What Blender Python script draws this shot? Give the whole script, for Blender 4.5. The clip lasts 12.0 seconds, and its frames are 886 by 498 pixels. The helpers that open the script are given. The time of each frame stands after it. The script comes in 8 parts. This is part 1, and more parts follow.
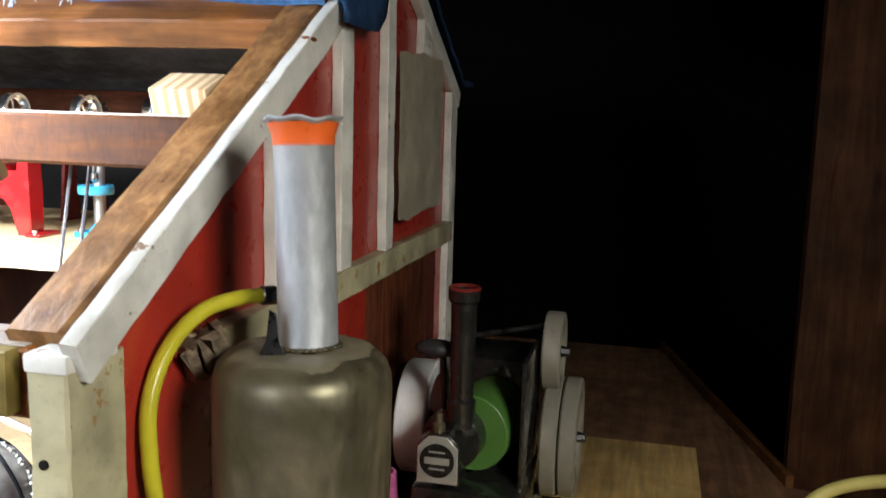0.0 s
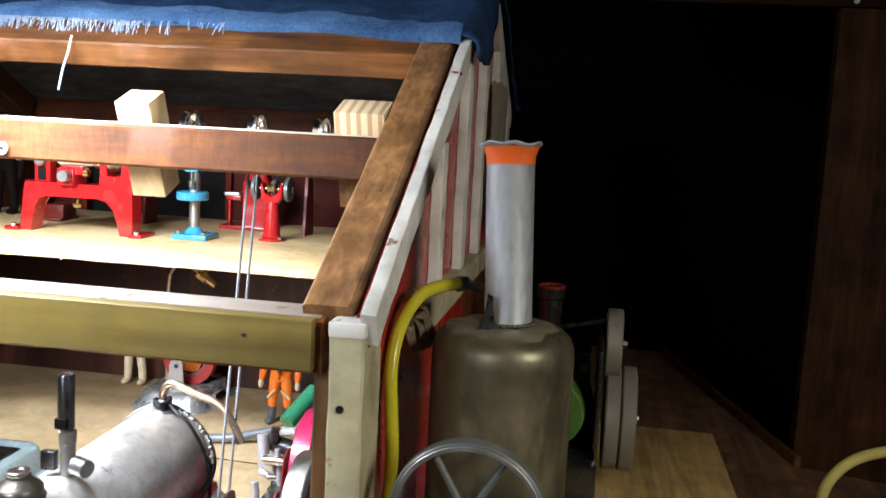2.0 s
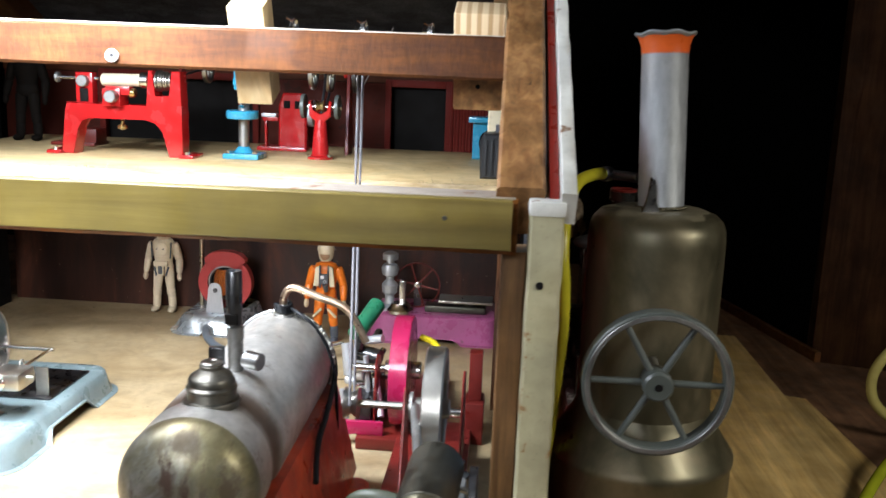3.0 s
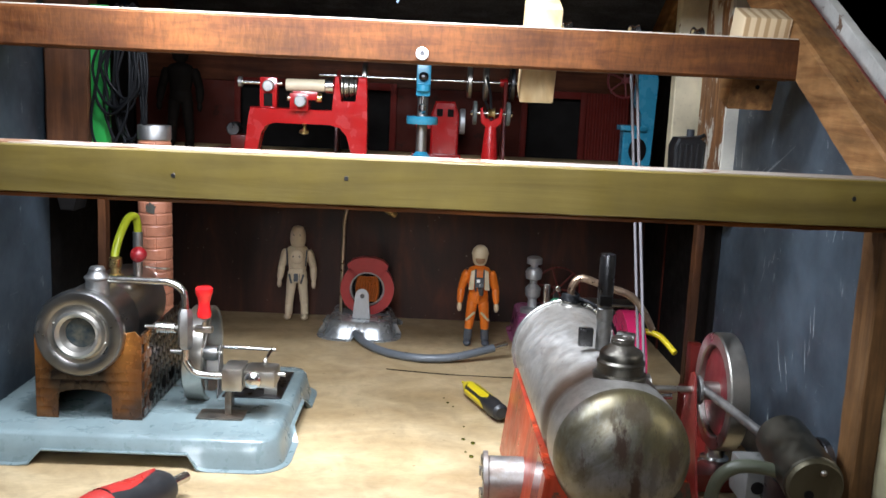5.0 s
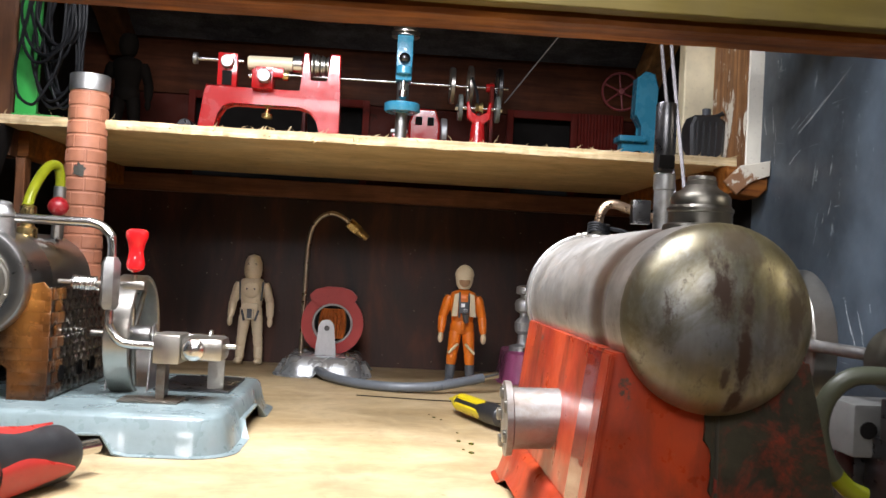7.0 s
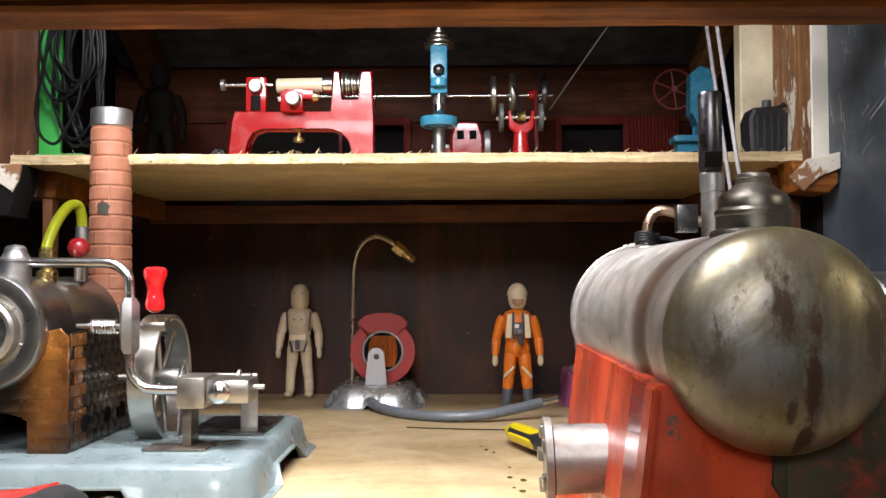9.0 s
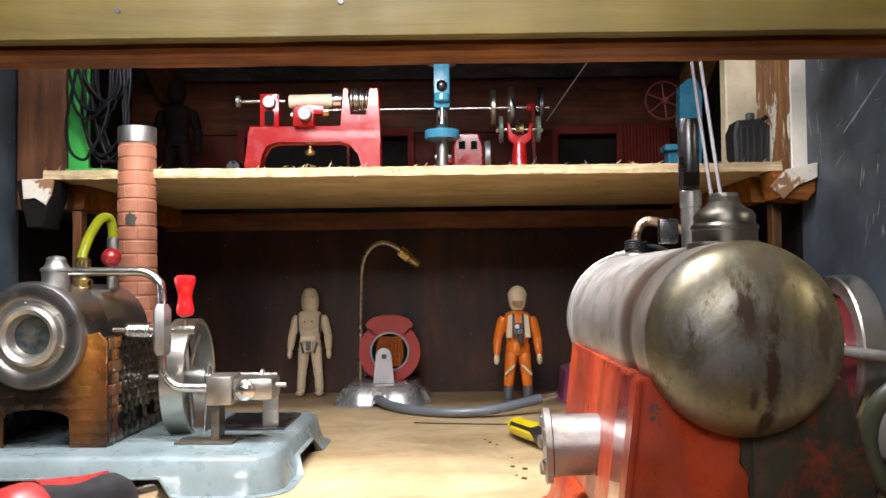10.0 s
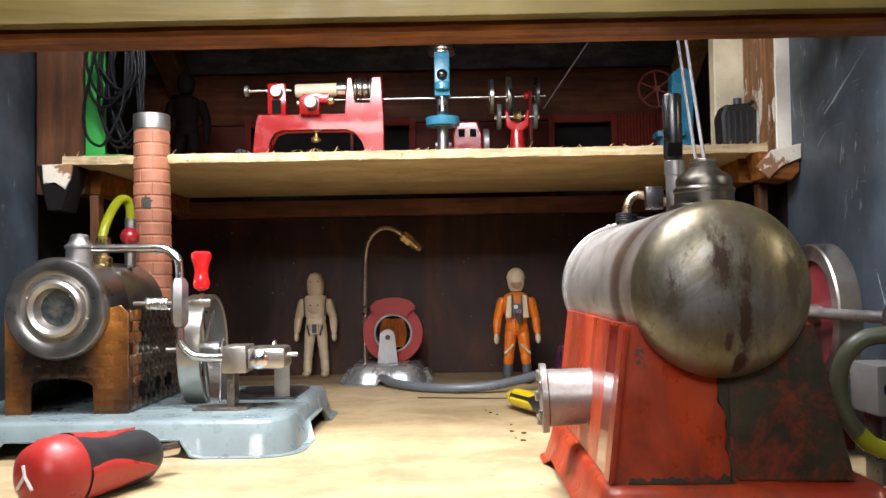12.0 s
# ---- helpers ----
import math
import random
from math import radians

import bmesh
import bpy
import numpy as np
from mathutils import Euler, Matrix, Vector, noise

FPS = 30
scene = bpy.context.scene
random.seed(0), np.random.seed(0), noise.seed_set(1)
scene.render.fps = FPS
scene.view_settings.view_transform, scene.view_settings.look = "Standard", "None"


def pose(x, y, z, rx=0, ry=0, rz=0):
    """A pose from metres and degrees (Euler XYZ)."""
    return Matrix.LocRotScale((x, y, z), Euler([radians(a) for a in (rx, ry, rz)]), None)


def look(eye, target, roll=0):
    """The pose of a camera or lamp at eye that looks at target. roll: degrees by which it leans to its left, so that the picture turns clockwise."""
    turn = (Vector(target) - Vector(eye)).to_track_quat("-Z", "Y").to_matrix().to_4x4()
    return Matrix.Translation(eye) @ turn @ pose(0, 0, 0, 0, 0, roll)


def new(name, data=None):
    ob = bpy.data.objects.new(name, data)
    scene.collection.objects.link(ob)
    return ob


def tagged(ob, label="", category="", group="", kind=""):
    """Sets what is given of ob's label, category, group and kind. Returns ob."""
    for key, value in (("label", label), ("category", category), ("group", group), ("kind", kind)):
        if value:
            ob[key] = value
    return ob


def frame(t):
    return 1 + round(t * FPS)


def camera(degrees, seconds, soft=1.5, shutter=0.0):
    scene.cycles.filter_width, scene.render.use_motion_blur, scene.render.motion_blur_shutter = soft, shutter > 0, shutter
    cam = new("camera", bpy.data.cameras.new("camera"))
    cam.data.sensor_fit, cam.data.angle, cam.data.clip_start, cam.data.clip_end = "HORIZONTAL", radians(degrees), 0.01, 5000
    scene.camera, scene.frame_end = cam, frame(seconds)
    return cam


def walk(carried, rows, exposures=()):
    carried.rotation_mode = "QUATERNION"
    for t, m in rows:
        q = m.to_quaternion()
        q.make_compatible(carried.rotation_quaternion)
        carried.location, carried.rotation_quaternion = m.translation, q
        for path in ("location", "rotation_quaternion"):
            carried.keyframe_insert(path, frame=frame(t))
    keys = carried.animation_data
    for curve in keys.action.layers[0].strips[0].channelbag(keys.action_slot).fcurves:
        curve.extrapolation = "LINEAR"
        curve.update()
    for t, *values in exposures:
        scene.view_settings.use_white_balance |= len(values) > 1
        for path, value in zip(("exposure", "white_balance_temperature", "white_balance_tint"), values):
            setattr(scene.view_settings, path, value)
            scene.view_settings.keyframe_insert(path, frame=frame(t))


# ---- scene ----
cam = camera(52.00, 12.0, 1.5, 0.25)
PATH = [
    (0, (0.21341, -0.22711, 0.27957), (-0.00791, 0.73545, 0.12307), 1.607),
    (0.5, (0.20053, -0.24935, 0.29911), (-0.02045, 0.71929, 0.18545), 3.656),
    (1, (0.18089, -0.26657, 0.30700), (-0.02106, 0.70781, 0.20800), 4.116),
    (1.5, (0.15206, -0.29863, 0.29913), (-0.02686, 0.67874, 0.18630), 3.906),
    (2, (0.12901, -0.33059, 0.28222), (-0.02483, 0.64748, 0.14185), 2.984),
    (2.5, (0.09151, -0.34868, 0.26771), (-0.03444, 0.62955, 0.10278), 2.186),
    (3, (0.02355, -0.36209, 0.25573), (-0.04040, 0.61591, 0.05719), 2.161),
    (3.5, (-0.05548, -0.38055, 0.24405), (-0.08277, 0.59533, 0.02746), 2.130),
    (3.7, (-0.09061, -0.38567, 0.23760), (-0.11023, 0.58940, 0.01661), 2.481),
    (5.3, (-0.18881, -0.39323, 0.22885), (-0.15832, 0.59701, 0.09282), 2.460),
    (5.5, (-0.18951, -0.38693, 0.22165), (-0.15167, 0.60627, 0.11155), 2.413),
    (6, (-0.19660, -0.38004, 0.18927), (-0.14805, 0.61769, 0.14274), 2.314),
    (6.5, (-0.20320, -0.35643, 0.13257), (-0.14825, 0.64205, 0.12819), 2.687),
    (7, (-0.20013, -0.29573, 0.09489), (-0.13698, 0.70210, 0.11311), 3.002),
    (7.5, (-0.19432, -0.24952, 0.09333), (-0.14880, 0.74920, 0.11544), 2.556),
    (7.7, (-0.19095, -0.24743, 0.09300), (-0.15945, 0.75137, 0.13058), 2.022),
    (9.3, (-0.18102, -0.26789, 0.10367), (-0.19770, 0.73140, 0.13749), -0.209),
    (9.5, (-0.18164, -0.27475, 0.10666), (-0.19376, 0.72461, 0.14060), -0.385),
    (10, (-0.18492, -0.29866, 0.10135), (-0.19806, 0.70067, 0.13564), -0.574),
    (10.5, (-0.18317, -0.30755, 0.09119), (-0.19514, 0.69183, 0.12446), -0.708),
    (11, (-0.18730, -0.31251, 0.08615), (-0.20288, 0.68687, 0.11763), -0.804),
    (11.5, (-0.18821, -0.32026, 0.08554), (-0.20555, 0.67909, 0.11690), -0.898),
    (12, (-0.18626, -0.32558, 0.08741), (-0.19860, 0.67378, 0.12109), -0.942),
]
EXPOSURES = [(0.0, 1.45, 6350, 9), (1.0, 1.5, 6350, 8), (1.5, 1.4, 6400, 8), (2.0, 0.85, 6550, 11), (2.5, 0.8, 6550, 10), (3.0, 0.5, 6450, 9), (3.5, 0.0, 6350, 9), (5.5, -0.38, 6600, 12), (6.5, 0.0, 6950, 14), (7.0, -0.12, 7050, 15), (7.5, -0.12, 7100, 16), (9.5, -0.12, 7300, 17), (12.0, -0.12, 7200, 16)]
walk(cam, [(t, look(eye, target, roll)) for t, eye, target, roll in PATH], EXPOSURES)

# ---- light ----
world = bpy.data.worlds.new("world")
world.use_nodes = True
scene.world = world
world.node_tree.nodes["Background"].inputs[0].default_value = (1.0, 0.92, 0.84, 1)
world.node_tree.nodes["Background"].inputs[1].default_value = 0.008


def area_lamp(name, eye, target, sx, sy, watts, colour, cone):
    data = bpy.data.lights.new(name, "AREA")
    data.shape, data.size, data.size_y, data.energy, data.color = "RECTANGLE", sx, sy, watts, colour
    data.spread = radians(cone)
    ob = new(name, data)
    ob.matrix_world = look(eye, target)
    return ob


# Two LED lamps hang over the open roof, two unseen strips are added at the front as fill; a soft lamp stands far in
# front and a weak warm one beside the bench.
for x in (-0.33, -0.19):
    area_lamp("led_work_lamp", (x, 0.092, 0.360), (x + 0.04, 0.19, 0.0), 0.035, 0.035, 0.75, (0.91, 1.0, 1.15), 140)
# Added fill: no real source hangs here, they only brighten floor and figures.
area_lamp("fill_strip", (-0.26, -0.060, 0.335), (-0.20, 0.32, 0.03), 0.26, 0.05, 1.15, (0.93, 1.0, 1.12), 150)
area_lamp("fill_strip", (-0.26, 0.047, 0.345), (-0.22, 0.15, 0.0), 0.26, 0.03, 1.25, (0.93, 1.0, 1.12), 120)
area_lamp("front_lamp", (-0.30, -0.75, 0.480), (-0.20, 0.40, 0.07), 0.34, 0.20, 0.50, (0.95, 1.0, 1.08), 50)
area_lamp("room_lamp", (0.52, -0.27, 0.42), (0.13, 0.17, -0.02), 0.16, 0.16, 0.52, (1.0, 0.96, 0.86), 92)

# ---- materials ----


class Nodes:
    """Short cuts to build a node material."""

    def __init__(self, name):
        self.mat = bpy.data.materials.new(name)
        self.mat.use_nodes = True
        self.tree = self.mat.node_tree
        self.bsdf = self.tree.nodes["Principled BSDF"]
        self.coord = self.tree.nodes.new("ShaderNodeTexCoord").outputs["Object"]

    def link(self, a, b):
        self.tree.links.new(a, b)

    def stretch(self, scale):
        n = self.tree.nodes.new("ShaderNodeMapping")
        self.link(self.coord, n.inputs["Vector"])
        n.inputs["Scale"].default_value = scale
        return n.outputs["Vector"]

    def noise(self, scale, detail=4.0, rough=0.55, vec=None, distort=0.0):
        n = self.tree.nodes.new("ShaderNodeTexNoise")
        self.link(vec or self.coord, n.inputs["Vector"])
        n.inputs["Scale"].default_value = scale
        n.inputs["Detail"].default_value = detail
        n.inputs["Roughness"].default_value = rough
        n.inputs["Distortion"].default_value = distort
        return n.outputs["Fac"]

    def ramp(self, fac, stops):
        n = self.tree.nodes.new("ShaderNodeValToRGB")
        self.link(fac, n.inputs["Fac"])
        while len(n.color_ramp.elements) < len(stops):
            n.color_ramp.elements.new(0.5)
        for e, (p, c) in zip(n.color_ramp.elements, stops):
            e.position = p
            e.color = (c, c, c, 1) if isinstance(c, (int, float)) else (*c, 1)
        return n.outputs["Color"]

    def mix(self, fac, a, b, mode="MIX"):
        n = self.tree.nodes.new("ShaderNodeMix")
        n.data_type, n.blend_type = "RGBA", mode
        for sock, v in ((n.inputs["Factor"], fac), (n.inputs[6], a), (n.inputs[7], b)):
            if isinstance(v, (int, float)):
                sock.default_value = v
            elif isinstance(v, tuple):
                sock.default_value = (*v, 1)
            else:
                self.link(v, sock)
        return n.outputs[2]

    def bump(self, height, strength, dist):
        n = self.tree.nodes.new("ShaderNodeBump")
        n.inputs["Strength"].default_value = strength
        n.inputs["Distance"].default_value = dist
        self.link(height, n.inputs["Height"])
        self.link(n.outputs["Normal"], self.bsdf.inputs["Normal"])

    def put(self, **values):
        names = {"colour": "Base Color", "rough": "Roughness", "metal": "Metallic", "coat": "Coat Weight", "spec": "Specular IOR Level", "glass": "Transmission Weight", "ior": "IOR"}
        for key, v in values.items():
            sock = self.bsdf.inputs[names[key]]
            if isinstance(v, (int, float)):
                sock.default_value = v
            elif isinstance(v, tuple):
                sock.default_value = (*v, 1)
            else:
                self.link(v, sock)
        return self.mat


AXES = {"x": (1, 12, 12), "y": (12, 1, 12), "z": (12, 12, 1)}


def wood(name, dark, light, axis="x", size=22.0, rough=0.6, stain=0.35, worn=None, worn_at=0.62, bump=0.35, spec=0.35):
    """Grained wood, streaked along an axis, with blotches and, where given, a worn second colour."""
    k = Nodes(name)
    s = k.stretch(AXES[axis])
    fine = k.noise(size, 6, 0.62, s, 0.6)
    broad = k.noise(size * 0.35, 3, 0.5, s, 1.5)
    grain = k.ramp(fine, [(0.32, dark), (0.68, light)])
    bands = k.ramp(broad, [(0.35, 0.62), (0.65, 1.0)])
    col = k.mix(1.0, grain, bands, "MULTIPLY")
    blot = k.ramp(k.noise(26, 5, 0.6), [(0.38, 1.0 - stain), (0.66, 1.0)])
    col = k.mix(1.0, col, blot, "MULTIPLY")
    if worn:
        chips = k.ramp(k.noise(55, 8, 0.68, k.stretch(tuple(0.35 if v == 1 else 1 for v in AXES[axis]))), [(worn_at, 0.0), (worn_at + 0.03, 1.0)])
        col = k.mix(chips, col, worn)
    k.bump(fine, bump, 0.0008)
    r = k.ramp(k.noise(60, 3), [(0.3, max(0.05, rough - 0.12)), (0.7, min(1.0, rough + 0.12))])
    return k.put(colour=col, rough=r, spec=spec)


def paint(name, colour, rough=0.4, chip=None, chip_at=0.66, chip_size=60.0, dirt=0.25, coat=0.0, bump=0.15, metal=0.0, spec=0.5):
    """Paint with slight unevenness, dirt and chipped spots of a second colour."""
    k = Nodes(name)
    uneven = k.ramp(k.noise(35, 4), [(0.3, 1.0 - dirt), (0.7, 1.0)])
    col = k.mix(1.0, colour, uneven, "MULTIPLY")
    speck = k.ramp(k.noise(420, 3, 0.7), [(0.30, 0.75), (0.42, 1.0)])
    col = k.mix(0.6, col, k.mix(1.0, col, speck, "MULTIPLY"))
    height = k.noise(180, 4)
    if chip:
        fac = k.ramp(k.noise(chip_size, 9, 0.7), [(chip_at, 0.0), (chip_at + 0.025, 1.0)])
        col = k.mix(fac, col, chip)
    k.bump(height, bump, 0.0005)
    r = k.ramp(k.noise(90, 4), [(0.3, max(0.04, rough - 0.1)), (0.7, min(1.0, rough + 0.14))])
    return k.put(colour=col, rough=r, coat=coat, metal=metal, spec=spec)


def metal(name, colour, rough=0.25, tarnish=(0.16, 0.10, 0.05), amount=0.4, size=40.0, stretch=(1, 1, 1), at=0.5, bump=0.05, sheen=1.0, var=0.1):
    """Bare or plated metal with tarnish blotches, streaks and fine scratches."""
    k = Nodes(name)
    v = k.stretch(stretch)
    blot = k.ramp(k.noise(size, 7, 0.62, v, 0.4), [(at, 0.0), (min(1.0, at + 0.22), amount)])
    fine = k.ramp(k.noise(size * 6, 5, 0.7, v), [(0.35, 0.86), (0.65, 1.0)])
    col = k.mix(1.0, k.mix(blot, colour, tarnish), fine, "MULTIPLY")
    r = k.mix(blot, k.ramp(k.noise(size * 3, 5, 0.65, v), [(0.3, max(0.05, rough - 0.8 * var)), (0.7, rough + 1.2 * var)]), (0.55, 0.55, 0.55))
    k.bump(k.noise(size * 5, 5, 0.6, v), bump, 0.0004)
    return k.put(colour=col, rough=r, metal=k.mix(blot, (sheen, sheen, sheen), (0.5 * sheen, 0.5 * sheen, 0.5 * sheen)))


def plywood(name, dark, light):
    """Pale plywood: soft wavy figure, fine pores, brown spots, red smears and grime."""
    k = Nodes(name)
    wavy = k.noise(8, 5, 0.55, k.stretch((1, 1.7, 1)), 1.6)
    pores = k.noise(130, 5, 0.7, k.stretch((1, 3.5, 1)))
    col = k.mix(k.ramp(wavy, [(0.36, 0.0), (0.64, 1.0)]), dark, light)
    col = k.mix(1.0, col, k.ramp(pores, [(0.30, 0.88), (0.60, 1.0)]), "MULTIPLY")
    mottle = k.ramp(k.noise(46, 7, 0.7, None, 0.8), [(0.36, 0.80), (0.56, 1.0)])
    col = k.mix(1.0, col, mottle, "MULTIPLY")
    smear = k.ramp(k.noise(24, 6, 0.7, k.stretch((1, 2.5, 1)), 1.0), [(0.66, 0.0), (0.72, 0.5)])
    col = k.mix(smear, col, (0.36, 0.13, 0.07))
    oil = k.ramp(k.noise(115, 4, 0.6), [(0.690, 0.0), (0.715, 0.75)])
    col = k.mix(oil, col, (0.17, 0.12, 0.045))
    grime = k.ramp(k.noise(11, 6, 0.65), [(0.35, 0.82), (0.62, 1.0)])
    col = k.mix(1.0, col, grime, "MULTIPLY")
    k.bump(pores, 0.25, 0.0004)
    return k.put(colour=col, rough=k.ramp(grime, [(0.8, 0.6), (1.0, 0.42)]), spec=0.35)


def slate(name, colour, mark):
    """Dark wall paint with rubbed patches and pale scratches."""
    k = Nodes(name)
    rub = k.ramp(k.noise(16, 6, 0.65), [(0.35, 0.55), (0.70, 1.35)])
    col = k.mix(1.0, colour, rub, "MULTIPLY")
    for st, at_ in (((1, 2.5, 34), 0.67), ((1, 9, 2.2), 0.655), ((1, 1.5, 1), 0.675)):
        line = k.ramp(k.noise(14 if st[2] > 1 else 130, 6, 0.72, k.stretch(st), 0.5), [(at_, 0.0), (at_ + 0.03, 0.8)])
        col = k.mix(line, col, mark)
    k.bump(k.noise(160, 4), 0.15, 0.0005)
    return k.put(colour=col, rough=k.ramp(k.noise(60, 4), [(0.3, 0.32), (0.7, 0.55)]))


def cloth(name, dark, light, size=700.0):
    k = Nodes(name)
    weave = k.noise(size, 3, 0.7)
    patch = k.noise(14, 5, 0.6)
    faded = k.ramp(k.noise(34, 6, 0.65, k.stretch((1, 2.2, 1))), [(0.45, 0.0), (0.7, 0.6)])
    col = k.mix(k.ramp(patch, [(0.3, 0.0), (0.7, 1.0)]), dark, light)
    col = k.mix(faded, col, tuple(min(1.0, c * 1.6 + 0.01) for c in light))
    col = k.mix(1.0, col, k.ramp(weave, [(0.25, 0.45), (0.7, 1.0)]), "MULTIPLY")
    k.bump(weave, 0.9, 0.0012)
    return k.put(colour=col, rough=0.95, spec=0.1)


W_FLOOR = plywood("pale_plywood", (0.40, 0.285, 0.145), (0.54, 0.415, 0.240))
W_SHELF = plywood("shelf_plywood", (0.68, 0.48, 0.22), (0.84, 0.64, 0.34))
W_PLYEND = wood("ragged_ply_edge", (0.60, 0.42, 0.20), (0.86, 0.68, 0.42), "x", 40, 0.8, 0.3)
W_BEAM = wood("yellow_green_pine", (0.165, 0.118, 0.024), (0.25, 0.185, 0.046), "x", 7, 0.45, 0.22, (0.13, 0.085, 0.02), 0.74)
W_OLD = wood("old_brown_timber", (0.19, 0.050, 0.008), (0.46, 0.165, 0.030), "x", 20, 0.55, 0.45, (0.46, 0.26, 0.11), 0.70, spec=0.2)


def sawn(name, dark, light, worn):
    """Rough-sawn timber: short saw marks over a faint grain, darker patches, scuffed pale spots."""
    k = Nodes(name)
    saw = k.noise(420, 3, 0.6, k.stretch((1, 1, 0.28)), 0.4)
    grain = k.noise(26, 6, 0.65, k.stretch((1, 7, 7)), 0.5)
    col = k.ramp(grain, [(0.34, dark), (0.66, light)])
    col = k.mix(0.55, col, k.mix(1.0, col, k.ramp(saw, [(0.35, 0.5), (0.6, 1.0)]), "MULTIPLY"))
    col = k.mix(1.0, col, k.ramp(k.noise(18, 5, 0.6), [(0.36, 0.55), (0.62, 1.0)]), "MULTIPLY")
    col = k.mix(k.ramp(k.noise(65, 7, 0.7, k.stretch((0.5, 1, 1))), [(0.69, 0.0), (0.73, 0.9)]), col, worn)
    k.bump(k.mix(0.5, saw, k.noise(120, 4)), 0.6, 0.0007)
    return k.put(colour=col, rough=k.ramp(grain, [(0.3, 0.5), (0.7, 0.75)]), spec=0.2)


W_PURLIN = sawn("brown_sawn_purlin", (0.080, 0.023, 0.005), (0.150, 0.052, 0.012), (0.36, 0.20, 0.09))
W_RAIL = wood("orange_pine", (0.130, 0.043, 0.010), (0.225, 0.090, 0.025), "x", 14, 0.55, 0.4, (0.50, 0.36, 0.22), 0.74, spec=0.25)
W_RAFTER = wood("rafter_pine", (0.215, 0.092, 0.031), (0.44, 0.228, 0.086), "y", 16, 0.55, 0.4, (0.05, 0.02, 0.008), 0.68, bump=0.7, spec=0.25)
def stained_wall():
    """Dark red-brown stained boards: cloudy upright stain, darker upwards streaks, small pale flecks."""
    k = Nodes("dark_stained_wood")
    cloud = k.noise(13, 6, 0.62, k.stretch((2.2, 1, 0.6)), 0.8)
    col = k.ramp(cloud, [(0.36, (0.014, 0.0042, 0.0025)), (0.52, (0.040, 0.0115, 0.0052)), (0.68, (0.098, 0.029, 0.0125))])
    streak = k.ramp(k.noise(70, 5, 0.6, k.stretch((2, 1, 0.10))), [(0.35, 0.72), (0.62, 1.0)])
    col = k.mix(1.0, col, streak, "MULTIPLY")
    fleck = k.ramp(k.noise(330, 2, 0.5), [(0.735, 0.0), (0.76, 0.8)])
    col = k.mix(fleck, col, (0.50, 0.42, 0.34))
    k.bump(k.noise(90, 4), 0.15, 0.0006)
    return k.put(colour=col, rough=k.ramp(cloud, [(0.3, 0.34), (0.7, 0.55)]), spec=0.4)


W_BACK = stained_wall()
W_BACKTOP = wood("dark_red_board", (0.066, 0.020, 0.009), (0.135, 0.043, 0.018), "x", 16, 0.6, 0.45, (0.20, 0.09, 0.04), 0.77, spec=0.12)
W_POSTL = wood("brown_post", (0.075, 0.026, 0.010), (0.17, 0.066, 0.025), "z", 14, 0.5, 0.4, (0.42, 0.34, 0.25), 0.75)
W_INNER = wood("ochre_brown_post", (0.13, 0.058, 0.020), (0.30, 0.155, 0.060), "z", 14, 0.5, 0.4, (0.06, 0.022, 0.009), 0.62)
W_BLOCK = wood("new_pine_block", (0.62, 0.42, 0.20), (0.78, 0.60, 0.34), "z", 9, 0.55, 0.12)
W_BENCH = wood("bench_board", (0.18, 0.088, 0.046), (0.34, 0.18, 0.098), "y", 10, 0.6, 0.5)
W_CAB = wood("cabinet_side", (0.038, 0.014, 0.006), (0.085, 0.036, 0.015), "z", 10, 0.6, 0.45, (0.02, 0.009, 0.005), 0.68, spec=0.06)
W_PLYOUT = wood("outside_plywood", (0.56, 0.36, 0.12), (0.78, 0.55, 0.23), "y", 14, 0.55, 0.3, (0.15, 0.08, 0.03), 0.70)
W_PEG = wood("peg_board_wood", (0.022, 0.009, 0.003), (0.040, 0.017, 0.006), "x", 12, 0.6, 0.3, spec=0.04)
P_WHITE = paint("old_white_paint", (0.74, 0.73, 0.67), 0.5, (0.20, 0.12, 0.07), 0.625, 62, 0.4, 0, 0.4)
P_POSTWHITE = paint("greying_white_paint", (0.46, 0.42, 0.26), 0.5, (0.25, 0.15, 0.06), 0.59, 75, 0.5, 0, 0.5)
P_CREAMBOARD = paint("cream_board_paint", (0.74, 0.66, 0.46), 0.55, (0.24, 0.13, 0.07), 0.645, 50, 0.35)
P_POSTBRIGHT = paint("thick_white_paint", (0.80, 0.77, 0.66), 0.5, (0.22, 0.12, 0.07), 0.66, 62, 0.2, 0, 0.4)
P_WORNWHITE = paint("worn_white_on_wood", (0.62, 0.58, 0.48), 0.6, (0.21, 0.10, 0.045), 0.47, 44, 0.3, 0, 0.4)
P_TOPWORN = paint("greyed_top_paint", (0.34, 0.29, 0.24), 0.55, (0.17, 0.08, 0.04), 0.56, 30, 0.35)
P_PURLINTOP = paint("pale_worn_top", (0.62, 0.56, 0.47), 0.5, (0.30, 0.17, 0.09), 0.60, 45, 0.3)
P_REDWALL = paint("red_wall_paint", (0.36, 0.028, 0.016), 0.32, (0.20, 0.012, 0.008), 0.70, 40, 0.3, 0.15)
P_BLACK = slate("dark_slate_paint", (0.047, 0.063, 0.078), (0.30, 0.34, 0.345))
# Black for painted parts and for the darkness in holes and openings.
P_VOID = paint("black_void_paint", (0.008, 0.007, 0.0065), 0.8, spec=0.1)
# Near-black: the unlit room's darkness put into the colour; vent holes share it.
P_UNLIT = paint("unlit_darkness", (0.003, 0.0024, 0.002), 0.9, spec=0.1)
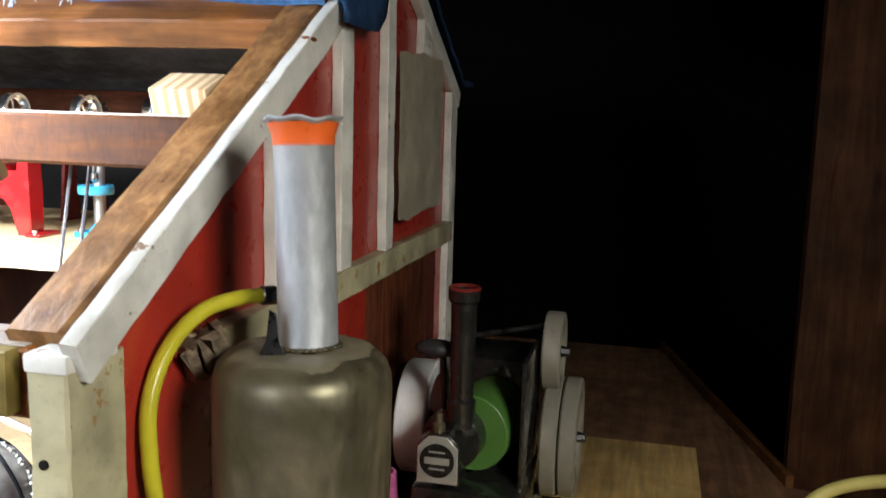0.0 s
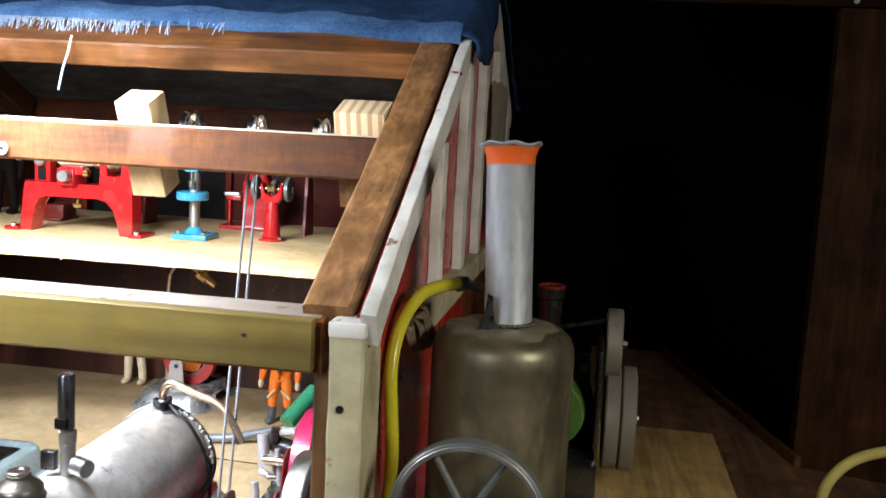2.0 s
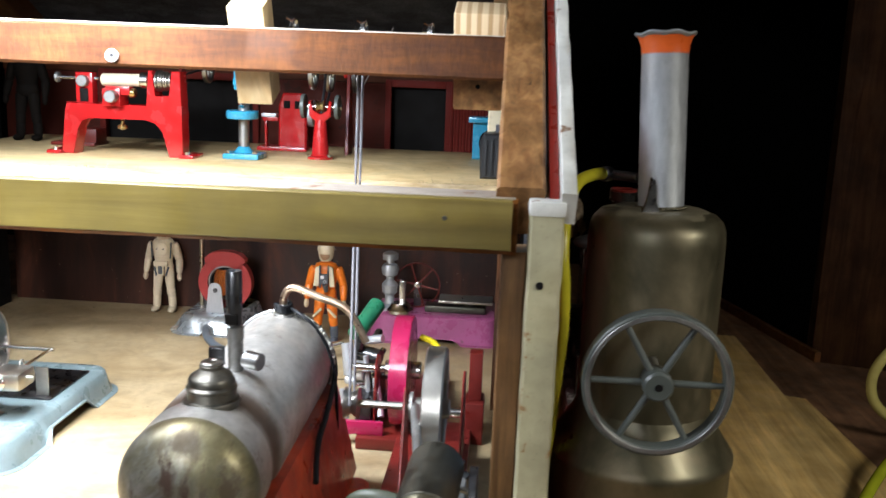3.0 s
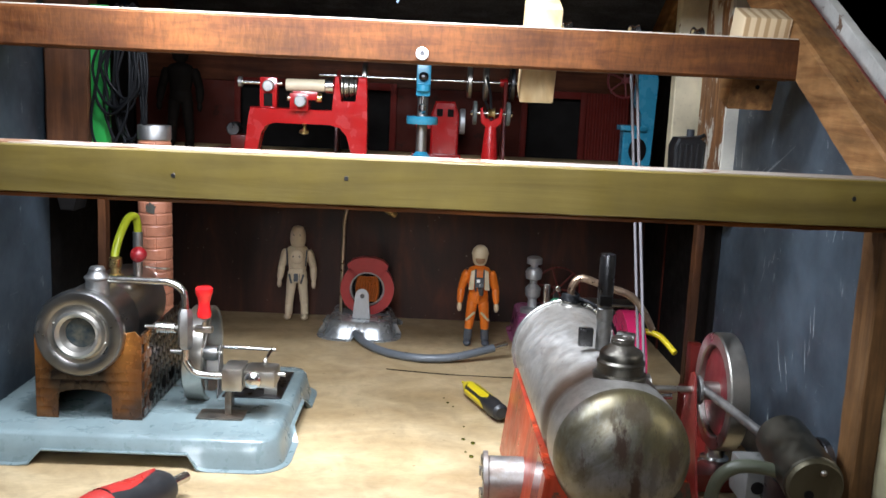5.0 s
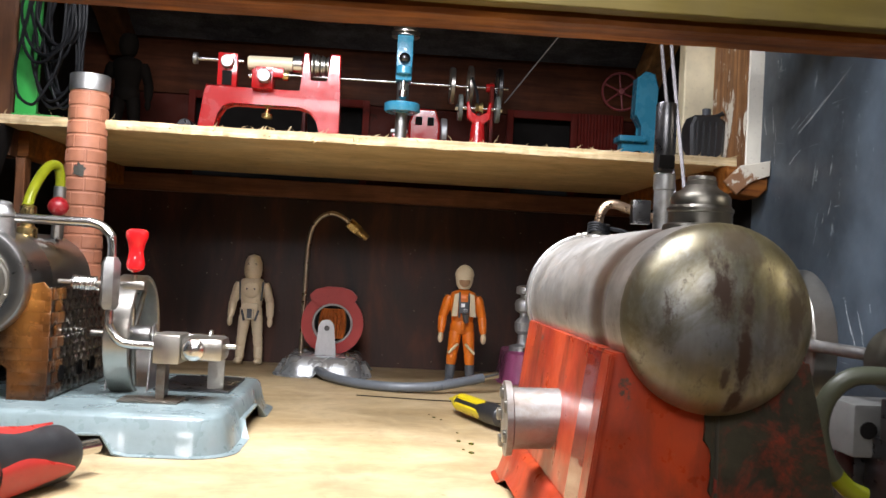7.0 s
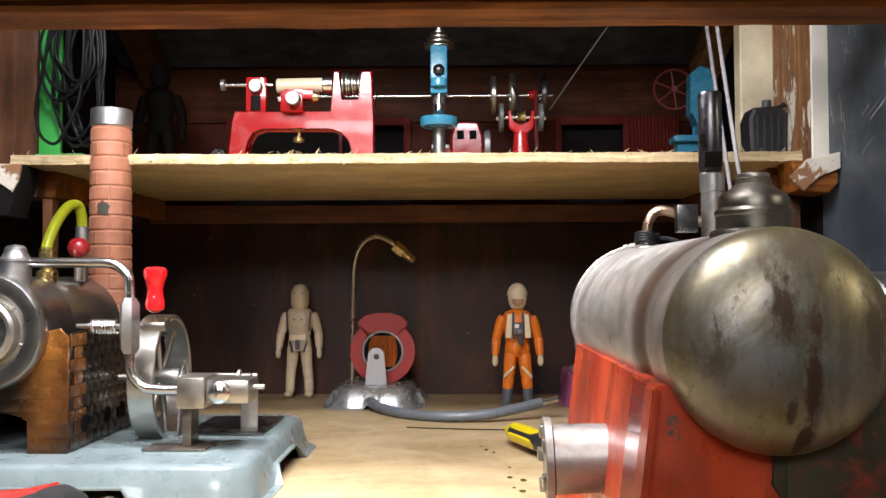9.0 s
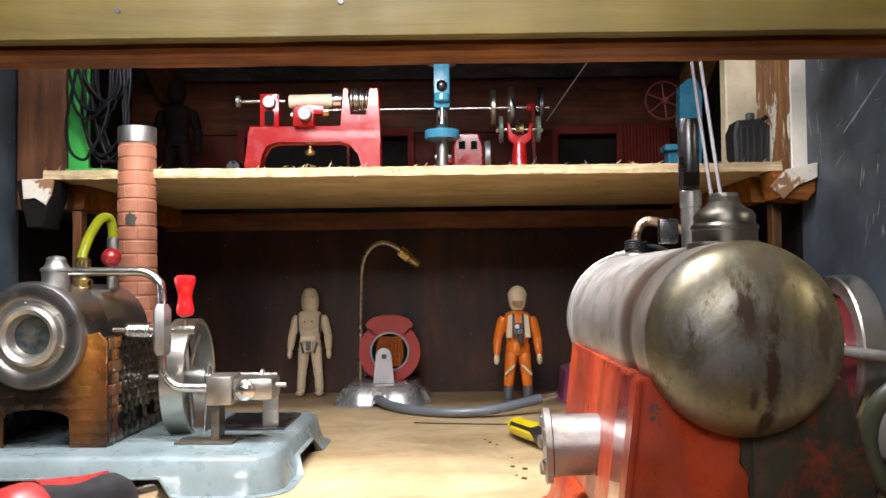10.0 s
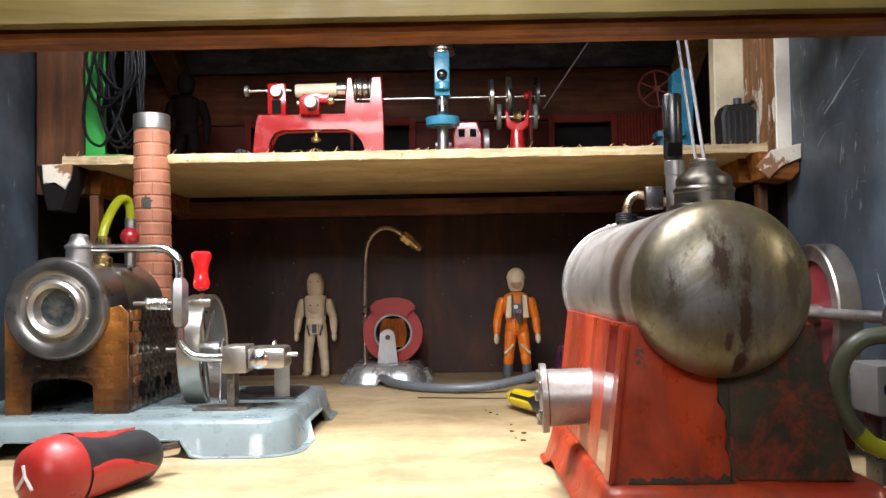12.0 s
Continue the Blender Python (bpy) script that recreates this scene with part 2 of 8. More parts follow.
P_REDFRAME = paint("dull_red_frame", (0.10, 0.010, 0.006), 0.7, (0.04, 0.006, 0.004), 0.62, spec=0.15)
P_DARKRED = paint("dark_red_wall", (0.062, 0.011, 0.006), 0.7, (0.03, 0.009, 0.005), 0.60, spec=0.15)
C_TOWEL = cloth("blue_towel_cloth", (0.008, 0.024, 0.062), (0.024, 0.062, 0.145))
C_FRAY = cloth("frayed_threads", (0.30, 0.42, 0.62), (0.55, 0.66, 0.82))
C_HEM = cloth("lamplit_worn_hem", (0.022, 0.060, 0.145), (0.070, 0.150, 0.29))
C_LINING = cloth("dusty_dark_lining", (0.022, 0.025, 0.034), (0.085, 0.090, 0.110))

# ---- building helpers ----


def wob(v, size, amount):
    """Small uneven shift of a point, for worn edges."""
    return Vector([noise.noise(Vector(v) * size + Vector((7.3 * i, 1.7 * i, 3.1))) * amount for i in range(3)])


def box(bm, x0, x1, y0, y1, z0, z1, bev=0.0005, turn=None):
    made = bmesh.ops.create_cube(bm, size=1.0)["verts"]
    for v in made:
        v.co = Vector((x0 + (v.co.x + 0.5) * (x1 - x0), y0 + (v.co.y + 0.5) * (y1 - y0), z0 + (v.co.z + 0.5) * (z1 - z0)))
    if turn:
        bmesh.ops.transform(bm, matrix=turn, verts=made)
    if bev:
        edges = list({e for v in made for e in v.link_edges})
        bmesh.ops.bevel(bm, geom=edges, offset=bev, segments=2, affect="EDGES", profile=0.6)
    return bm


def timber(bm, a, b, w, h, cuts=24, rough=0.0006, up=(0, 0, 1), side=0.5, bottom=0.0, skew=None):
    """A long sawn piece from a to b, w wide and h high above the line, with uneven worn edges."""
    a, b = Vector(a), Vector(b)
    along = (b - a).normalized()
    across = along.cross(Vector(up)).normalized()
    high = across.cross(along).normalized()
    ring = []
    c = min(w, h) * 0.07
    shape = [(c, 0), (w - c, 0), (w, c), (w, h - c), (w - c, h), (c, h), (0, h - c), (0, c)]
    for i in range(cuts + 1):
        p = a.lerp(b, i / cuts)
        row = []
        for u, v in shape:
            q = p + across * (u - w * side) + high * (v + bottom)
            if skew and i in (0, cuts):
                q += along * (v * skew[0 if i == 0 else 1])
            row.append(bm.verts.new(q + wob(q, 45, rough * 0.45) + wob(q, 520, rough * 0.55)))
        ring.append(row)
    for r0, r1 in zip(ring, ring[1:]):
        for k in range(8):
            bm.faces.new((r0[k], r0[(k + 1) % 8], r1[(k + 1) % 8], r1[k]))
    bm.faces.new(ring[0][::-1])
    bm.faces.new(ring[-1])
    return bm


def rev(bm, prof, m=None, seg=28, caps=True):
    """A turned body: a profile of (radius, height) pairs round the local z of m."""
    m = m or Matrix()
    rows = []
    for r, h in prof:
        if r < 1e-6:
            rows.append([bm.verts.new(m @ Vector((0, 0, h)))])
        else:
            rows.append([bm.verts.new(m @ Vector((r * math.cos(2 * math.pi * i / seg), r * math.sin(2 * math.pi * i / seg), h))) for i in range(seg)])
    for a, b in zip(rows, rows[1:]):
        for i in range(seg):
            j = (i + 1) % seg
            if len(a) == 1 and len(b) == 1:
                continue
            if len(a) == 1:
                bm.faces.new((a[0], b[j], b[i]))
            elif len(b) == 1:
                bm.faces.new((a[i], a[j], b[0]))
            else:
                bm.faces.new((a[i], a[j], b[j], b[i]))
    if caps:
        if len(rows[0]) > 1:
            bm.faces.new(rows[0][::-1])
        if len(rows[-1]) > 1:
            bm.faces.new(rows[-1])
    return bm


def along(p0, p1):
    """A frame at p0 whose z points to p1, and the length."""
    d = Vector(p1) - Vector(p0)
    return Matrix.Translation(p0) @ d.to_track_quat("Z", "Y").to_matrix().to_4x4(), d.length


def rod(bm, p0, p1, r, r1=None, seg=18, bev=0.12):
    m, n = along(p0, p1)
    r1 = r if r1 is None else r1
    c = min(r, r1, n) * bev
    return rev(bm, [(r - c, 0), (r, c), (r1, n - c), (r1 - c, n)], m, seg)


def ring(bm, m, outer, inner, h0, h1, seg=40, bev=0.0005):
    """A hoop of rectangular section with softened edges, round the local z of m."""
    prof = [(inner, h0 + bev), (inner + bev, h0), (outer - bev, h0), (outer, h0 + bev), (outer, h1 - bev), (outer - bev, h1), (inner + bev, h1), (inner, h1 - bev), (inner, h0 + bev)]
    return rev(bm, prof, m, seg, caps=False)


def smooth_path(pts, n=8):
    pts = [Vector(p) for p in pts]
    out = []
    for i in range(len(pts) - 1):
        p0, p1, p2, p3 = pts[max(i - 1, 0)], pts[i], pts[i + 1], pts[min(i + 2, len(pts) - 1)]
        for k in range(n):
            t = k / n
            out.append(0.5 * (2 * p1 + (p2 - p0) * t + (2 * p0 - 5 * p1 + 4 * p2 - p3) * t * t + (3 * p1 - p0 - 3 * p2 + p3) * t**3))
    return out + [pts[-1]]


def tube(bm, pts, r, seg=12, n=8, r1=None, inner=0.0):
    """A bent pipe, cable or hose through points."""
    path = smooth_path(pts, n)
    rows, side = [], None
    for i, p in enumerate(path):
        d = (path[min(i + 1, len(path) - 1)] - path[max(i - 1, 0)]).normalized()
        if side is None:
            side = d.orthogonal().normalized()
        side = (side - d * side.dot(d)).normalized()
        other = d.cross(side)
        rr = r if r1 is None else r + (r1 - r) * i / (len(path) - 1)
        rows.append([bm.verts.new(p + (side * math.cos(2 * math.pi * k / seg) + other * math.sin(2 * math.pi * k / seg)) * rr) for k in range(seg)])
    for a, b in zip(rows, rows[1:]):
        for k in range(seg):
            j = (k + 1) % seg
            bm.faces.new((a[k], a[j], b[j], b[k]))
    bm.faces.new(rows[0][::-1])
    bm.faces.new(rows[-1])
    return bm


def prism(bm, outline, m, h0, h1, bev=0.0004):
    """A flat outline in the local xy of m, extruded from h0 to h1."""
    low = [bm.verts.new(m @ Vector((x, y, h0))) for x, y in outline]
    top = [bm.verts.new(m @ Vector((x, y, h1))) for x, y in outline]
    n = len(outline)
    made = [bm.faces.new(low[::-1]), bm.faces.new(top)]
    for i in range(n):
        made.append(bm.faces.new((low[i], low[(i + 1) % n], top[(i + 1) % n], top[i])))
    if bev:
        edges = [e for f in made[:2] for e in f.edges]
        bmesh.ops.bevel(bm, geom=edges, offset=bev, segments=1, affect="EDGES")
    return bm


def ball(bm, c, r, sx=1.0, sy=1.0, sz=1.0, seg=20):
    made = bmesh.ops.create_uvsphere(bm, u_segments=seg, v_segments=max(8, seg // 2), radius=r)["verts"]
    for v in made:
        v.co = Vector((v.co.x * sx, v.co.y * sy, v.co.z * sz)) + Vector(c)
    return bm


def mesh_of(bm, name, material, angle=38):
    bmesh.ops.recalc_face_normals(bm, faces=bm.faces[:])
    data = bpy.data.meshes.new(name)
    bm.to_mesh(data)
    bm.free()
    for m in material if isinstance(material, (list, tuple)) else [material]:
        data.materials.append(m)
    data.polygons.foreach_set("use_smooth", [True] * len(data.polygons))
    data.set_sharp_from_angle(angle=radians(angle))
    return data


def part(name, bm, material, parent, label="", angle=38):
    """One mesh, built at its place in the world, under a thing or under a part."""
    ob = new(name, mesh_of(bm, name, material, angle))
    ob.parent = parent
    if parent.parent is None:
        ob.matrix_parent_inverse = parent.matrix_basis.inverted()
    return tagged(ob, label)


def thing(name, place, label, category, group="", yaw=0.0):
    ob = new(name)
    ob.empty_display_size = 0.01
    ob.matrix_basis = pose(*place, 0, 0, yaw)
    return tagged(ob, label, category, group)


def setting(name, bm, material, label, category="structure", angle=38):
    return tagged(new(name, mesh_of(bm, name, material, angle)), label, category, "", "structure")


def solid(name, bm, material, label, category, group="", angle=38):
    return tagged(new(name, mesh_of(bm, name, material, angle)), label, category, group)


def BM():
    return bmesh.new()


# ---- the toy workshop box ----
XL, XR, BACK = -0.475, 0.040, 0.530  # inner faces of the side walls and the back


def roof_z(y):
    """Height of the rafters' upper side on the front slope."""
    return 0.2108 + 0.552 * (y - 0.0204)


RIDGE_Y, EAVE_Y, EAVE_Z = 0.332, 0.512, 0.288


def back_z(y):
    return roof_z(RIDGE_Y) + (y - RIDGE_Y) * (EAVE_Z - roof_z(RIDGE_Y)) / (EAVE_Y - RIDGE_Y)


floor = setting("floor", box(BM(), XL - 0.02, XR + 0.006, -0.004, BACK + 0.01, -0.010, 0.0), W_FLOOR, "pale plywood floor of the toy workshop", "floor")

gable = [(0.004, -0.010), (0.004, 0.200), (RIDGE_Y, roof_z(RIDGE_Y) - 0.004), (EAVE_Y, EAVE_Z - 0.006), (EAVE_Y, -0.010)]
DOOR0, DOOR1, DOORZ = 0.292, 0.452, 0.168
open_gable = gable + [(DOOR1, -0.010), (DOOR1, DOORZ), (DOOR0, DOORZ), (DOOR0, -0.010)]
YZ = Matrix(((0, 0, 1, 0), (1, 0, 0, 0), (0, 1, 0, 0), (0, 0, 0, 1)))  # outline (y, z), thickness along x
XZ = Matrix(((1, 0, 0, 0), (0, 0, 1, 0), (0, 1, 0, 0), (0, 0, 0, 1)))  # outline (x, z), thickness along y
wall_right = setting("wall_right", prism(BM(), open_gable, YZ, XR + 0.0025, XR + 0.0065, 0), P_REDWALL, "red painted plywood gable wall with a doorway", "wall")
part("inner_panel", prism(BM(), [(0.034, 0.0), (0.034, 0.215), (0.29, 0.350), (0.29, 0.0)], YZ, XR - 0.0005, XR + 0.0024, 0.0003), P_BLACK, wall_right, "scratched dark slate painted panel")
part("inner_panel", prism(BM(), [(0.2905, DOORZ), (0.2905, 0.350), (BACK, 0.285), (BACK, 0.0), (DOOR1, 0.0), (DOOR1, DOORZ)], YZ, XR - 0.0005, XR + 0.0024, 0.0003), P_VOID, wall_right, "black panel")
P_SCRATCH = paint("pale_scratch", (0.40, 0.44, 0.45), 0.7)
rng = random.Random(17)
bm = BM()
for y, z, dy, dz, n in ((0.225, 0.190, -0.062, 0.030, 5), (0.262, 0.185, 0.006, 0.030, 7), (0.250, 0.225, 0.004, 0.018, 6), (0.118, 0.100, 0.004, 0.026, 8), (0.095, 0.165, -0.001, 0.026, 3), (0.150, 0.070, 0.010, 0.022, 6), (0.200, 0.120, -0.008, 0.020, 4)):
    for i in range(n):
        a = Vector((XR - 0.0004, y + rng.gauss(0, 0.006), z + rng.gauss(0, 0.008)))
        f = rng.uniform(0.25, 1.0)
        tube(bm, [a, a + Vector((0, dy * f * 0.5 + rng.gauss(0, 0.0008), dz * f * 0.5)), a + Vector((0, dy * f, dz * f))], rng.uniform(0.00012, 0.00032), 4, 3, 0.0001)
tagged(part("scratches", bm, P_SCRATCH, wall_right, "pale scratches in the slate paint"), kind="stuff")
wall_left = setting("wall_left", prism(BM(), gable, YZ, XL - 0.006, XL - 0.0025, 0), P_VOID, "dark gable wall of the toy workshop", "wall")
part("inner_panel", prism(BM(), [(0.034, 0.0), (0.034, 0.215), (0.30, 0.355), (0.30, 0.0)], YZ, XL - 0.0024, XL + 0.0005, 0.0003), P_BLACK, wall_left, "scratched dark slate painted panel")

# white trim on the outside of the gable
XO = XR + 0.0065


def batten(y0, y1, z0, z1, y2=None, thick=0.006, mat=P_WHITE):
    y2 = y0 if y2 is None else y2
    w = y1 - y0
    bm = timber(BM(), (XO + thick / 2, (y0 + y1) / 2, z0), (XO + thick / 2, y2 + w / 2, z1), w, thick, 18, 0.0007, (1, 0, 0), 0.5, -thick / 2)
    return part("batten", bm, mat, wall_right)


batten(0.143, 0.159, 0.186, roof_z(0.150) - 0.012)
batten(0.229, 0.247, 0.186, roof_z(0.238) - 0.012)
batten(0.312, 0.328, 0.186, roof_z(0.320) - 0.006)
batten(0.398, 0.422, 0.300, back_z(0.410) - 0.004)
batten(0.490, 0.511, 0.0, back_z(0.500) - 0.004)
part("rail", timber(BM(), (XO + 0.004, 0.075, 0.176), (XO + 0.004, 0.492, 0.170), 0.009, 0.016, 30, 0.0008), P_POSTWHITE, wall_right, "grimy white horizontal rail")
part("batten", timber(BM(), (XO + 0.0035, RIDGE_Y - 0.004, roof_z(RIDGE_Y) - 0.008), (XO + 0.0035, EAVE_Y, EAVE_Z - 0.010), 0.007, 0.013, 16, 0.0006), P_WHITE, wall_right)
# pale sheet tacked over the battens
bm = BM()
for i in range(13):
    for j in range(13):
        y, z = 0.325 + 0.118 * i / 12, 0.205 + 0.107 * j / 12
        e = wob((0, y, z), 60, 0.0035) if i in (0, 12) or j in (0, 12) else Vector()
        bm.verts.new((XO + 0.0095 + 0.0012 * noise.noise(Vector((0, y * 30, z * 30))), y + e.y, z + e.z))
bm.verts.ensure_lookup_table()
for i in range(12):
    for j in range(12):
        a = i * 13 + j
        bm.faces.new((bm.verts[a], bm.verts[a + 13], bm.verts[a + 14], bm.verts[a + 1]))
bmesh.ops.solidify(bm, geom=bm.faces[:], thickness=0.0016)
part("patch_panel", bm, paint("cream_thin_board", (0.66, 0.61, 0.47), 0.6, (0.36, 0.27, 0.15), 0.66, 50, 0.35), wall_right, "torn off-white sheet of thin board")
W_DOOR = wood("red_brown_door", (0.085, 0.022, 0.010), (0.19, 0.055, 0.022), "z", 14, 0.55, 0.4, (0.28, 0.12, 0.05), 0.74, spec=0.25)
door = part("door", box(BM(), XR + 0.0026, XR + 0.0062, DOOR0 + 0.0004, DOOR1 - 0.0054, 0.0004, DOORZ - 0.0004, 0.0004), W_DOOR, wall_right, "closed red-brown wooden door")
# Sheet added on the inside so that the doorway looks black and unlit.
part("door_back", box(BM(), XR - 0.0002, XR + 0.0025, DOOR0 + 0.0004, DOOR1 - 0.0054, 0.0004, DOORZ - 0.0004, 0.0003), P_VOID, door, "black sheet for the darkness in the doorway")
part("door_edge", box(BM(), XR - 0.001, XO + 0.005, DOOR1 - 0.005, DOOR1 - 0.0001, 0.0, DOORZ, 0.0008), P_DARKRED, wall_right, "dark red door jamb")

# rake boards, rafters, purlin, top rail, front beam
rake = setting("rake_board", timber(BM(), (XO + 0.0033, 0.006, roof_z(0.006) - 0.009), (XO + 0.0033, RIDGE_Y, roof_z(RIDGE_Y) - 0.009), 0.0060, 0.0155, 44, 0.0009), P_WHITE, "white rake board with chipped paint", "trim")
for y, n in ((0.045, 0.0032), (0.068, 0.0026), (0.118, 0.0020), (0.187, 0.0044), (0.262, 0.0028)):
    part("paint_chip", ball(BM(), (XO + 0.0040, y, roof_z(y) + 0.0058), n, 0.7, 1.3, 0.35, 12), W_OLD, rake, "chip bared to brown wood")
# Darker copy of the rafter pine, with the left side's shade in its colour.
W_RAFTERSHADE = wood("shaded_rafter_pine", (0.050, 0.018, 0.006), (0.10, 0.038, 0.012), "y", 10, 0.5, 0.3)
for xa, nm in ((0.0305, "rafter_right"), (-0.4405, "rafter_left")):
    setting(nm, timber(BM(), (xa, 0.0204, roof_z(0.0204) - 0.0245), (xa, RIDGE_Y, roof_z(RIDGE_Y) - 0.0245), 0.0205, 0.0245, 30, 0.0006, skew=(0.0, 0)), W_RAFTER if xa > 0 else W_RAFTERSHADE, "knotty brown pine rafter", "rafter")
P_KNOT = wood("dark_knot", (0.06, 0.022, 0.008), (0.15, 0.06, 0.02), "y", 60, 0.5, 0.3)
for y, x, n, m in ((0.062, 0.029, 0.0040, 0.0062), (0.098, 0.034, 0.0034, 0.0070), (0.152, 0.028, 0.0046, 0.0060), (0.205, 0.033, 0.0036, 0.0058)):
    part("knot", ball(BM(), (x, y, roof_z(y) - 0.0002), n, 1.0, m / n, 0.16, 14), P_KNOT, bpy.data.objects["rafter_right"], "dark oval knot")
setting("rafter_back_right", timber(BM(), (0.0305, RIDGE_Y, roof_z(RIDGE_Y) - 0.0245), (0.0305, EAVE_Y, EAVE_Z - 0.0245), 0.0205, 0.0245, 12), W_RAFTER, "brown pine rafter of the rear slope", "rafter")
setting("rafter_back_left", timber(BM(), (-0.4405, RIDGE_Y, roof_z(RIDGE_Y) - 0.0245), (-0.4405, EAVE_Y, EAVE_Z - 0.0245), 0.0205, 0.0245, 12), W_RAFTERSHADE, "brown pine rafter of the rear slope", "rafter")
setting("purlin", timber(BM(), (-0.475, 0.130, 0.2485), (0.0203, 0.130, 0.2485), 0.020, 0.0228, 60, 0.0006, side=1.0), W_PURLIN, "rough brown timber purlin", "beam")
part("worn_paint", box(BM(), -0.474, 0.0198, 0.1312, 0.1490, 0.2712, 0.2719, 0.0002), P_PURLINTOP, bpy.data.objects["purlin"], "greyed worn paint on the upper face")
slope = math.atan(0.552)
top_m = Matrix.Translation((0, 0.2167, roof_z(0.2167))) @ Matrix.Rotation(slope, 4, "X")
bm = timber(BM(), (-0.475, 0, -0.016), (0.0203, 0, -0.016), 0.034, 0.0165, 50, 0.0007, side=1.0)
bmesh.ops.transform(bm, matrix=top_m, verts=bm.verts[:])
setting("top_rail", bm, W_RAIL, "orange-brown pine board across the open roof", "beam")
setting("rear_rail", timber(BM(), (-0.475, 0.401, 0.3235), (0.0203, 0.401, 0.3235), 0.012, 0.0195, 30, 0.0006, side=1.0), W_RAIL, "brown pine rail under the rear slope", "beam")
setting("ridge_board", timber(BM(), (-0.475, RIDGE_Y, roof_z(RIDGE_Y) - 0.024), (0.044, RIDGE_Y, roof_z(RIDGE_Y) - 0.024), 0.012, 0.022, 12), W_OLD, "brown ridge board", "beam")
setting("front_beam", timber(BM(), (-0.505, 0.0, 0.1825), (0.0272, 0.0, 0.1825), 0.0065, 0.0205, 60, 0.00035, side=1.0), W_BEAM, "yellow-green planed pine batten along the front", "beam")
setting("header_beam", timber(BM(), (-0.505, 0.0068, 0.1795), (0.0295, 0.0068, 0.1795), 0.0225, 0.0232, 60, 0.0006, side=1.0), W_OLD, "old brown timber header behind the front batten", "beam")
part("worn_paint", box(BM(), -0.504, 0.0285, 0.0075, 0.0285, 0.2026, 0.2032, 0.0002), P_TOPWORN, bpy.data.objects["header_beam"], "greyed worn paint on the upper face")
post = setting("front_post_right", timber(BM(), (0.0415, 0.0150, -0.01), (0.0415, 0.0150, 0.1985), 0.0140, 0.0305, 40, 0.0008, (0, 1, 0), 0.5, -0.01525), P_POSTWHITE, "peeling white corner post with a nail hole", "post")
part("nail_hole", rod(BM(), (0.0398, -0.0012, 0.169), (0.0398, 0.0004, 0.169), 0.0016, None, 12), P_VOID, post)
part("post_cap", box(BM(), 0.0340, 0.0490, -0.0009, 0.026, 0.1975, 0.2035, 0.0012), P_WHITE, post, "ragged white painted top")
setting("inner_post_right", timber(BM(), (0.0290, 0.0265, 0.0), (0.0290, 0.0265, 0.179), 0.0108, 0.019, 24, 0.0006, (0, 1, 0), 0.5, -0.0095), W_INNER, "brown inner post", "post")
setting("front_post_left", timber(BM(), (-0.4905, 0.0125, -0.01), (-0.4905, 0.0125, 0.1985), 0.0195, 0.0255, 30, 0.0008, (0, 1, 0), 0.5, -0.01275), P_POSTWHITE, "peeling white corner post", "post")

# back wall, its rail and black window openings framed in dull red
wall_back = setting("wall_back", box(BM(), XL - 0.006, XR + 0.0025, BACK, BACK + 0.008, 0.0, 0.162, 0), W_BACK, "dark stained wooden back wall", "wall")


def back_board(x0, x1, z0, z1, mat, y=BACK):
    return part("board", box(BM(), x0, x1, y, y + 0.008, z0, z1, 0.0004), mat, wall_back)


back_board(XL - 0.006, XR + 0.0025, 0.2365, 0.290, W_BACKTOP, BACK - 0.002)
back_board(XL - 0.006, -0.378, 0.1625, 0.236, P_DARKRED)
back_board(-0.225, -0.092, 0.1625, 0.236, P_DARKRED)
back_board(-0.035, XR + 0.0025, 0.1625, 0.236, P_DARKRED)
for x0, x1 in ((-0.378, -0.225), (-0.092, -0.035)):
    # A flat black sheet paints the darkness behind each window.
    part("window_recess", box(BM(), x0, x1, BACK + 0.0085, BACK + 0.012, 0.1625, 0.236, 0), P_VOID, wall_back, "black sheet for the darkness in a window opening")
    for a, b, c, d in ((x0 - 0.004, x0 + 0.002, 0.1625, 0.240), (x1 - 0.002, x1 + 0.004, 0.1625, 0.240), (x0 + 0.002, x1 - 0.002, 0.233, 0.240)):
        part("window_trim", box(BM(), a, b, BACK - 0.006, BACK - 0.0021, c, d), P_REDFRAME, wall_back)
W_BACKRAIL = wood("reddish_back_rail", (0.16, 0.055, 0.024), (0.33, 0.13, 0.058), "x", 16, 0.5, 0.35, (0.5, 0.36, 0.22), 0.74)
part("rail", timber(BM(), (-0.446, BACK - 0.0025, 0.148), (0.0215, BACK - 0.0025, 0.148), 0.010, 0.0155, 24, 0.0005, side=0.0, up=(0, 0, 1)), W_BACKRAIL, wall_back, "brown rail under the shelf")

# shelf and its supports
SH = 0.1735  # upper side of the shelf
shelf = setting("shelf", box(BM(), -0.446, 0.0215, 0.2745, BACK - 0.0125, 0.1675, SH, 0.0003), W_SHELF, "pale plywood shelf with a ragged sawn front edge", "shelf")
random.seed(4)
bm = BM()
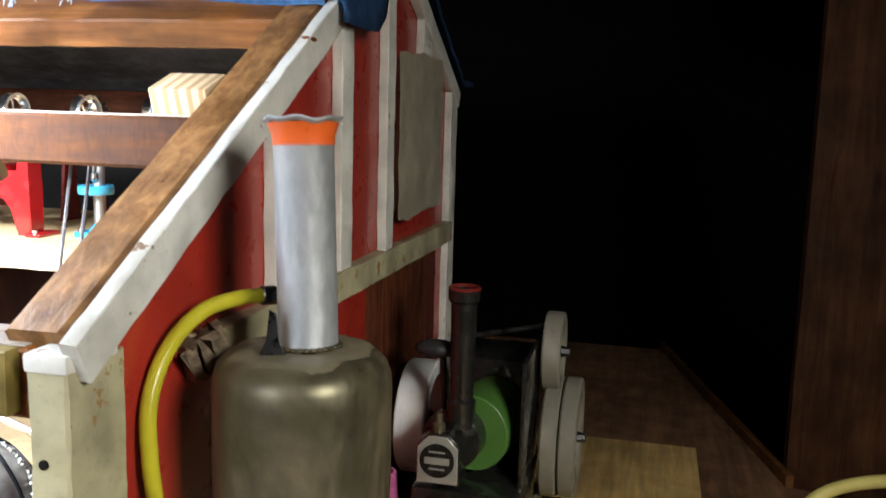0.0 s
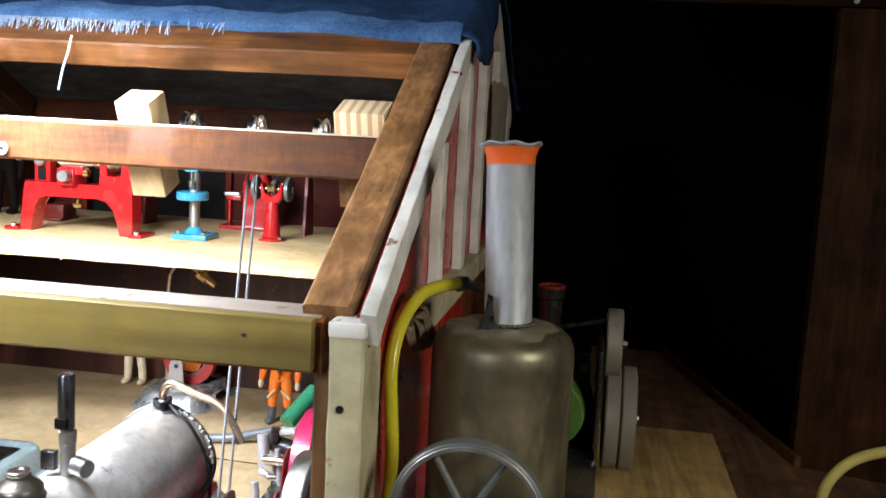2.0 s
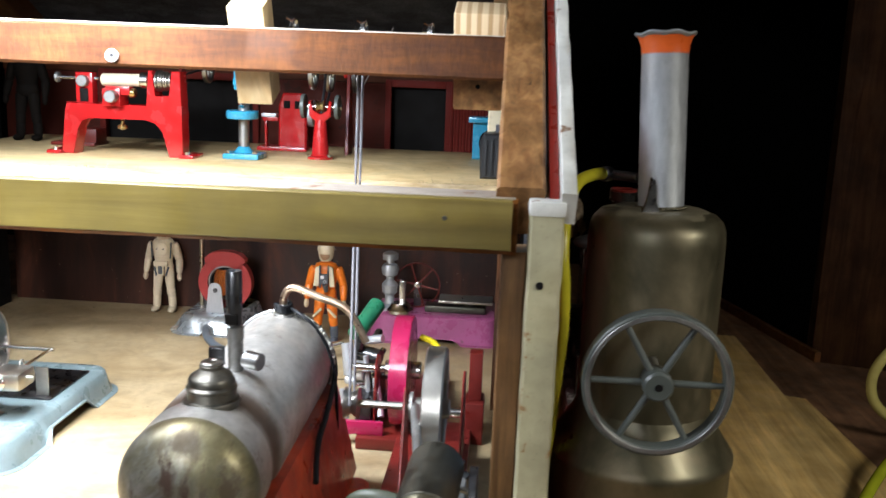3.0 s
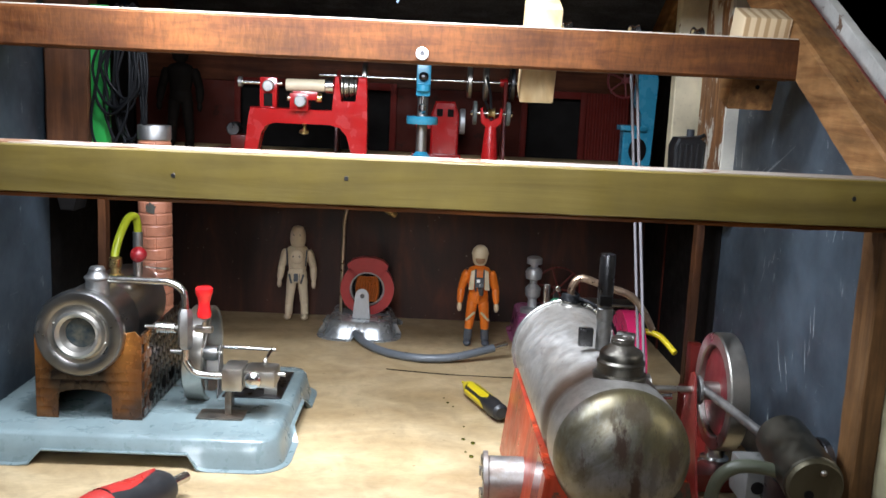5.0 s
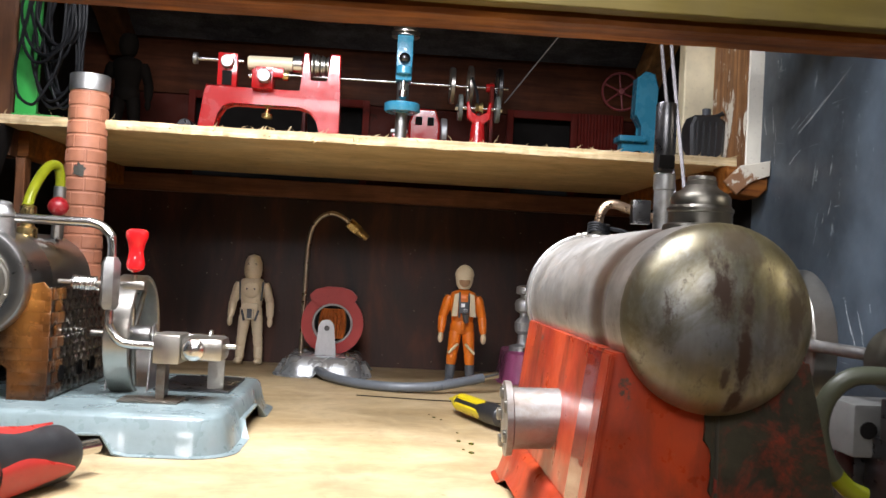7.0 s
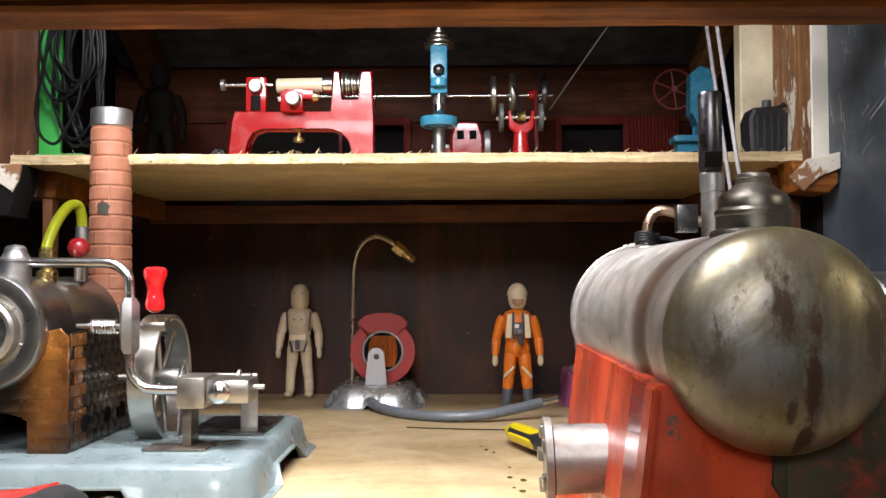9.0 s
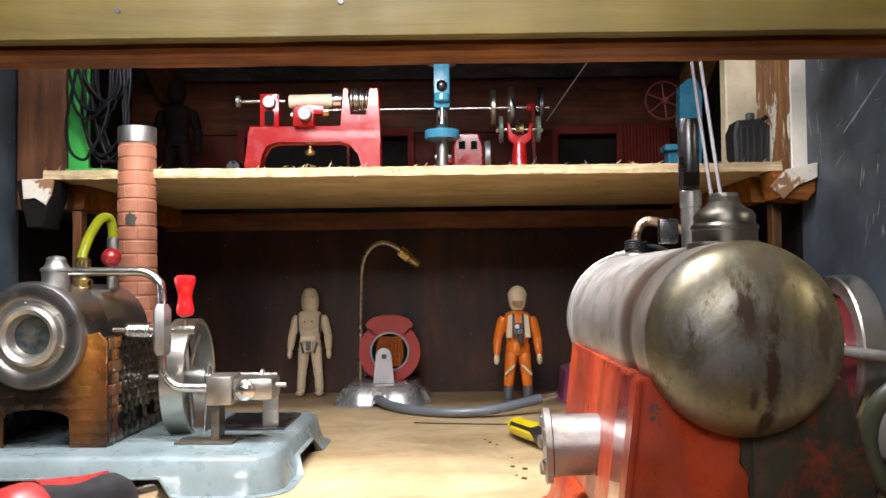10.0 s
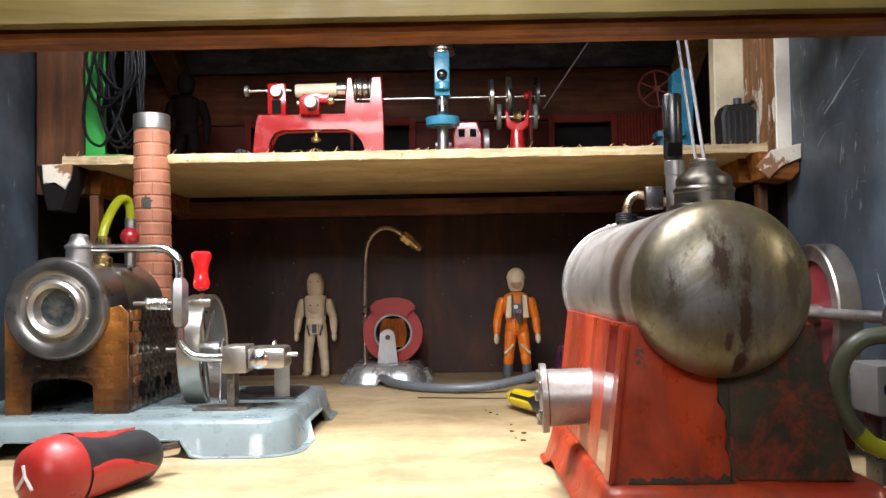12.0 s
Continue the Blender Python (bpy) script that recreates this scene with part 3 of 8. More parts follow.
for i in range(230):
    x = random.uniform(-0.445, 0.021)
    y, z = 0.2745 - random.uniform(0, 0.0012), random.uniform(0.168, SH + 0.0006)
    d = Vector((random.uniform(-1, 1), random.uniform(-0.9, 0.1), random.uniform(-0.2, 0.7))).normalized() * random.uniform(0.0015, 0.006)
    w = random.uniform(0.0002, 0.0006)
    p = Vector((x, y, z))
    q = [p + Vector((w, 0, 0)), p + Vector((-w, 0, w)), p + Vector((0, 0.0004, -w)), p + d]
    vs = [bm.verts.new(c) for c in q]
    for f in ((0, 1, 3), (1, 2, 3), (2, 0, 3), (0, 2, 1)):
        bm.faces.new([vs[k] for k in f])
tagged(part("splinters", bm, W_PLYEND, shelf, "ragged splinters along the sawn edge"), kind="stuff")
part("front_edge", timber(BM(), (-0.446, 0.2738, 0.1678), (0.0215, 0.2738, 0.1678), 0.0012, SH - 0.1678, 220, 0.0009, side=0.5), W_PLYEND, shelf)

post_sr = setting("shelf_post_right", timber(BM(), (0.0358, 0.3100, 0.1675), (0.0358, 0.3100, 0.325), 0.0128, 0.0620, 26, 0.0006, (0, 1, 0), 0.5, -0.031), P_POSTBRIGHT, "white painted post stripped to bare wood on its side", "post")
W_STRIPPED = wood("half_stripped_wood", (0.24, 0.095, 0.036), (0.52, 0.26, 0.110), "z", 18, 0.6, 0.35, (0.70, 0.66, 0.56), 0.545)
part("stripped_side", timber(BM(), (0.0289, 0.3100, 0.1690), (0.0289, 0.3100, 0.3240), 0.0012, 0.0605, 26, 0.0004, (0, 1, 0), 0.5, -0.03025), W_STRIPPED, post_sr, "paint stripped to brown wood")
setting("shelf_post_right_rear", timber(BM(), (0.0232, 0.352, SH), (0.0232, 0.352, 0.330), 0.0295, 0.014, 14, 0.0004, (0, 1, 0), 0.5, -0.007), P_CREAMBOARD, "cream white painted upright board", "post")
setting("shelf_post_right_low", timber(BM(), (0.0240, 0.297, 0.0), (0.0240, 0.297, 0.149), 0.0060, 0.010, 14, 0.0005, (0, 1, 0), 0.5, -0.005), W_POSTL, "brown upright under the shelf", "post")
brk_right = setting("bracket_right", prism(BM(), [(0.0120, 0.1672), (0.0388, 0.1672), (0.0388, 0.1540), (0.0330, 0.1480), (0.0150, 0.1500)], XZ, 0.2640, 0.2895, 0.0008), W_OLD, "brown bracket with a flaked white face", "bracket")
part("flaked_face", prism(BM(), [(0.0095, 0.1570), (0.0200, 0.1676), (0.0390, 0.1716), (0.0390, 0.1620), (0.0260, 0.1580), (0.0180, 0.1490)], XZ, 0.2612, 0.2642, 0.0006), P_WORNWHITE, brk_right, "flaking white paint")
setting("shelf_bearer_right", timber(BM(), (0.0165, 0.301, 0.151), (0.0165, BACK - 0.013, 0.151), 0.012, 0.0163, 10, 0.0005), W_OLD, "brown shelf bearer", "bracket")
setting("shelf_post_left", timber(BM(), (-0.4555, 0.301, 0.150), (-0.4555, 0.301, 0.310), 0.033, 0.022, 26, 0.0006, (0, 1, 0), 0.5, -0.011), W_POSTL, "dark brown post with flaked paint", "post")
setting("shelf_post_left_low", timber(BM(), (-0.4325, 0.297, 0.0), (-0.4325, 0.297, 0.149), 0.0060, 0.010, 14, 0.0005, (0, 1, 0), 0.5, -0.005), W_POSTL, "brown upright under the shelf", "post")
brk_left = setting("bracket_left", prism(BM(), [(-0.4605, 0.1668), (-0.4360, 0.1668), (-0.4380, 0.1560), (-0.4430, 0.1365), (-0.4530, 0.1365)], XZ, 0.2660, 0.2895, 0.0008), P_VOID, "black wedge bracket with a flaked white face", "bracket")
part("flaked_face", prism(BM(), [(-0.4560, 0.1672), (-0.4356, 0.1672), (-0.4372, 0.1580), (-0.4410, 0.1505), (-0.4470, 0.1560), (-0.4550, 0.1540)], XZ, 0.2646, 0.2672, 0.0006), P_WORNWHITE, brk_left, "flaking white paint")
setting("shelf_bearer_left", timber(BM(), (-0.4380, 0.303, 0.151), (-0.4380, BACK - 0.013, 0.151), 0.012, 0.0163, 10, 0.0005), W_OLD, "brown shelf bearer", "bracket")

# ---- towel over the roof ----


def towel_z(y):
    return roof_z(y) if y < RIDGE_Y else back_z(y)


bm = BM()
NX, NY = 120, 60


def flap(y):
    """How far the cloth hangs down past the gable: a folded corner near the front, a narrow hem elsewhere."""
    return 0.006 + max(0.0, 0.036 * min((y - 0.205) / 0.062, (0.375 - y) / 0.10)) + 0.002 * noise.noise(Vector((y * 40, 0, 2)))


grid = []
for i in range(NX + 1):
    x = -0.50 + 0.566 * i / NX
    y0 = 0.242 - 0.38 * max(0.0, min(x, 0.05) + 0.016) + 0.004 * noise.noise(Vector((x * 25, 0, 0))) + 0.006 * noise.noise(Vector((x * 7, 3, 0)))
    col = []
    for j in range(NY + 1):
        y = y0 + (0.545 - y0) * j / NY
        z = towel_z(y) + 0.0070 + 0.0022 * noise.noise(Vector((x * 22, y * 30, 1))) + 0.0008 * noise.noise(Vector((x * 130, y * 130, 5)))
        z += 0.0065 * min(1.0, max(0.0, (x - 0.020) / 0.022))
        z -= 0.004 * max(0.0, 1 - j / 2.0) * (1 if x < 0.02 else 0)
        over = max(0.0, (x - 0.054) / 0.012)
        xx = min(x, 0.054)
        if over > 0:
            z -= flap(y) * over
            xx = 0.054 + 0.0045 * min(1.0, over * 3) + 0.0025 * noise.noise(Vector((y * 45, z * 45, 0)))
        if y > EAVE_Y:
            z += (y - EAVE_Y) * 0.52
        col.append(bm.verts.new((xx, y, z)))
    grid.append(col)
for a, b in zip(grid, grid[1:]):
    for j in range(NY):
        bm.faces.new((a[j], b[j], b[j + 1], a[j + 1]))
bmesh.ops.recalc_face_normals(bm, faces=bm.faces[:])
bmesh.ops.solidify(bm, geom=bm.faces[:], thickness=0.0018)
towel = thing("towel", (0, 0.3, 0.36), "worn blue towel draped over the roof frame", "towel")


part("cloth", bm, C_TOWEL, towel, angle=180)
# Worn hem strip in lighter cloth; lamplight along the edge is in its colour.
bm = BM()
hem = []
for i in range(NX + 1):
    x = -0.50 + 0.566 * i / NX
    if x > 0.050:
        break
    y0 = 0.242 - 0.38 * max(0.0, min(x, 0.05) + 0.016) + 0.004 * noise.noise(Vector((x * 25, 0, 0))) + 0.006 * noise.noise(Vector((x * 7, 3, 0)))
    wide = 0.007 + 0.003 * noise.noise(Vector((x * 60, 1, 4)))
    row = []
    for dy, dz in ((-0.0012, -0.0025), (-0.0022, 0.0015), (-0.0010, 0.0042), (0.0030, 0.0056), (wide, 0.0068)):
        y = y0 + dy
        z = towel_z(y) + 0.0030 + dz + 0.0022 * noise.noise(Vector((x * 22, y * 30, 1))) + 0.0007 * noise.noise(Vector((x * 240, y * 240, 5))) + 0.0065 * min(1.0, max(0.0, (x - 0.020) / 0.022))
        row.append(bm.verts.new((x, y, z)))
    hem.append(row)
for a, b in zip(hem, hem[1:]):
    for j in range(4):
        bm.faces.new((a[j], b[j], b[j + 1], a[j + 1]))
bmesh.ops.recalc_face_normals(bm, faces=bm.faces[:])
part("hem", bm, C_HEM, towel, "worn pale blue hem, lightened for the close lamp", angle=180)
random.seed(9)
bm = BM()
for i in range(420):
    x = random.choice((random.uniform(-0.42, -0.10), random.gauss(-0.222, 0.014), random.gauss(-0.262, 0.012), random.gauss(-0.180, 0.006)))
    y0 = 0.2405
    p = Vector((x, y0, towel_z(y0) + 0.0045))
    n = abs(random.gauss(0, 0.008)) + 0.002
    side = random.uniform(-0.6, 0.3) * n
    pts = [p, p + Vector((side * 0.4, -n * 0.45, -n * 0.10)), p + Vector((side, -n * 0.6, -n * 0.75))]
    tube(bm, pts, random.uniform(0.00014, 0.00030), 4, 3)
tube(bm, [(-0.2020, 0.2130, 0.3233), (-0.2045, 0.2130, 0.3131), (-0.2077, 0.2115, 0.3011), (-0.2113, 0.2130, 0.2890)], 0.0007, 5, 6)
tagged(part("frayed_edge", bm, C_FRAY, towel, "frayed pale threads"), kind="stuff")

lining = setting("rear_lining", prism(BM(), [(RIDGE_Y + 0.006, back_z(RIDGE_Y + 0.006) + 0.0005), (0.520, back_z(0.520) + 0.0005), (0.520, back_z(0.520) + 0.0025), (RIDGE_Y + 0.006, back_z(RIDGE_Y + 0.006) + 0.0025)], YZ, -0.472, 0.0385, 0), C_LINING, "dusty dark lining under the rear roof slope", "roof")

# ---- outside: bench, boards, cabinet, peg board, dark room ----
ground = setting("bench_top", prism(BM(), [(-1.05, -0.9), (1.05, -0.9), (1.05, 0.30), (0.335, 0.50), (0.235, 0.90), (-1.05, 0.90)], Matrix(), -0.035, -0.012, 0), W_BENCH, "dark worn wooden bench top", "bench")
part("edge_strip", timber(BM(), (0.333, 0.50, -0.012), (0.236, 0.90, -0.012), 0.006, 0.010, 12), W_RAIL, ground)
setting("front_board", box(BM(), -0.62, 0.0450, -0.09, -0.0045, -0.0118, -0.0008, 0.0008), W_FLOOR, "pale plywood board before the toy workshop", "board")
setting("plywood_sheet", box(BM(), 0.0480, 0.262, -0.02, 0.535, -0.0118, 0.0, 0.0008), W_PLYOUT, "stained plywood sheet lying on the bench", "board")
setting("plywood_offcut", prism(BM(), [(0.262, 0.372), (0.280, 0.366), (0.290, 0.18), (0.262, 0.18)], Matrix(), -0.0118, -0.002, 0.0006), W_PLYOUT, "plywood offcut beside the larger sheet", "board")
setting("cabinet_side", box(BM(), 0.331, 0.90, 0.512, 0.53, -0.30, 0.395, 0.001), W_CAB, "stained brown cabinet side", "wall")
peg = setting("peg_board", box(BM(), 0.10, 0.90, 0.512, 0.53, 0.396, 0.62, 0.0006), W_PEG, "brown perforated peg board", "wall")
bm = BM()
for i in range(34):
    for j in range(6):
        rod(bm, (0.118 + i * 0.0205, 0.5116, 0.4085 + j * 0.0205), (0.118 + i * 0.0205, 0.5125, 0.4085 + j * 0.0205), 0.0019, None, 8, 0)
tagged(part("peg_holes", bm, P_VOID, peg, "rows of drilled holes"), kind="stuff")
part("nail", rod(BM(), (0.342, 0.5085, 0.4004), (0.342, 0.512, 0.4004), 0.0022, None, 10), P_WHITE, peg)
room = setting("room_wall", box(BM(), -1.1, 1.1, 1.15, 1.17, -0.8, 1.1, 0), P_UNLIT, "room wall behind, near-black to stand for the unlit room", "wall")
# Unseen walls, ceiling and floor, added to close the dark room in.
setting("room_wall_front", box(BM(), -1.1, 1.1, -0.97, -0.95, -0.8, 1.1, 0), W_CAB, "dim wooden wall behind the camera", "wall")
setting("room_wall_left", box(BM(), -1.12, -1.1, -0.95, 1.15, -0.8, 1.1, 0), W_CAB, "dim wooden side wall", "wall")
setting("room_wall_right", box(BM(), 1.1, 1.12, -0.95, 1.15, -0.8, 1.1, 0), W_CAB, "dim wooden side wall", "wall")
setting("room_ceiling", box(BM(), -1.1, 1.1, -0.95, 1.15, 1.1, 1.12, 0), W_CAB, "dim wooden ceiling", "ceiling")
setting("room_floor", box(BM(), -1.1, 1.1, -0.95, 1.15, -0.82, -0.8, 0), P_VOID, "room floor, black to stand for the unlit room", "floor")

# ---- materials of the things ----
M_STEEL = metal("worn_steel", (0.50, 0.485, 0.44), 0.30, (0.20, 0.155, 0.10), 0.35, 22, at=0.50, bump=0.01, var=0.05)
M_BOILER = metal("grey_boiler_steel", (0.34, 0.335, 0.32), 0.30, (0.20, 0.17, 0.13), 0.30, 20, (1, 0.35, 1), 0.50, bump=0.02, var=0.06)
M_DULL = metal("dull_grey_steel", (0.36, 0.36, 0.35), 0.42, (0.12, 0.10, 0.08), 0.6, 55, at=0.48)
M_CHROME = metal("bright_plated_metal", (0.66, 0.65, 0.62), 0.23, (0.26, 0.22, 0.17), 0.2, 130, at=0.60, bump=0.0, var=0.03)


def dome_metal():
    """Nickel with the floor's yellow reflection put into its second tone, with brown runs below the filler and dark
    speckles.
    """
    k = Nodes("streaked_nickel")
    # The yellowish tone stands in for plywood floor mirrored in the nickel.
    base = k.mix(k.ramp(k.noise(22, 5, 0.6), [(0.40, 0.0), (0.60, 1.0)]), (0.34, 0.345, 0.335), (0.29, 0.255, 0.140))
    base = k.mix(1.0, base, k.ramp(k.noise(150, 5, 0.7), [(0.30, 0.80), (0.60, 1.0)]), "MULTIPLY")
    runs = k.ramp(k.noise(95, 6, 0.65, k.stretch((1, 0.2, 0.12)), 0.6), [(0.36, 0.66), (0.58, 1.0)])
    base = k.mix(0.8, base, k.mix(1.0, base, runs, "MULTIPLY"))
    smoke = k.ramp(k.noise(34, 7, 0.68, k.stretch((1, 0.4, 0.6)), 0.8), [(0.47, 0.0), (0.60, 0.75)])
    base = k.mix(smoke, base, (0.120, 0.098, 0.050))
    ragged = k.noise(210, 7, 0.75, k.stretch((1, 0, 0.5)))
    stain = None
    for x, z, rx, rz, amount in ((-0.0955, 0.0745, 0.0030, 0.0260, 1.0), (-0.0962, 0.0600, 0.0034, 0.0060, 1.0), (-0.1003, 0.0665, 0.0018, 0.0055, 0.9), (-0.1025, 0.0920, 0.0040, 0.0170, 1.0), (-0.0795, 0.0860, 0.0060, 0.0150, 0.8), (-0.0880, 0.0800, 0.0030, 0.0180, 0.7), (-0.0970, 0.1050, 0.0110, 0.0070, 0.6)):
        spot = k.tree.nodes.new("ShaderNodeVectorMath")
        spot.operation = "DISTANCE"
        k.link(k.stretch((1 / rx, 0, 1 / rz)), spot.inputs[0])
        spot.inputs[1].default_value = (x / rx, 0, z / rz)
        wavy = k.tree.nodes.new("ShaderNodeMath")
        wavy.operation = "MULTIPLY_ADD"
        k.link(ragged, wavy.inputs[0])
        wavy.inputs[1].default_value = 3.2
        k.link(spot.outputs["Value"], wavy.inputs[2])
        scaled = k.tree.nodes.new("ShaderNodeMath")
        scaled.operation = "MULTIPLY"
        k.link(wavy.outputs[0], scaled.inputs[0])
        scaled.inputs[1].default_value = 0.4
        one = k.ramp(scaled.outputs[0], [(0.80, amount), (1.0, 0.0)])
        stain = one if stain is None else k.mix(1.0, stain, one, "LIGHTEN")
    specks = k.ramp(k.noise(120, 8, 0.8, k.stretch((1, 0.3, 0.45))), [(0.555, 0.0), (0.65, 0.85)])
    stain = k.mix(1.0, stain, specks, "LIGHTEN")
    col = k.mix(stain, base, (0.040, 0.018, 0.008))
    rough = k.mix(stain, k.ramp(k.noise(60, 5, 0.6), [(0.3, 0.30), (0.7, 0.50)]), (0.65, 0.65, 0.65))
    k.bump(k.noise(60, 4), 0.10, 0.0006)
    return k.put(colour=col, rough=rough, metal=k.mix(stain, (0.80, 0.80, 0.80), (0.2, 0.2, 0.2)))


M_DOME = dome_metal()
M_BRASS = metal("aged_brass", (0.55, 0.40, 0.17), 0.25, (0.16, 0.10, 0.04), 0.5, 60)
M_VALVE = metal("dark_valve_metal", (0.175, 0.165, 0.14), 0.34, (0.07, 0.06, 0.045), 0.75, 70, at=0.46)
M_GUN = metal("gunmetal", (0.115, 0.115, 0.12), 0.30, (0.05, 0.04, 0.03), 0.5, 60)
M_OLIVE = metal("olive_bronze_metal", (0.090, 0.080, 0.048), 0.36, (0.215, 0.168, 0.10), 0.75, 24, (1, 1, 0.6), 0.46, bump=0.15, sheen=0.66, var=0.14)
M_OLIVEDARK = metal("dark_olive_metal", (0.10, 0.095, 0.075), 0.42, (0.05, 0.042, 0.03), 0.6, 40)
M_TUBE = metal("brushed_aluminium", (0.50, 0.52, 0.54), 0.44, (0.30, 0.29, 0.27), 0.6, 70, (1, 1, 0.4), 0.53, sheen=0.72)
M_GREYWHEEL = paint("grey_wheel_paint", (0.085, 0.097, 0.088), 0.38, (0.06, 0.08, 0.06), 0.66, 70, 0.3)
M_COPPER = metal("copper_winding", (0.75, 0.26, 0.08), 0.3, (0.25, 0.08, 0.03), 0.4, 200)
P_BASEBLUE = paint("hammered_pale_blue", (0.205, 0.270, 0.275), 0.30, (0.09, 0.105, 0.10), 0.675, 75, 0.3, 0.35, 0.3)
P_BASEGREY = paint("silver_grey_paint", (0.42, 0.45, 0.46), 0.26, (0.22, 0.22, 0.21), 0.68, 70, 0.25, 0.3, 0.1, 0.55)
def amber_tin():
    """Printed tin with a clear amber lacquer, glowing where thin, sooty where the flame has been."""
    k = Nodes("amber_lacquered_tin")
    k.coord = k.tree.nodes.new("ShaderNodeNewGeometry").outputs["Position"]
    wash = k.noise(15, 4, 0.5, k.stretch((1, 1, 0.7)))
    col = k.ramp(wash, [(0.32, (0.040, 0.018, 0.009)), (0.44, (0.17, 0.060, 0.014)), (0.60, (0.50, 0.20, 0.042))])
    soot = k.tree.nodes.new("ShaderNodeVectorMath")
    soot.operation = "DISTANCE"
    k.link(k.stretch((1, 0.25, 1)), soot.inputs[0])
    soot.inputs[1].default_value = (-0.4010, 0.0406, 0.0470)
    edge = k.tree.nodes.new("ShaderNodeMath")
    edge.operation = "MULTIPLY_ADD"
    k.link(k.noise(60, 5, 0.6), edge.inputs[0])
    edge.inputs[1].default_value = 0.016
    k.link(soot.outputs["Value"], edge.inputs[2])
    col = k.mix(k.ramp(edge.outputs[0], [(0.024, 0.0), (0.042, 1.0)]), (0.026, 0.015, 0.009), col)
    fine = k.ramp(k.noise(260, 4, 0.7), [(0.3, 0.75), (0.6, 1.0)])
    col = k.mix(1.0, col, fine, "MULTIPLY")
    k.bump(k.noise(140, 3), 0.08, 0.0004)
    return k.put(colour=col, rough=k.ramp(k.noise(90, 4), [(0.3, 0.20), (0.7, 0.36)]), metal=0.45, coat=0.4)


P_BRICK = amber_tin()
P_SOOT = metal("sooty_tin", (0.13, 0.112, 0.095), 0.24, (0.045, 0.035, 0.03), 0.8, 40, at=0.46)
P_STACK = paint("salmon_brick_tin", (0.41, 0.165, 0.095), 0.36, (0.10, 0.06, 0.05), 0.665, 110, 0.5, 0.2)
P_RED = paint("glossy_red_plastic", (0.62, 0.014, 0.016), 0.18, None, 0.7, 60, 0.12, 0.5)
P_KNOB = paint("dark_red_knob", (0.30, 0.012, 0.018), 0.2, None, 0.7, 60, 0.15, 0.4)
P_WEB = paint("dull_red_web", (0.13, 0.012, 0.014), 0.45, (0.05, 0.01, 0.01), 0.66, 70, 0.35)
P_CORD = paint("grey_cord", (0.16, 0.15, 0.155), 0.7, None, 0.7, 60, 0.3)
P_REDTOY = paint("red_toy_enamel", (0.40, 0.012, 0.013), 0.20, None, 0.72, 80, 0.12, 0.4)
P_REDDARK = paint("dull_red_enamel", (0.15, 0.014, 0.010), 0.36, (0.14, 0.01, 0.01), 0.68, 80, 0.3)


def fire_paint():
    """Orange-red enamel: cloudy fading, brown smoke streaks, fine rubs, chips down to dark metal."""
    k = Nodes("chipped_red_firebox")
    col = k.mix(k.ramp(k.noise(22, 5, 0.6), [(0.36, 0.0), (0.62, 1.0)]), (0.30, 0.026, 0.011), (0.48, 0.060, 0.016))
    smoke = k.ramp(k.noise(38, 7, 0.7, k.stretch((1, 1, 0.4)), 0.7), [(0.46, 0.0), (0.66, 0.80)])
    col = k.mix(smoke, col, (0.10, 0.020, 0.010))
    rubs = k.ramp(k.noise(90, 6, 0.75, k.stretch((1, 1, 5))), [(0.66, 0.0), (0.72, 0.45)])
    col = k.mix(rubs, col, (0.40, 0.25, 0.17))
    chips = k.ramp(k.noise(58, 9, 0.74), [(0.625, 0.0), (0.645, 0.95)])
    col = k.mix(chips, col, (0.055, 0.046, 0.032))
    k.bump(k.mix(0.5, k.noise(70, 4), chips), 0.2, 0.0006)
    return k.put(colour=col, rough=k.ramp(k.noise(80, 5), [(0.3, 0.24), (0.7, 0.50)]), coat=0.15)


def flaked_paint():
    """Nearly bare dark metal with soft rubbed remains of red enamel."""
    k = Nodes("flaked_red_firebox")
    bare = k.ramp(k.noise(48, 5, 0.6), [(0.35, (0.014, 0.015, 0.010)), (0.68, (0.050, 0.046, 0.030))])
    cloud = k.ramp(k.noise(40, 8, 0.72, k.stretch((1, 1, 0.7)), 0.5), [(0.46, 0.0), (0.60, 0.9)])
    grit = k.ramp(k.noise(260, 5, 0.7), [(0.36, 0.35), (0.56, 1.0)])
    col = k.mix(k.mix(1.0, cloud, grit, "MULTIPLY"), bare, (0.25, 0.028, 0.012))
    k.bump(k.mix(0.5, cloud, grit), 0.5, 0.0005)
    return k.put(colour=col, rough=k.ramp(k.noise(90, 4), [(0.3, 0.34), (0.7, 0.60)]), spec=0.3)


P_FIREBOX = fire_paint()
P_FIREWORN = flaked_paint()
P_SCUFF = paint("bared_dark_metal", (0.040, 0.038, 0.028), 0.55, (0.16, 0.02, 0.012), 0.60, 120, 0.5, 0, 0.5)
P_BLOCK = paint("grey_cast_paint", (0.13, 0.13, 0.12), 0.45, (0.07, 0.065, 0.06), 0.66, 70, 0.35)
P_BLUETOY = paint("sky_blue_enamel", (0.035, 0.28, 0.44), 0.25, (0.02, 0.13, 0.2), 0.72, 80, 0.2, 0.3)
P_MAGENTA = paint("magenta_enamel", (0.38, 0.012, 0.070), 0.28, (0.12, 0.02, 0.03), 0.72, 70, 0.2, 0.35)
P_PURPLE = paint("pink_purple_enamel", (0.42, 0.10, 0.24), 0.30, (0.2, 0.07, 0.12), 0.7, 70, 0.25, 0.3)
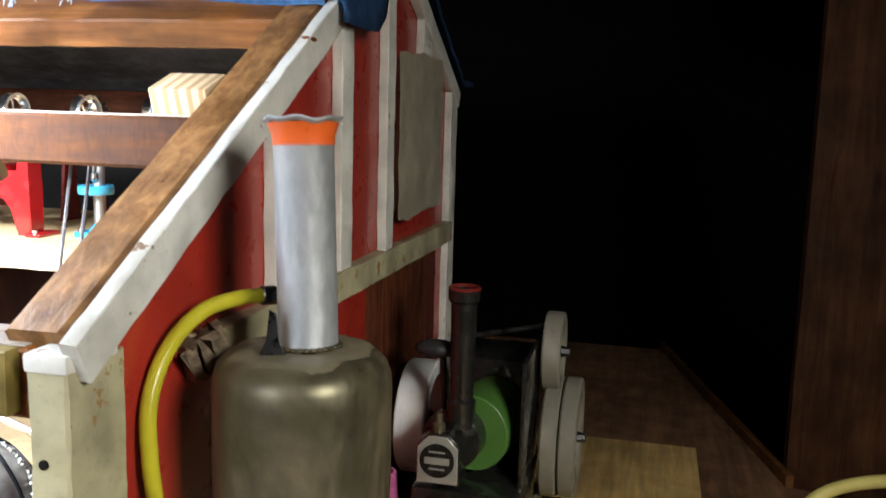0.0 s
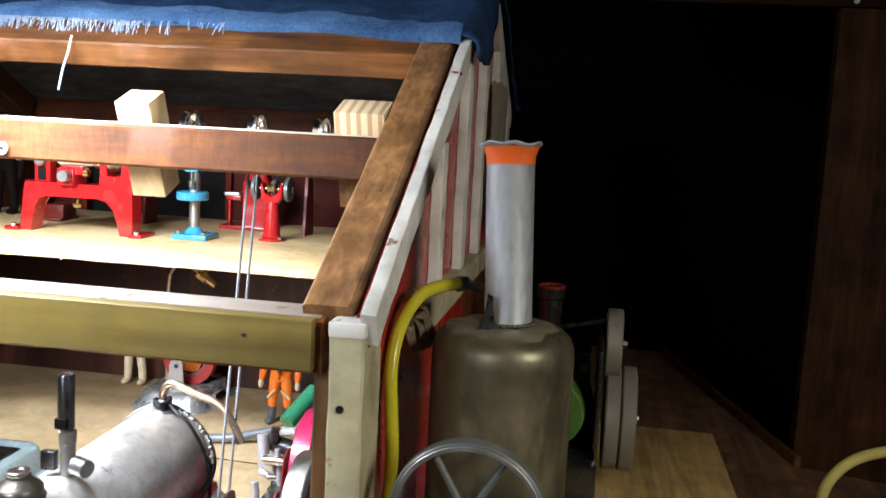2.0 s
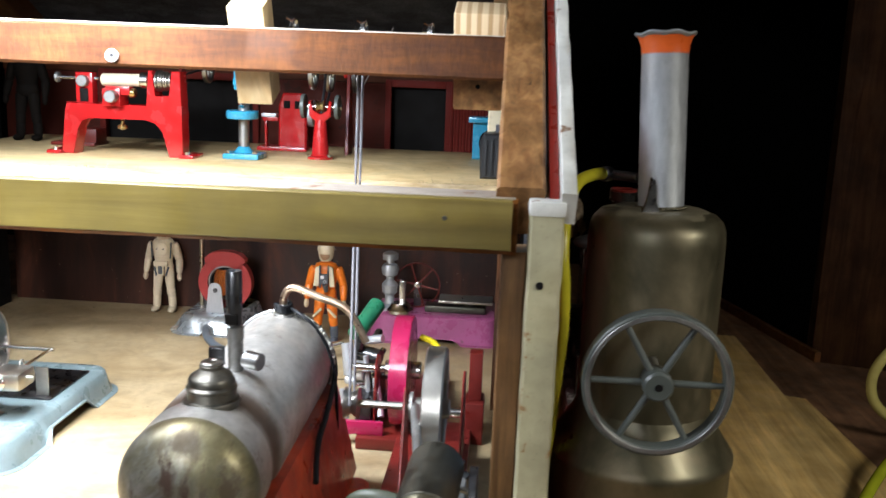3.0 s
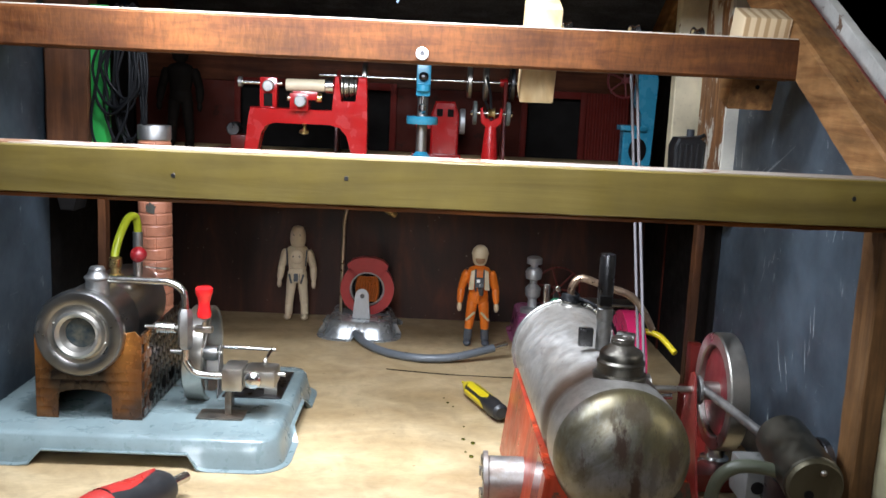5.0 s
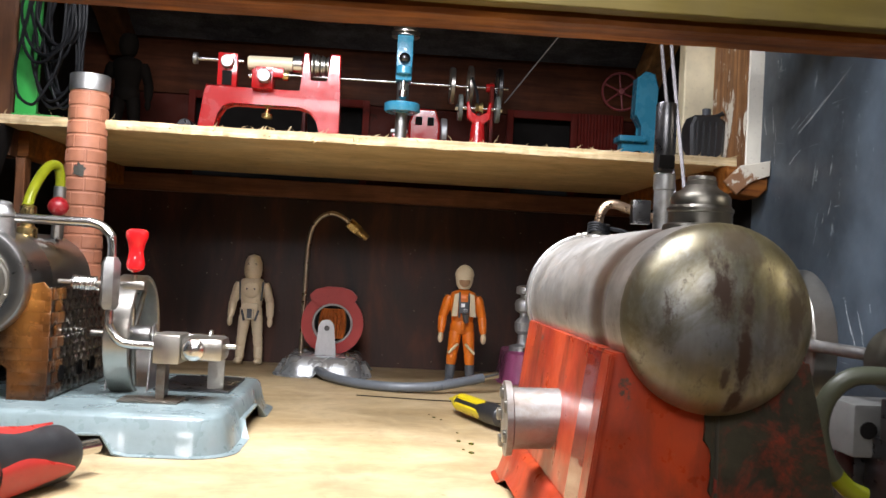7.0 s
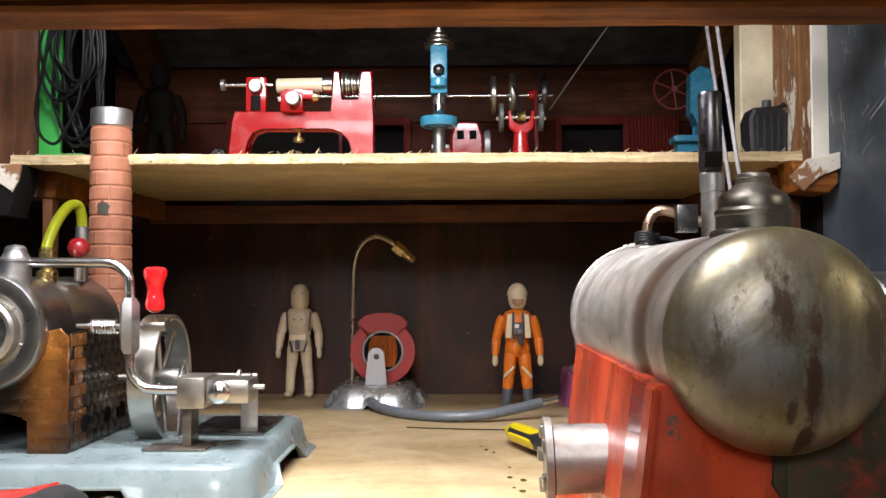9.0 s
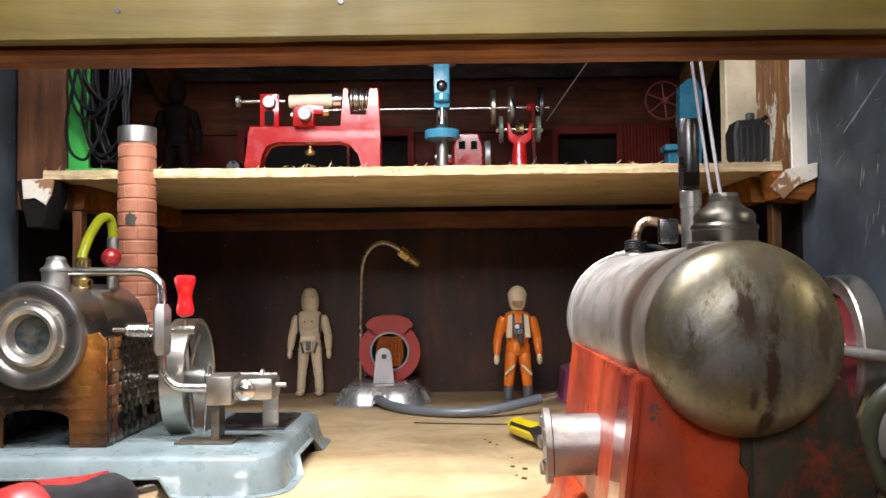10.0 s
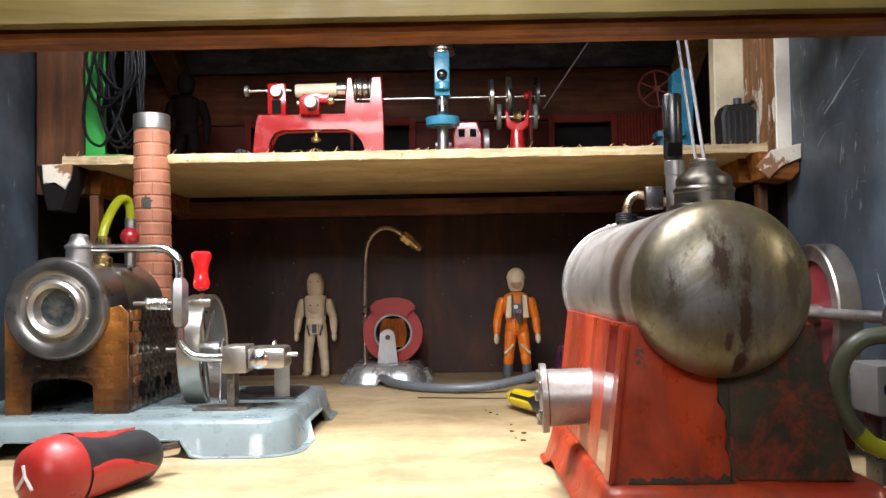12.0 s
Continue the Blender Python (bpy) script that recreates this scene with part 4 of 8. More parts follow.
P_GREEN = paint("green_board", (0.025, 0.33, 0.065), 0.35, (0.015, 0.16, 0.04), 0.74, 30, 0.15)
P_DKGREEN = paint("dark_green_plastic", (0.02, 0.15, 0.075), 0.3)
P_LEAF = paint("dull_green_drum", (0.065, 0.16, 0.03), 0.4, (0.05, 0.09, 0.03), 0.68, 60)
P_COAL = paint("black_engine_paint", (0.012, 0.012, 0.011), 0.24, (0.04, 0.035, 0.03), 0.7, 60, 0.2, 0.4)
P_ORANGE = paint("orange_red_band", (0.66, 0.11, 0.018), 0.34, (0.40, 0.38, 0.35), 0.70, 60, 0.2)
P_CREAM = paint("cream_plastic", (0.66, 0.56, 0.38), 0.42, None, 0.7, 60, 0.15)
P_BONE = paint("yellowed_white_plastic", (0.70, 0.58, 0.40), 0.42, None, 0.7, 60, 0.18)
P_ORANGEFIG = paint("orange_plastic", (0.74, 0.175, 0.012), 0.38, None, 0.7, 60, 0.15)
P_BLUEGREY = paint("slate_plastic", (0.075, 0.085, 0.10), 0.45)
P_YELLOW = paint("yellow_plastic", (0.66, 0.52, 0.015), 0.32, None, 0.7, 60, 0.15, 0.2)
P_CABLE = paint("matt_black_cable", (0.006, 0.0065, 0.0075), 0.5, None, 0.7, 60, 0.2, spec=0.12)
P_RUBBER = paint("black_rubber", (0.018, 0.019, 0.021), 0.42, None, 0.7, 60, 0.3)
P_HOSEGREY = paint("grey_rubber_hose", (0.11, 0.125, 0.14), 0.34, None, 0.7, 60, 0.25)
P_HOSEOLIVE = paint("olive_rubber_hose", (0.075, 0.085, 0.055), 0.4)
P_RINGRED = paint("matt_red_plate", (0.40, 0.035, 0.032), 0.45, (0.2, 0.02, 0.02), 0.7)
P_BADGE = paint("silver_badge", (0.34, 0.34, 0.31), 0.35, None, 0.7, 60, 0.2, 0, 0.1, 0.4)
P_PAPER = paint("white_enamel", (0.74, 0.75, 0.76), 0.3, None, 0.7, 60, 0.1)


def hose_mat(name, colour):
    k = Nodes(name)
    col = k.mix(k.ramp(k.noise(45, 4), [(0.3, 0.0), (0.7, 1.0)]), colour, tuple(c * 0.72 for c in colour))
    k.bump(k.noise(150, 3), 0.1, 0.0005)
    m = k.put(colour=col, rough=0.22, glass=0.25, ior=1.35)
    return m


H_YELLOW = hose_mat("yellow_green_tubing", (0.62, 0.56, 0.035))
H_LIME = hose_mat("lime_tubing", (0.36, 0.40, 0.022))

k = Nodes("dark_glass")
G_SIGHT = k.put(colour=k.mix(k.ramp(k.noise(160, 4), [(0.35, 0.0), (0.65, 1.0)]), (0.02, 0.035, 0.045), (0.10, 0.10, 0.08)), rough=0.08, spec=0.6)

X_AXIS = Matrix.Rotation(radians(90), 4, "Y")  # local z along world x
Y_AXIS = Matrix.Rotation(radians(-90), 4, "X")  # local z along world y


def at(x, y, z, turn=None):
    return Matrix.Translation((x, y, z)) @ (turn or Matrix())


def tin_base(x0, x1, y0, y1, top, flare, arch, rad=0.014, foot=0.03, lip=0.004):
    """A pressed sheet-metal base: flat top, rounded flaring skirt, arched between the corner feet, a small turned-out lip on each foot."""
    pts = []
    for cx, cy, a0 in ((x1 - rad, y1 - rad, 0), (x0 + rad, y1 - rad, 90), (x0 + rad, y0 + rad, 180), (x1 - rad, y0 + rad, 270)):
        for i in range(9):
            a = radians(a0 + 90 * i / 8)
            pts.append((cx, cy, math.cos(a), math.sin(a)))
    full = []
    for i, p in enumerate(pts):
        full.append(p)
        q = pts[(i + 1) % len(pts)]
        if i % 9 == 8:
            n = 26
            for j in range(1, n):
                t = j / n
                full.append((p[0] + (q[0] - p[0]) * t, p[1] + (q[1] - p[1]) * t, p[2], p[3]))
    bm = BM()
    rows = []
    for off, h in ((-0.006, top), (-0.002, top - 0.0004), (0.0, top - 0.0022), (flare * 0.45, top * 0.45), (flare, None), (flare + lip, None)):
        row = []
        for cx, cy, nx, ny in full:
            x, y = cx + nx * (rad + off), cy + ny * (rad + off)
            near = min(max(abs(cx - x0 - rad), 0), abs(x1 - rad - cx)) + min(abs(cy - y0 - rad), abs(y1 - rad - cy))
            s = min(1.0, max(0.0, (near - foot) / 0.008))
            s = s * s * (3 - 2 * s)
            low = 0.0008 + s * arch
            z = low if h is None else max(h, low)
            if h is None and off > flare:
                x, y = cx + nx * (rad + flare + lip * (1 - s)), cy + ny * (rad + flare + lip * (1 - s))
                z -= 0.0003 * (1 - s)
            row.append(bm.verts.new((x, y, z)))
        rows.append(row)
    for a, b in zip(rows, rows[1:]):
        for i in range(len(full)):
            j = (i + 1) % len(full)
            bm.faces.new((a[i], b[i], b[j], a[j]))
    bm.faces.new(rows[0])
    bmesh.ops.recalc_face_normals(bm, faces=bm.faces[:])
    bmesh.ops.solidify(bm, geom=bm.faces[:], thickness=0.0008)
    return bm


def spoked_wheel(name, centre, axis, radius, width, rim, spokes, hub, spoke_r, parent, material, hub_material=None, phase=0.0, curved=0.0, label=""):
    """A flywheel: rim with its spokes and hub as parts of it."""
    m = at(*centre, axis)
    bm = ring(BM(), m, radius, radius - rim, -width / 2, width / 2, 48, 0.0006)
    wheel = part(name, bm, material, parent, label)
    for i in range(spokes):
        a = phase + 2 * math.pi * i / spokes
        p0 = m @ Vector((math.cos(a) * hub * 0.8, math.sin(a) * hub * 0.8, 0))
        p1 = m @ Vector((math.cos(a) * (radius - rim * 0.6), math.sin(a) * (radius - rim * 0.6), 0))
        part("spoke", rod(BM(), p0, p1, spoke_r, spoke_r * 0.85, 10), material, wheel)
    bm = rev(BM(), [(hub * 0.3, -width * 0.9), (hub * 0.85, -width * 0.9), (hub, -width * 0.75), (hub, width * 0.6), (hub * 0.85, width * 0.75), (hub * 0.3, width * 0.75)], m, 24)
    part("hub", bm, hub_material or material, wheel)
    return wheel


# ---- the small boiler engine on the pale blue base ----
eng = thing("toy_steam_engine", (-0.37, 0.215, 0.0), "toy steam engine with brick firebox on pale blue tin base", "steam engine")
part("base", tin_base(-0.467, -0.2735, 0.136, 0.292, 0.0182, 0.0045, 0.0085), P_BASEBLUE, eng, "pale blue hammered tin base with worn spots")
BX, BZ = -0.3995, 0.0752  # boiler axis
front = 0.1625
bm = BM()
outline = [(-0.4295, 0.0182), (-0.4295, 0.072), (-0.425, 0.0765), (BX - 0.024, 0.0745)]
for i in range(13):
    a = radians(195 + 150 * i / 12)
    outline.append((BX + 0.0268 * math.cos(a), BZ + 0.0268 * math.sin(a)))
outline += [(BX + 0.024, 0.0745), (-0.3665, 0.0765), (-0.3625, 0.072), (-0.3625, 0.0182), (-0.3815, 0.0182), (-0.3815, 0.0335)]
outline += [(BX + 0.0170 * math.cos(radians(a)), 0.0335 + 0.0042 * math.sin(radians(a))) for a in (25, 55, 90, 125, 155)]
outline += [(-0.4155, 0.0335), (-0.4155, 0.0182)]
firebox = part("firebox", prism(BM(), outline, XZ, front, front + 0.0012, 0.0003), P_BRICK, eng, "amber lacquered pressed tin firebox with an arched door")
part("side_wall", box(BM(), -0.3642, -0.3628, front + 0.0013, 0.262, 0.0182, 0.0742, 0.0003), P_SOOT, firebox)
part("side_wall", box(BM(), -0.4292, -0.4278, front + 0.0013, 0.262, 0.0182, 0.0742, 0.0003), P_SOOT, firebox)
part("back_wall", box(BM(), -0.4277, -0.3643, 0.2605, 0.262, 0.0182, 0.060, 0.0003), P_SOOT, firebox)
for y in (0.1795, 0.2080, 0.2290):
    part("vent_hole", rod(BM(), (-0.3620, y, 0.0300), (-0.36135, y, 0.0300), 0.0042, None, 20), P_UNLIT, firebox)
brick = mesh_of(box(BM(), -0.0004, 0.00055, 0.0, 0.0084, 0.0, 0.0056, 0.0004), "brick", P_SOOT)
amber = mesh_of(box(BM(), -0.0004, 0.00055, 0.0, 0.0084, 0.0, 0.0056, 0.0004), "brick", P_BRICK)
for row in range(9):
    for col in range(11):
        y = front + 0.0022 + col * 0.0088 + (0.0044 if row % 2 else 0)
        z = 0.0198 + row * 0.0060
        if y > 0.252 or any(abs(y + 0.0042 - h) < 0.0050 and abs(z + 0.0028 - 0.030) < 0.0046 for h in (0.1795, 0.2080, 0.2290)):
            continue
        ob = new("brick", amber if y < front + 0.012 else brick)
        ob.parent, ob.location = firebox, (-0.3624, y, z)
face_brick = mesh_of(box(BM(), 0.0, 0.0095, -0.00022, 0.0004, 0.0, 0.0057, 0.00016), "brick", P_BRICK)
for row in range(9):
    for col in range(8):
        x, z = -0.4290 + col * 0.0098 + (0.0049 if row % 2 else 0), 0.0198 + row * 0.0060
        c = Vector((x + 0.0046, 0, z + 0.0026))
        if x > -0.3723 or (Vector((c.x - BX, c.z - BZ)).length < 0.0305) or (abs(c.x - BX) < 0.0212 and z < 0.0370):
            continue
        ob = new("brick", face_brick)
        ob.parent, ob.location = firebox, (x, front, z)
half_brick = mesh_of(box(BM(), 0.0, 0.0046, -0.00022, 0.0004, 0.0, 0.0057, 0.00016), "brick", P_BRICK)
for row in range(9):
    ob = new("brick", half_brick)
    ob.parent, ob.location = firebox, (-0.4290 if row % 2 else -0.3674, front, 0.0198 + row * 0.0060)
ym = at(BX, 0, BZ, Y_AXIS)
bm = rev(BM(), [(0.0190, 0.1565), (0.0215, 0.1555), (0.0262, 0.1560), (0.0276, 0.1580), (0.0276, 0.1640), (0.0266, 0.1660), (0.0258, 0.1680), (0.0258, 0.1945), (0.0252, 0.1955), (0.0252, 0.1970), (0.0258, 0.1980), (0.0258, 0.2560), (0.0240, 0.2620), (0.0, 0.2640)], ym, 56, False)
boiler = part("boiler", bm, M_BOILER, eng, "grey steel boiler drum with rolled end")
bm = rev(BM(), [(0.0196, 0.1570), (0.0170, 0.1590), (0.0158, 0.1588), (0.0152, 0.1545), (0.0135, 0.1535), (0.0112, 0.1550), (0.0102, 0.1600), (0.0088, 0.1615)], ym, 48, False)
part("sight_bezel", bm, M_STEEL, boiler, "stepped bright bezel")
part("sight_glass", rev(BM(), [(0.0104, 0.1610), (0.0070, 0.1600), (0.0, 0.1596)], ym, 40, False), G_SIGHT, boiler, "dark water-gauge glass")
for a in range(0, 360, 60):
    c = ym @ Vector((0.0170 * math.cos(radians(a + 20)), 0.0170 * math.sin(radians(a + 20)), 0.1585))
    part("rivet", ball(BM(), c, 0.0007, seg=8), M_STEEL, boiler)
valve = part("safety_valve", rev(BM(), [(0.0072, 0.096), (0.0072, 0.1075), (0.0080, 0.1082), (0.0080, 0.1092), (0.0062, 0.1105), (0.0050, 0.1128), (0.0050, 0.1142), (0.0038, 0.1155), (0, 0.1162)], at(-0.3925, 0.1715, 0), 24), M_DULL, eng, "stepped grey safety valve")
part("steam_pipe", tube(BM(), [(-0.3870, 0.172, 0.1076), (-0.3600, 0.172, 0.1074), (-0.3470, 0.172, 0.1070), (-0.3400, 0.172, 0.1030), (-0.3374, 0.172, 0.0950), (-0.3374, 0.172, 0.0620), (-0.3365, 0.172, 0.0550), (-0.3310, 0.172, 0.0485), (-0.3230, 0.172, 0.0470), (-0.3100, 0.172, 0.0470)], 0.0024, 14), M_CHROME, eng, "bent bright steam pipe")
part("lubricator_sleeve", rev(BM(), [(0.0032, 0.0640), (0.0048, 0.0665), (0.0048, 0.0875), (0.0030, 0.0905)], at(-0.3374, 0.172, 0), 6), M_DULL, eng, "hexagonal pipe sleeve")
bm = BM()
coil = [(-0.3570 + 0.0125 * i / 90, 0.175 + 0.0032 * math.cos(i * 0.6283), 0.0768 + 0.0032 * math.sin(i * 0.6283)) for i in range(91)]
tube(bm, coil, 0.00055, 6, 1)
part("spring", bm, M_CHROME, eng, "small coil spring")
part("lever_rod", rod(BM(), (-0.3640, 0.175, 0.0770), (-0.3220, 0.175, 0.0767), 0.0012), M_STEEL, eng)
part("lever_block", box(BM(), -0.3320, -0.3205, 0.1725, 0.1775, 0.0745, 0.0790, 0.0012), M_STEEL, eng)
HANDLE = [(0.0015, -0.002), (0.0042, 0.0), (0.0047, 0.003), (0.0040, 0.007), (0.0036, 0.011), (0.0044, 0.0155), (0.0056, 0.0195), (0.0055, 0.0225), (0.0040, 0.0240), (0, 0.0243)]
part("lever_handle", rev(BM(), [(q, h * 0.84) for q, h in HANDLE], at(-0.3258, 0.1735, 0.0850), 24), P_RED, eng, "glossy red lever handle")
part("lever_pin", rod(BM(), (-0.3258, 0.1745, 0.0760), (-0.3258, 0.1737, 0.0820), 0.0012), M_STEEL, eng)
# cylinder block, bracket, piston rod, crank
cyl = part("cylinder_block", box(BM(), -0.3130, -0.3000, 0.166, 0.188, 0.0385, 0.0532, 0.0008), M_STEEL, eng, "square steam chest")
part("cylinder_body", box(BM(), -0.3002, -0.2790, 0.1680, 0.1900, 0.0402, 0.0522, 0.0030), M_STEEL, cyl, "rounded cylinder casting")
part("cylinder_cap", ball(BM(), (-0.2935, 0.1680, 0.0460), 0.0058, 1.0, 0.55, 1.0, 24), M_CHROME, cyl, "bright domed cap")
part("pivot_pin", rod(BM(), (-0.2800, 0.1780, 0.0475), (-0.2740, 0.1780, 0.0475), 0.0013), M_STEEL, cyl)
part("pivot_spring", ring(BM(), at(-0.2895, 0.192, 0.0515, X_AXIS), 0.0030, 0.0021, -0.0007, 0.0007, 18, 0.0002), M_STEEL, cyl)
M_RUSTY = metal("rusty_sheet", (0.26, 0.235, 0.20), 0.38, (0.12, 0.065, 0.03), 0.7, 60, at=0.46)
bm = BM()
box(bm, -0.3128, -0.3085, 0.1750, 0.1764, 0.0186, 0.0386, 0.0002)
box(bm, -0.3128, -0.3116, 0.1764, 0.1990, 0.0186, 0.0386, 0.0002)
box(bm, -0.3300, -0.3000, 0.1680, 0.1860, 0.0184, 0.0195, 0.0003)
part("front_bracket", bm, M_RUSTY, eng, "rusty folded steel bracket")
bm = BM()
box(bm, -0.2950, -0.2860, 0.2180, 0.2192, 0.0186, 0.0400, 0.0002)
box(bm, -0.3000, -0.2850, 0.2160, 0.2280, 0.0184, 0.0195, 0.0003)
part("rear_bracket", bm, M_STEEL, eng)
part("piston_rod", rod(BM(), (-0.2930, 0.189, 0.0460), (-0.2930, 0.238, 0.0470), 0.0011), M_CHROME, eng)
part("crosshead_pin", rod(BM(), (-0.3330, 0.236, 0.0475), (-0.2900, 0.236, 0.0470), 0.0013), M_CHROME, eng)
spoked_wheel("flywheel", (-0.3375, 0.219, 0.0478), X_AXIS, 0.0330, 0.0135, 0.0026, 6, 0.0052, 0.0017, eng, M_STEEL, M_DULL, 0.3, label="polished six-spoke flywheel")
part("axle", rod(BM(), (-0.3600, 0.219, 0.0478), (-0.3240, 0.219, 0.0478), 0.0018), M_STEEL, eng)
for x in (-0.3480, -0.3255):
    part("axle_support", prism(BM(), [(0.2090, 0.0184), (0.2152, 0.0520), (0.2190, 0.0545), (0.2228, 0.0520), (0.2290, 0.0184)], YZ, x - 0.0005, x + 0.0005, 0.0002), M_DULL, eng)
part("drive_grate", box(BM(), -0.3230, -0.2820, 0.212, 0.272, 0.0184, 0.0196, 0.0003), M_GUN, eng, "dark oily treadplate")
# whistle valve with a second red knob and a lime tube
part("second_valve", rev(BM(), [(0.0052, 0.0980), (0.0052, 0.1035), (0.0034, 0.1045), (0.0034, 0.1085), (0.0042, 0.1090), (0.0042, 0.1150), (0.0020, 0.1160)], at(-0.3925, 0.2055, 0), 16), M_BRASS, eng, "small brass tap")
part("knob_stem", rod(BM(), (-0.3800, 0.2143, 0.0990), (-0.3800, 0.2143, 0.1120), 0.0022), M_STEEL, eng)
part("second_knob", ball(BM(), (-0.3801, 0.2143, 0.1161), 0.0056, 1, 1, 1.0, 20), P_KNOB, eng, "round red knob")
part("clip_wire", tube(BM(), [(-0.3760, 0.2143, 0.1080), (-0.3640, 0.2120, 0.1075), (-0.3600, 0.2160, 0.1070), (-0.3680, 0.2200, 0.1060)], 0.0006, 6), M_STEEL, eng)
part("lime_tube", tube(BM(), [(-0.3935, 0.2060, 0.1150), (-0.3930, 0.2100, 0.1230), (-0.3918, 0.2170, 0.1320), (-0.3900, 0.2250, 0.1390), (-0.3876, 0.2310, 0.1395), (-0.3868, 0.2335, 0.1340), (-0.3868, 0.2345, 0.1260)], 0.0028, 14), H_LIME, eng, "translucent lime rubber tube")
part("exhaust_stub", rod(BM(), (-0.3870, 0.2345, 0.0980), (-0.3868, 0.2345, 0.1285), 0.0034), M_DULL, eng)
# tall pressed-tin chimney
stack = part("chimney", rev(BM(), [(0.0122, 0.0190), (0.0122, 0.0700), (0.0116, 0.1300), (0.0111, 0.1930)], at(-0.3870, 0.276, 0), 36), P_STACK, eng, "salmon brick-pattern chimney with a paint chip")
part("chimney_rim", rev(BM(), [(0.0100, 0.1980), (0.0100, 0.2002), (0.0115, 0.2006), (0.0119, 0.2000), (0.0119, 0.1905), (0.0114, 0.1900), (0.0106, 0.1905)], at(-0.3870, 0.276, 0), 36, False), M_DULL, stack, "bare metal rim")
bm = BM()
rng = random.Random(8)
chip_edge = [(0.42 + 0.30 * math.cos(a) * f, 0.0044 * math.sin(a) * f) for a, f in ((2 * math.pi * i / 22, rng.uniform(0.75, 1.2)) for i in range(22))]
hub_v = bm.verts.new((-0.3870 + 0.0126 * math.cos(-1.55), 0.276 + 0.0126 * math.sin(-1.55), 0.1410))
ring_v = [bm.verts.new((-0.3870 + 0.0126 * math.cos(-1.97 + u), 0.276 + 0.0126 * math.sin(-1.97 + u), 0.1410 + v)) for u, v in chip_edge]
for i in range(22):
    bm.faces.new((hub_v, ring_v[i], ring_v[(i + 1) % 22]))
part("chip", bm, P_SCUFF, stack, "jagged patch bared to dark metal")
for row in range(19):
    z0, n = 0.0240 + row * 0.0087, 5
    rr = 0.0122 - max(0.0, z0 - 0.07) * 0.0090
    for i in range(n):
        a0, a1 = 2 * math.pi * (i + (0.5 if row % 2 else 0) + 0.02) / n, 2 * math.pi * (i + (0.5 if row % 2 else 0) + 0.98) / n
        bm = BM()
        cols = []
        for j in range(7):
            a = a0 + (a1 - a0) * min(1.0, max(0.0, (j - 1) / 4 if 0 < j < 6 else j))
            if j in (1, 5):
                a += 0.02 if j == 1 else -0.02
            edge = 0.0 if j in (0, 6) else 0.00055
            ca, sa = math.cos(a), math.sin(a)
            cols.append([bm.verts.new((-0.3870 + (rr + e) * ca, 0.276 + (rr + e) * sa, z0 + h)) for e, h in ((0.0, 0.0001), (edge, 0.0008), (edge, 0.0074), (0.0, 0.0082))])
        for c0, c1 in zip(cols, cols[1:]):
            for j in range(3):
                bm.faces.new((c0[j], c1[j], c1[j + 1], c0[j + 1]))
        part("brick", bm, P_STACK, stack, angle=25)

# ---- the big horizontal boiler on the red firebox ----
big = thing("boiler_engine", (-0.09, 0.08, 0.0), "tarnished nickel boiler engine on a chipped red firebox", "steam engine")
AX0, AX1 = Vector((-0.0988, -0.024, 0.0830)), Vector((-0.1006, 0.140, 0.0828))
bm_m, length = along(AX0, AX1)
R, DEEP = 0.0294, 0.0170


def drum_metal():
    """Worn nickel drum: grey sheen, small dents, a dark reflection painted as a brown band behind the domed end."""
    k = Nodes("reflection_band_nickel")
    base = k.mix(k.ramp(k.noise(30, 6, 0.6, k.stretch((1, 0.45, 1))), [(0.38, 0.0), (0.64, 1.0)]), (0.60, 0.59, 0.56), (0.40, 0.375, 0.335))
    base = k.mix(1.0, base, k.ramp(k.noise(190, 5, 0.7), [(0.32, 0.78), (0.58, 1.0)]), "MULTIPLY")
    part_y = k.tree.nodes.new("ShaderNodeSeparateXYZ")
    k.link(k.coord, part_y.inputs[0])
    edge = k.tree.nodes.new("ShaderNodeMath")
    edge.operation = "MULTIPLY_ADD"
    k.link(k.noise(45, 5, 0.6, k.stretch((1, 0.2, 1))), edge.inputs[0])
    edge.inputs[1].default_value = 0.010
    k.link(part_y.outputs["Y"], edge.inputs[2])
    # Brown band painted in for the dark surroundings mirrored by the drum.
    band = k.ramp(edge.outputs[0], [(0.0015, 0.0), (0.0060, 0.95), (0.0150, 0.95), (0.0270, 0.0)])
    flecks = k.ramp(k.noise(75, 7, 0.7), [(0.60, 0.0), (0.70, 0.7)])
    col = k.mix(flecks, k.mix(band, base, (0.060, 0.031, 0.015)), (0.13, 0.075, 0.04))
    k.bump(k.noise(40, 4), 0.14, 0.0008)
    return k.put(colour=col, rough=k.ramp(k.noise(90, 5, 0.6), [(0.3, 0.36), (0.7, 0.54)]), metal=k.mix(band, (0.86, 0.86, 0.86), (0.45, 0.45, 0.45)))


dome = [(R * math.sin(radians(a)), -DEEP * max(0.0, 1 - math.sin(radians(a)) ** 2.3) ** (1 / 2.1)) for a in range(0, 90, 3)] + [(R, 0.0005)]
# The shallow groove is added under the painted reflection band.
barrel = part("boiler", rev(BM(), [(R, 0.0005), (R, 0.0190), (R - 0.0010, 0.0225), (R - 0.0010, 0.0325), (R, 0.0370), (R, length - 0.004), (R + 0.0009, length - 0.003), (R + 0.0009, length), (R - 0.004, length + 0.003), (0, length + 0.006)], bm_m, 64, False), drum_metal(), big, "tarnished nickel boiler drum with a dark reflection painted as a brown band")
part("boiler_end", rev(BM(), dome, bm_m, 64, False), M_DOME, barrel, "domed boiler end with brown drip stains")
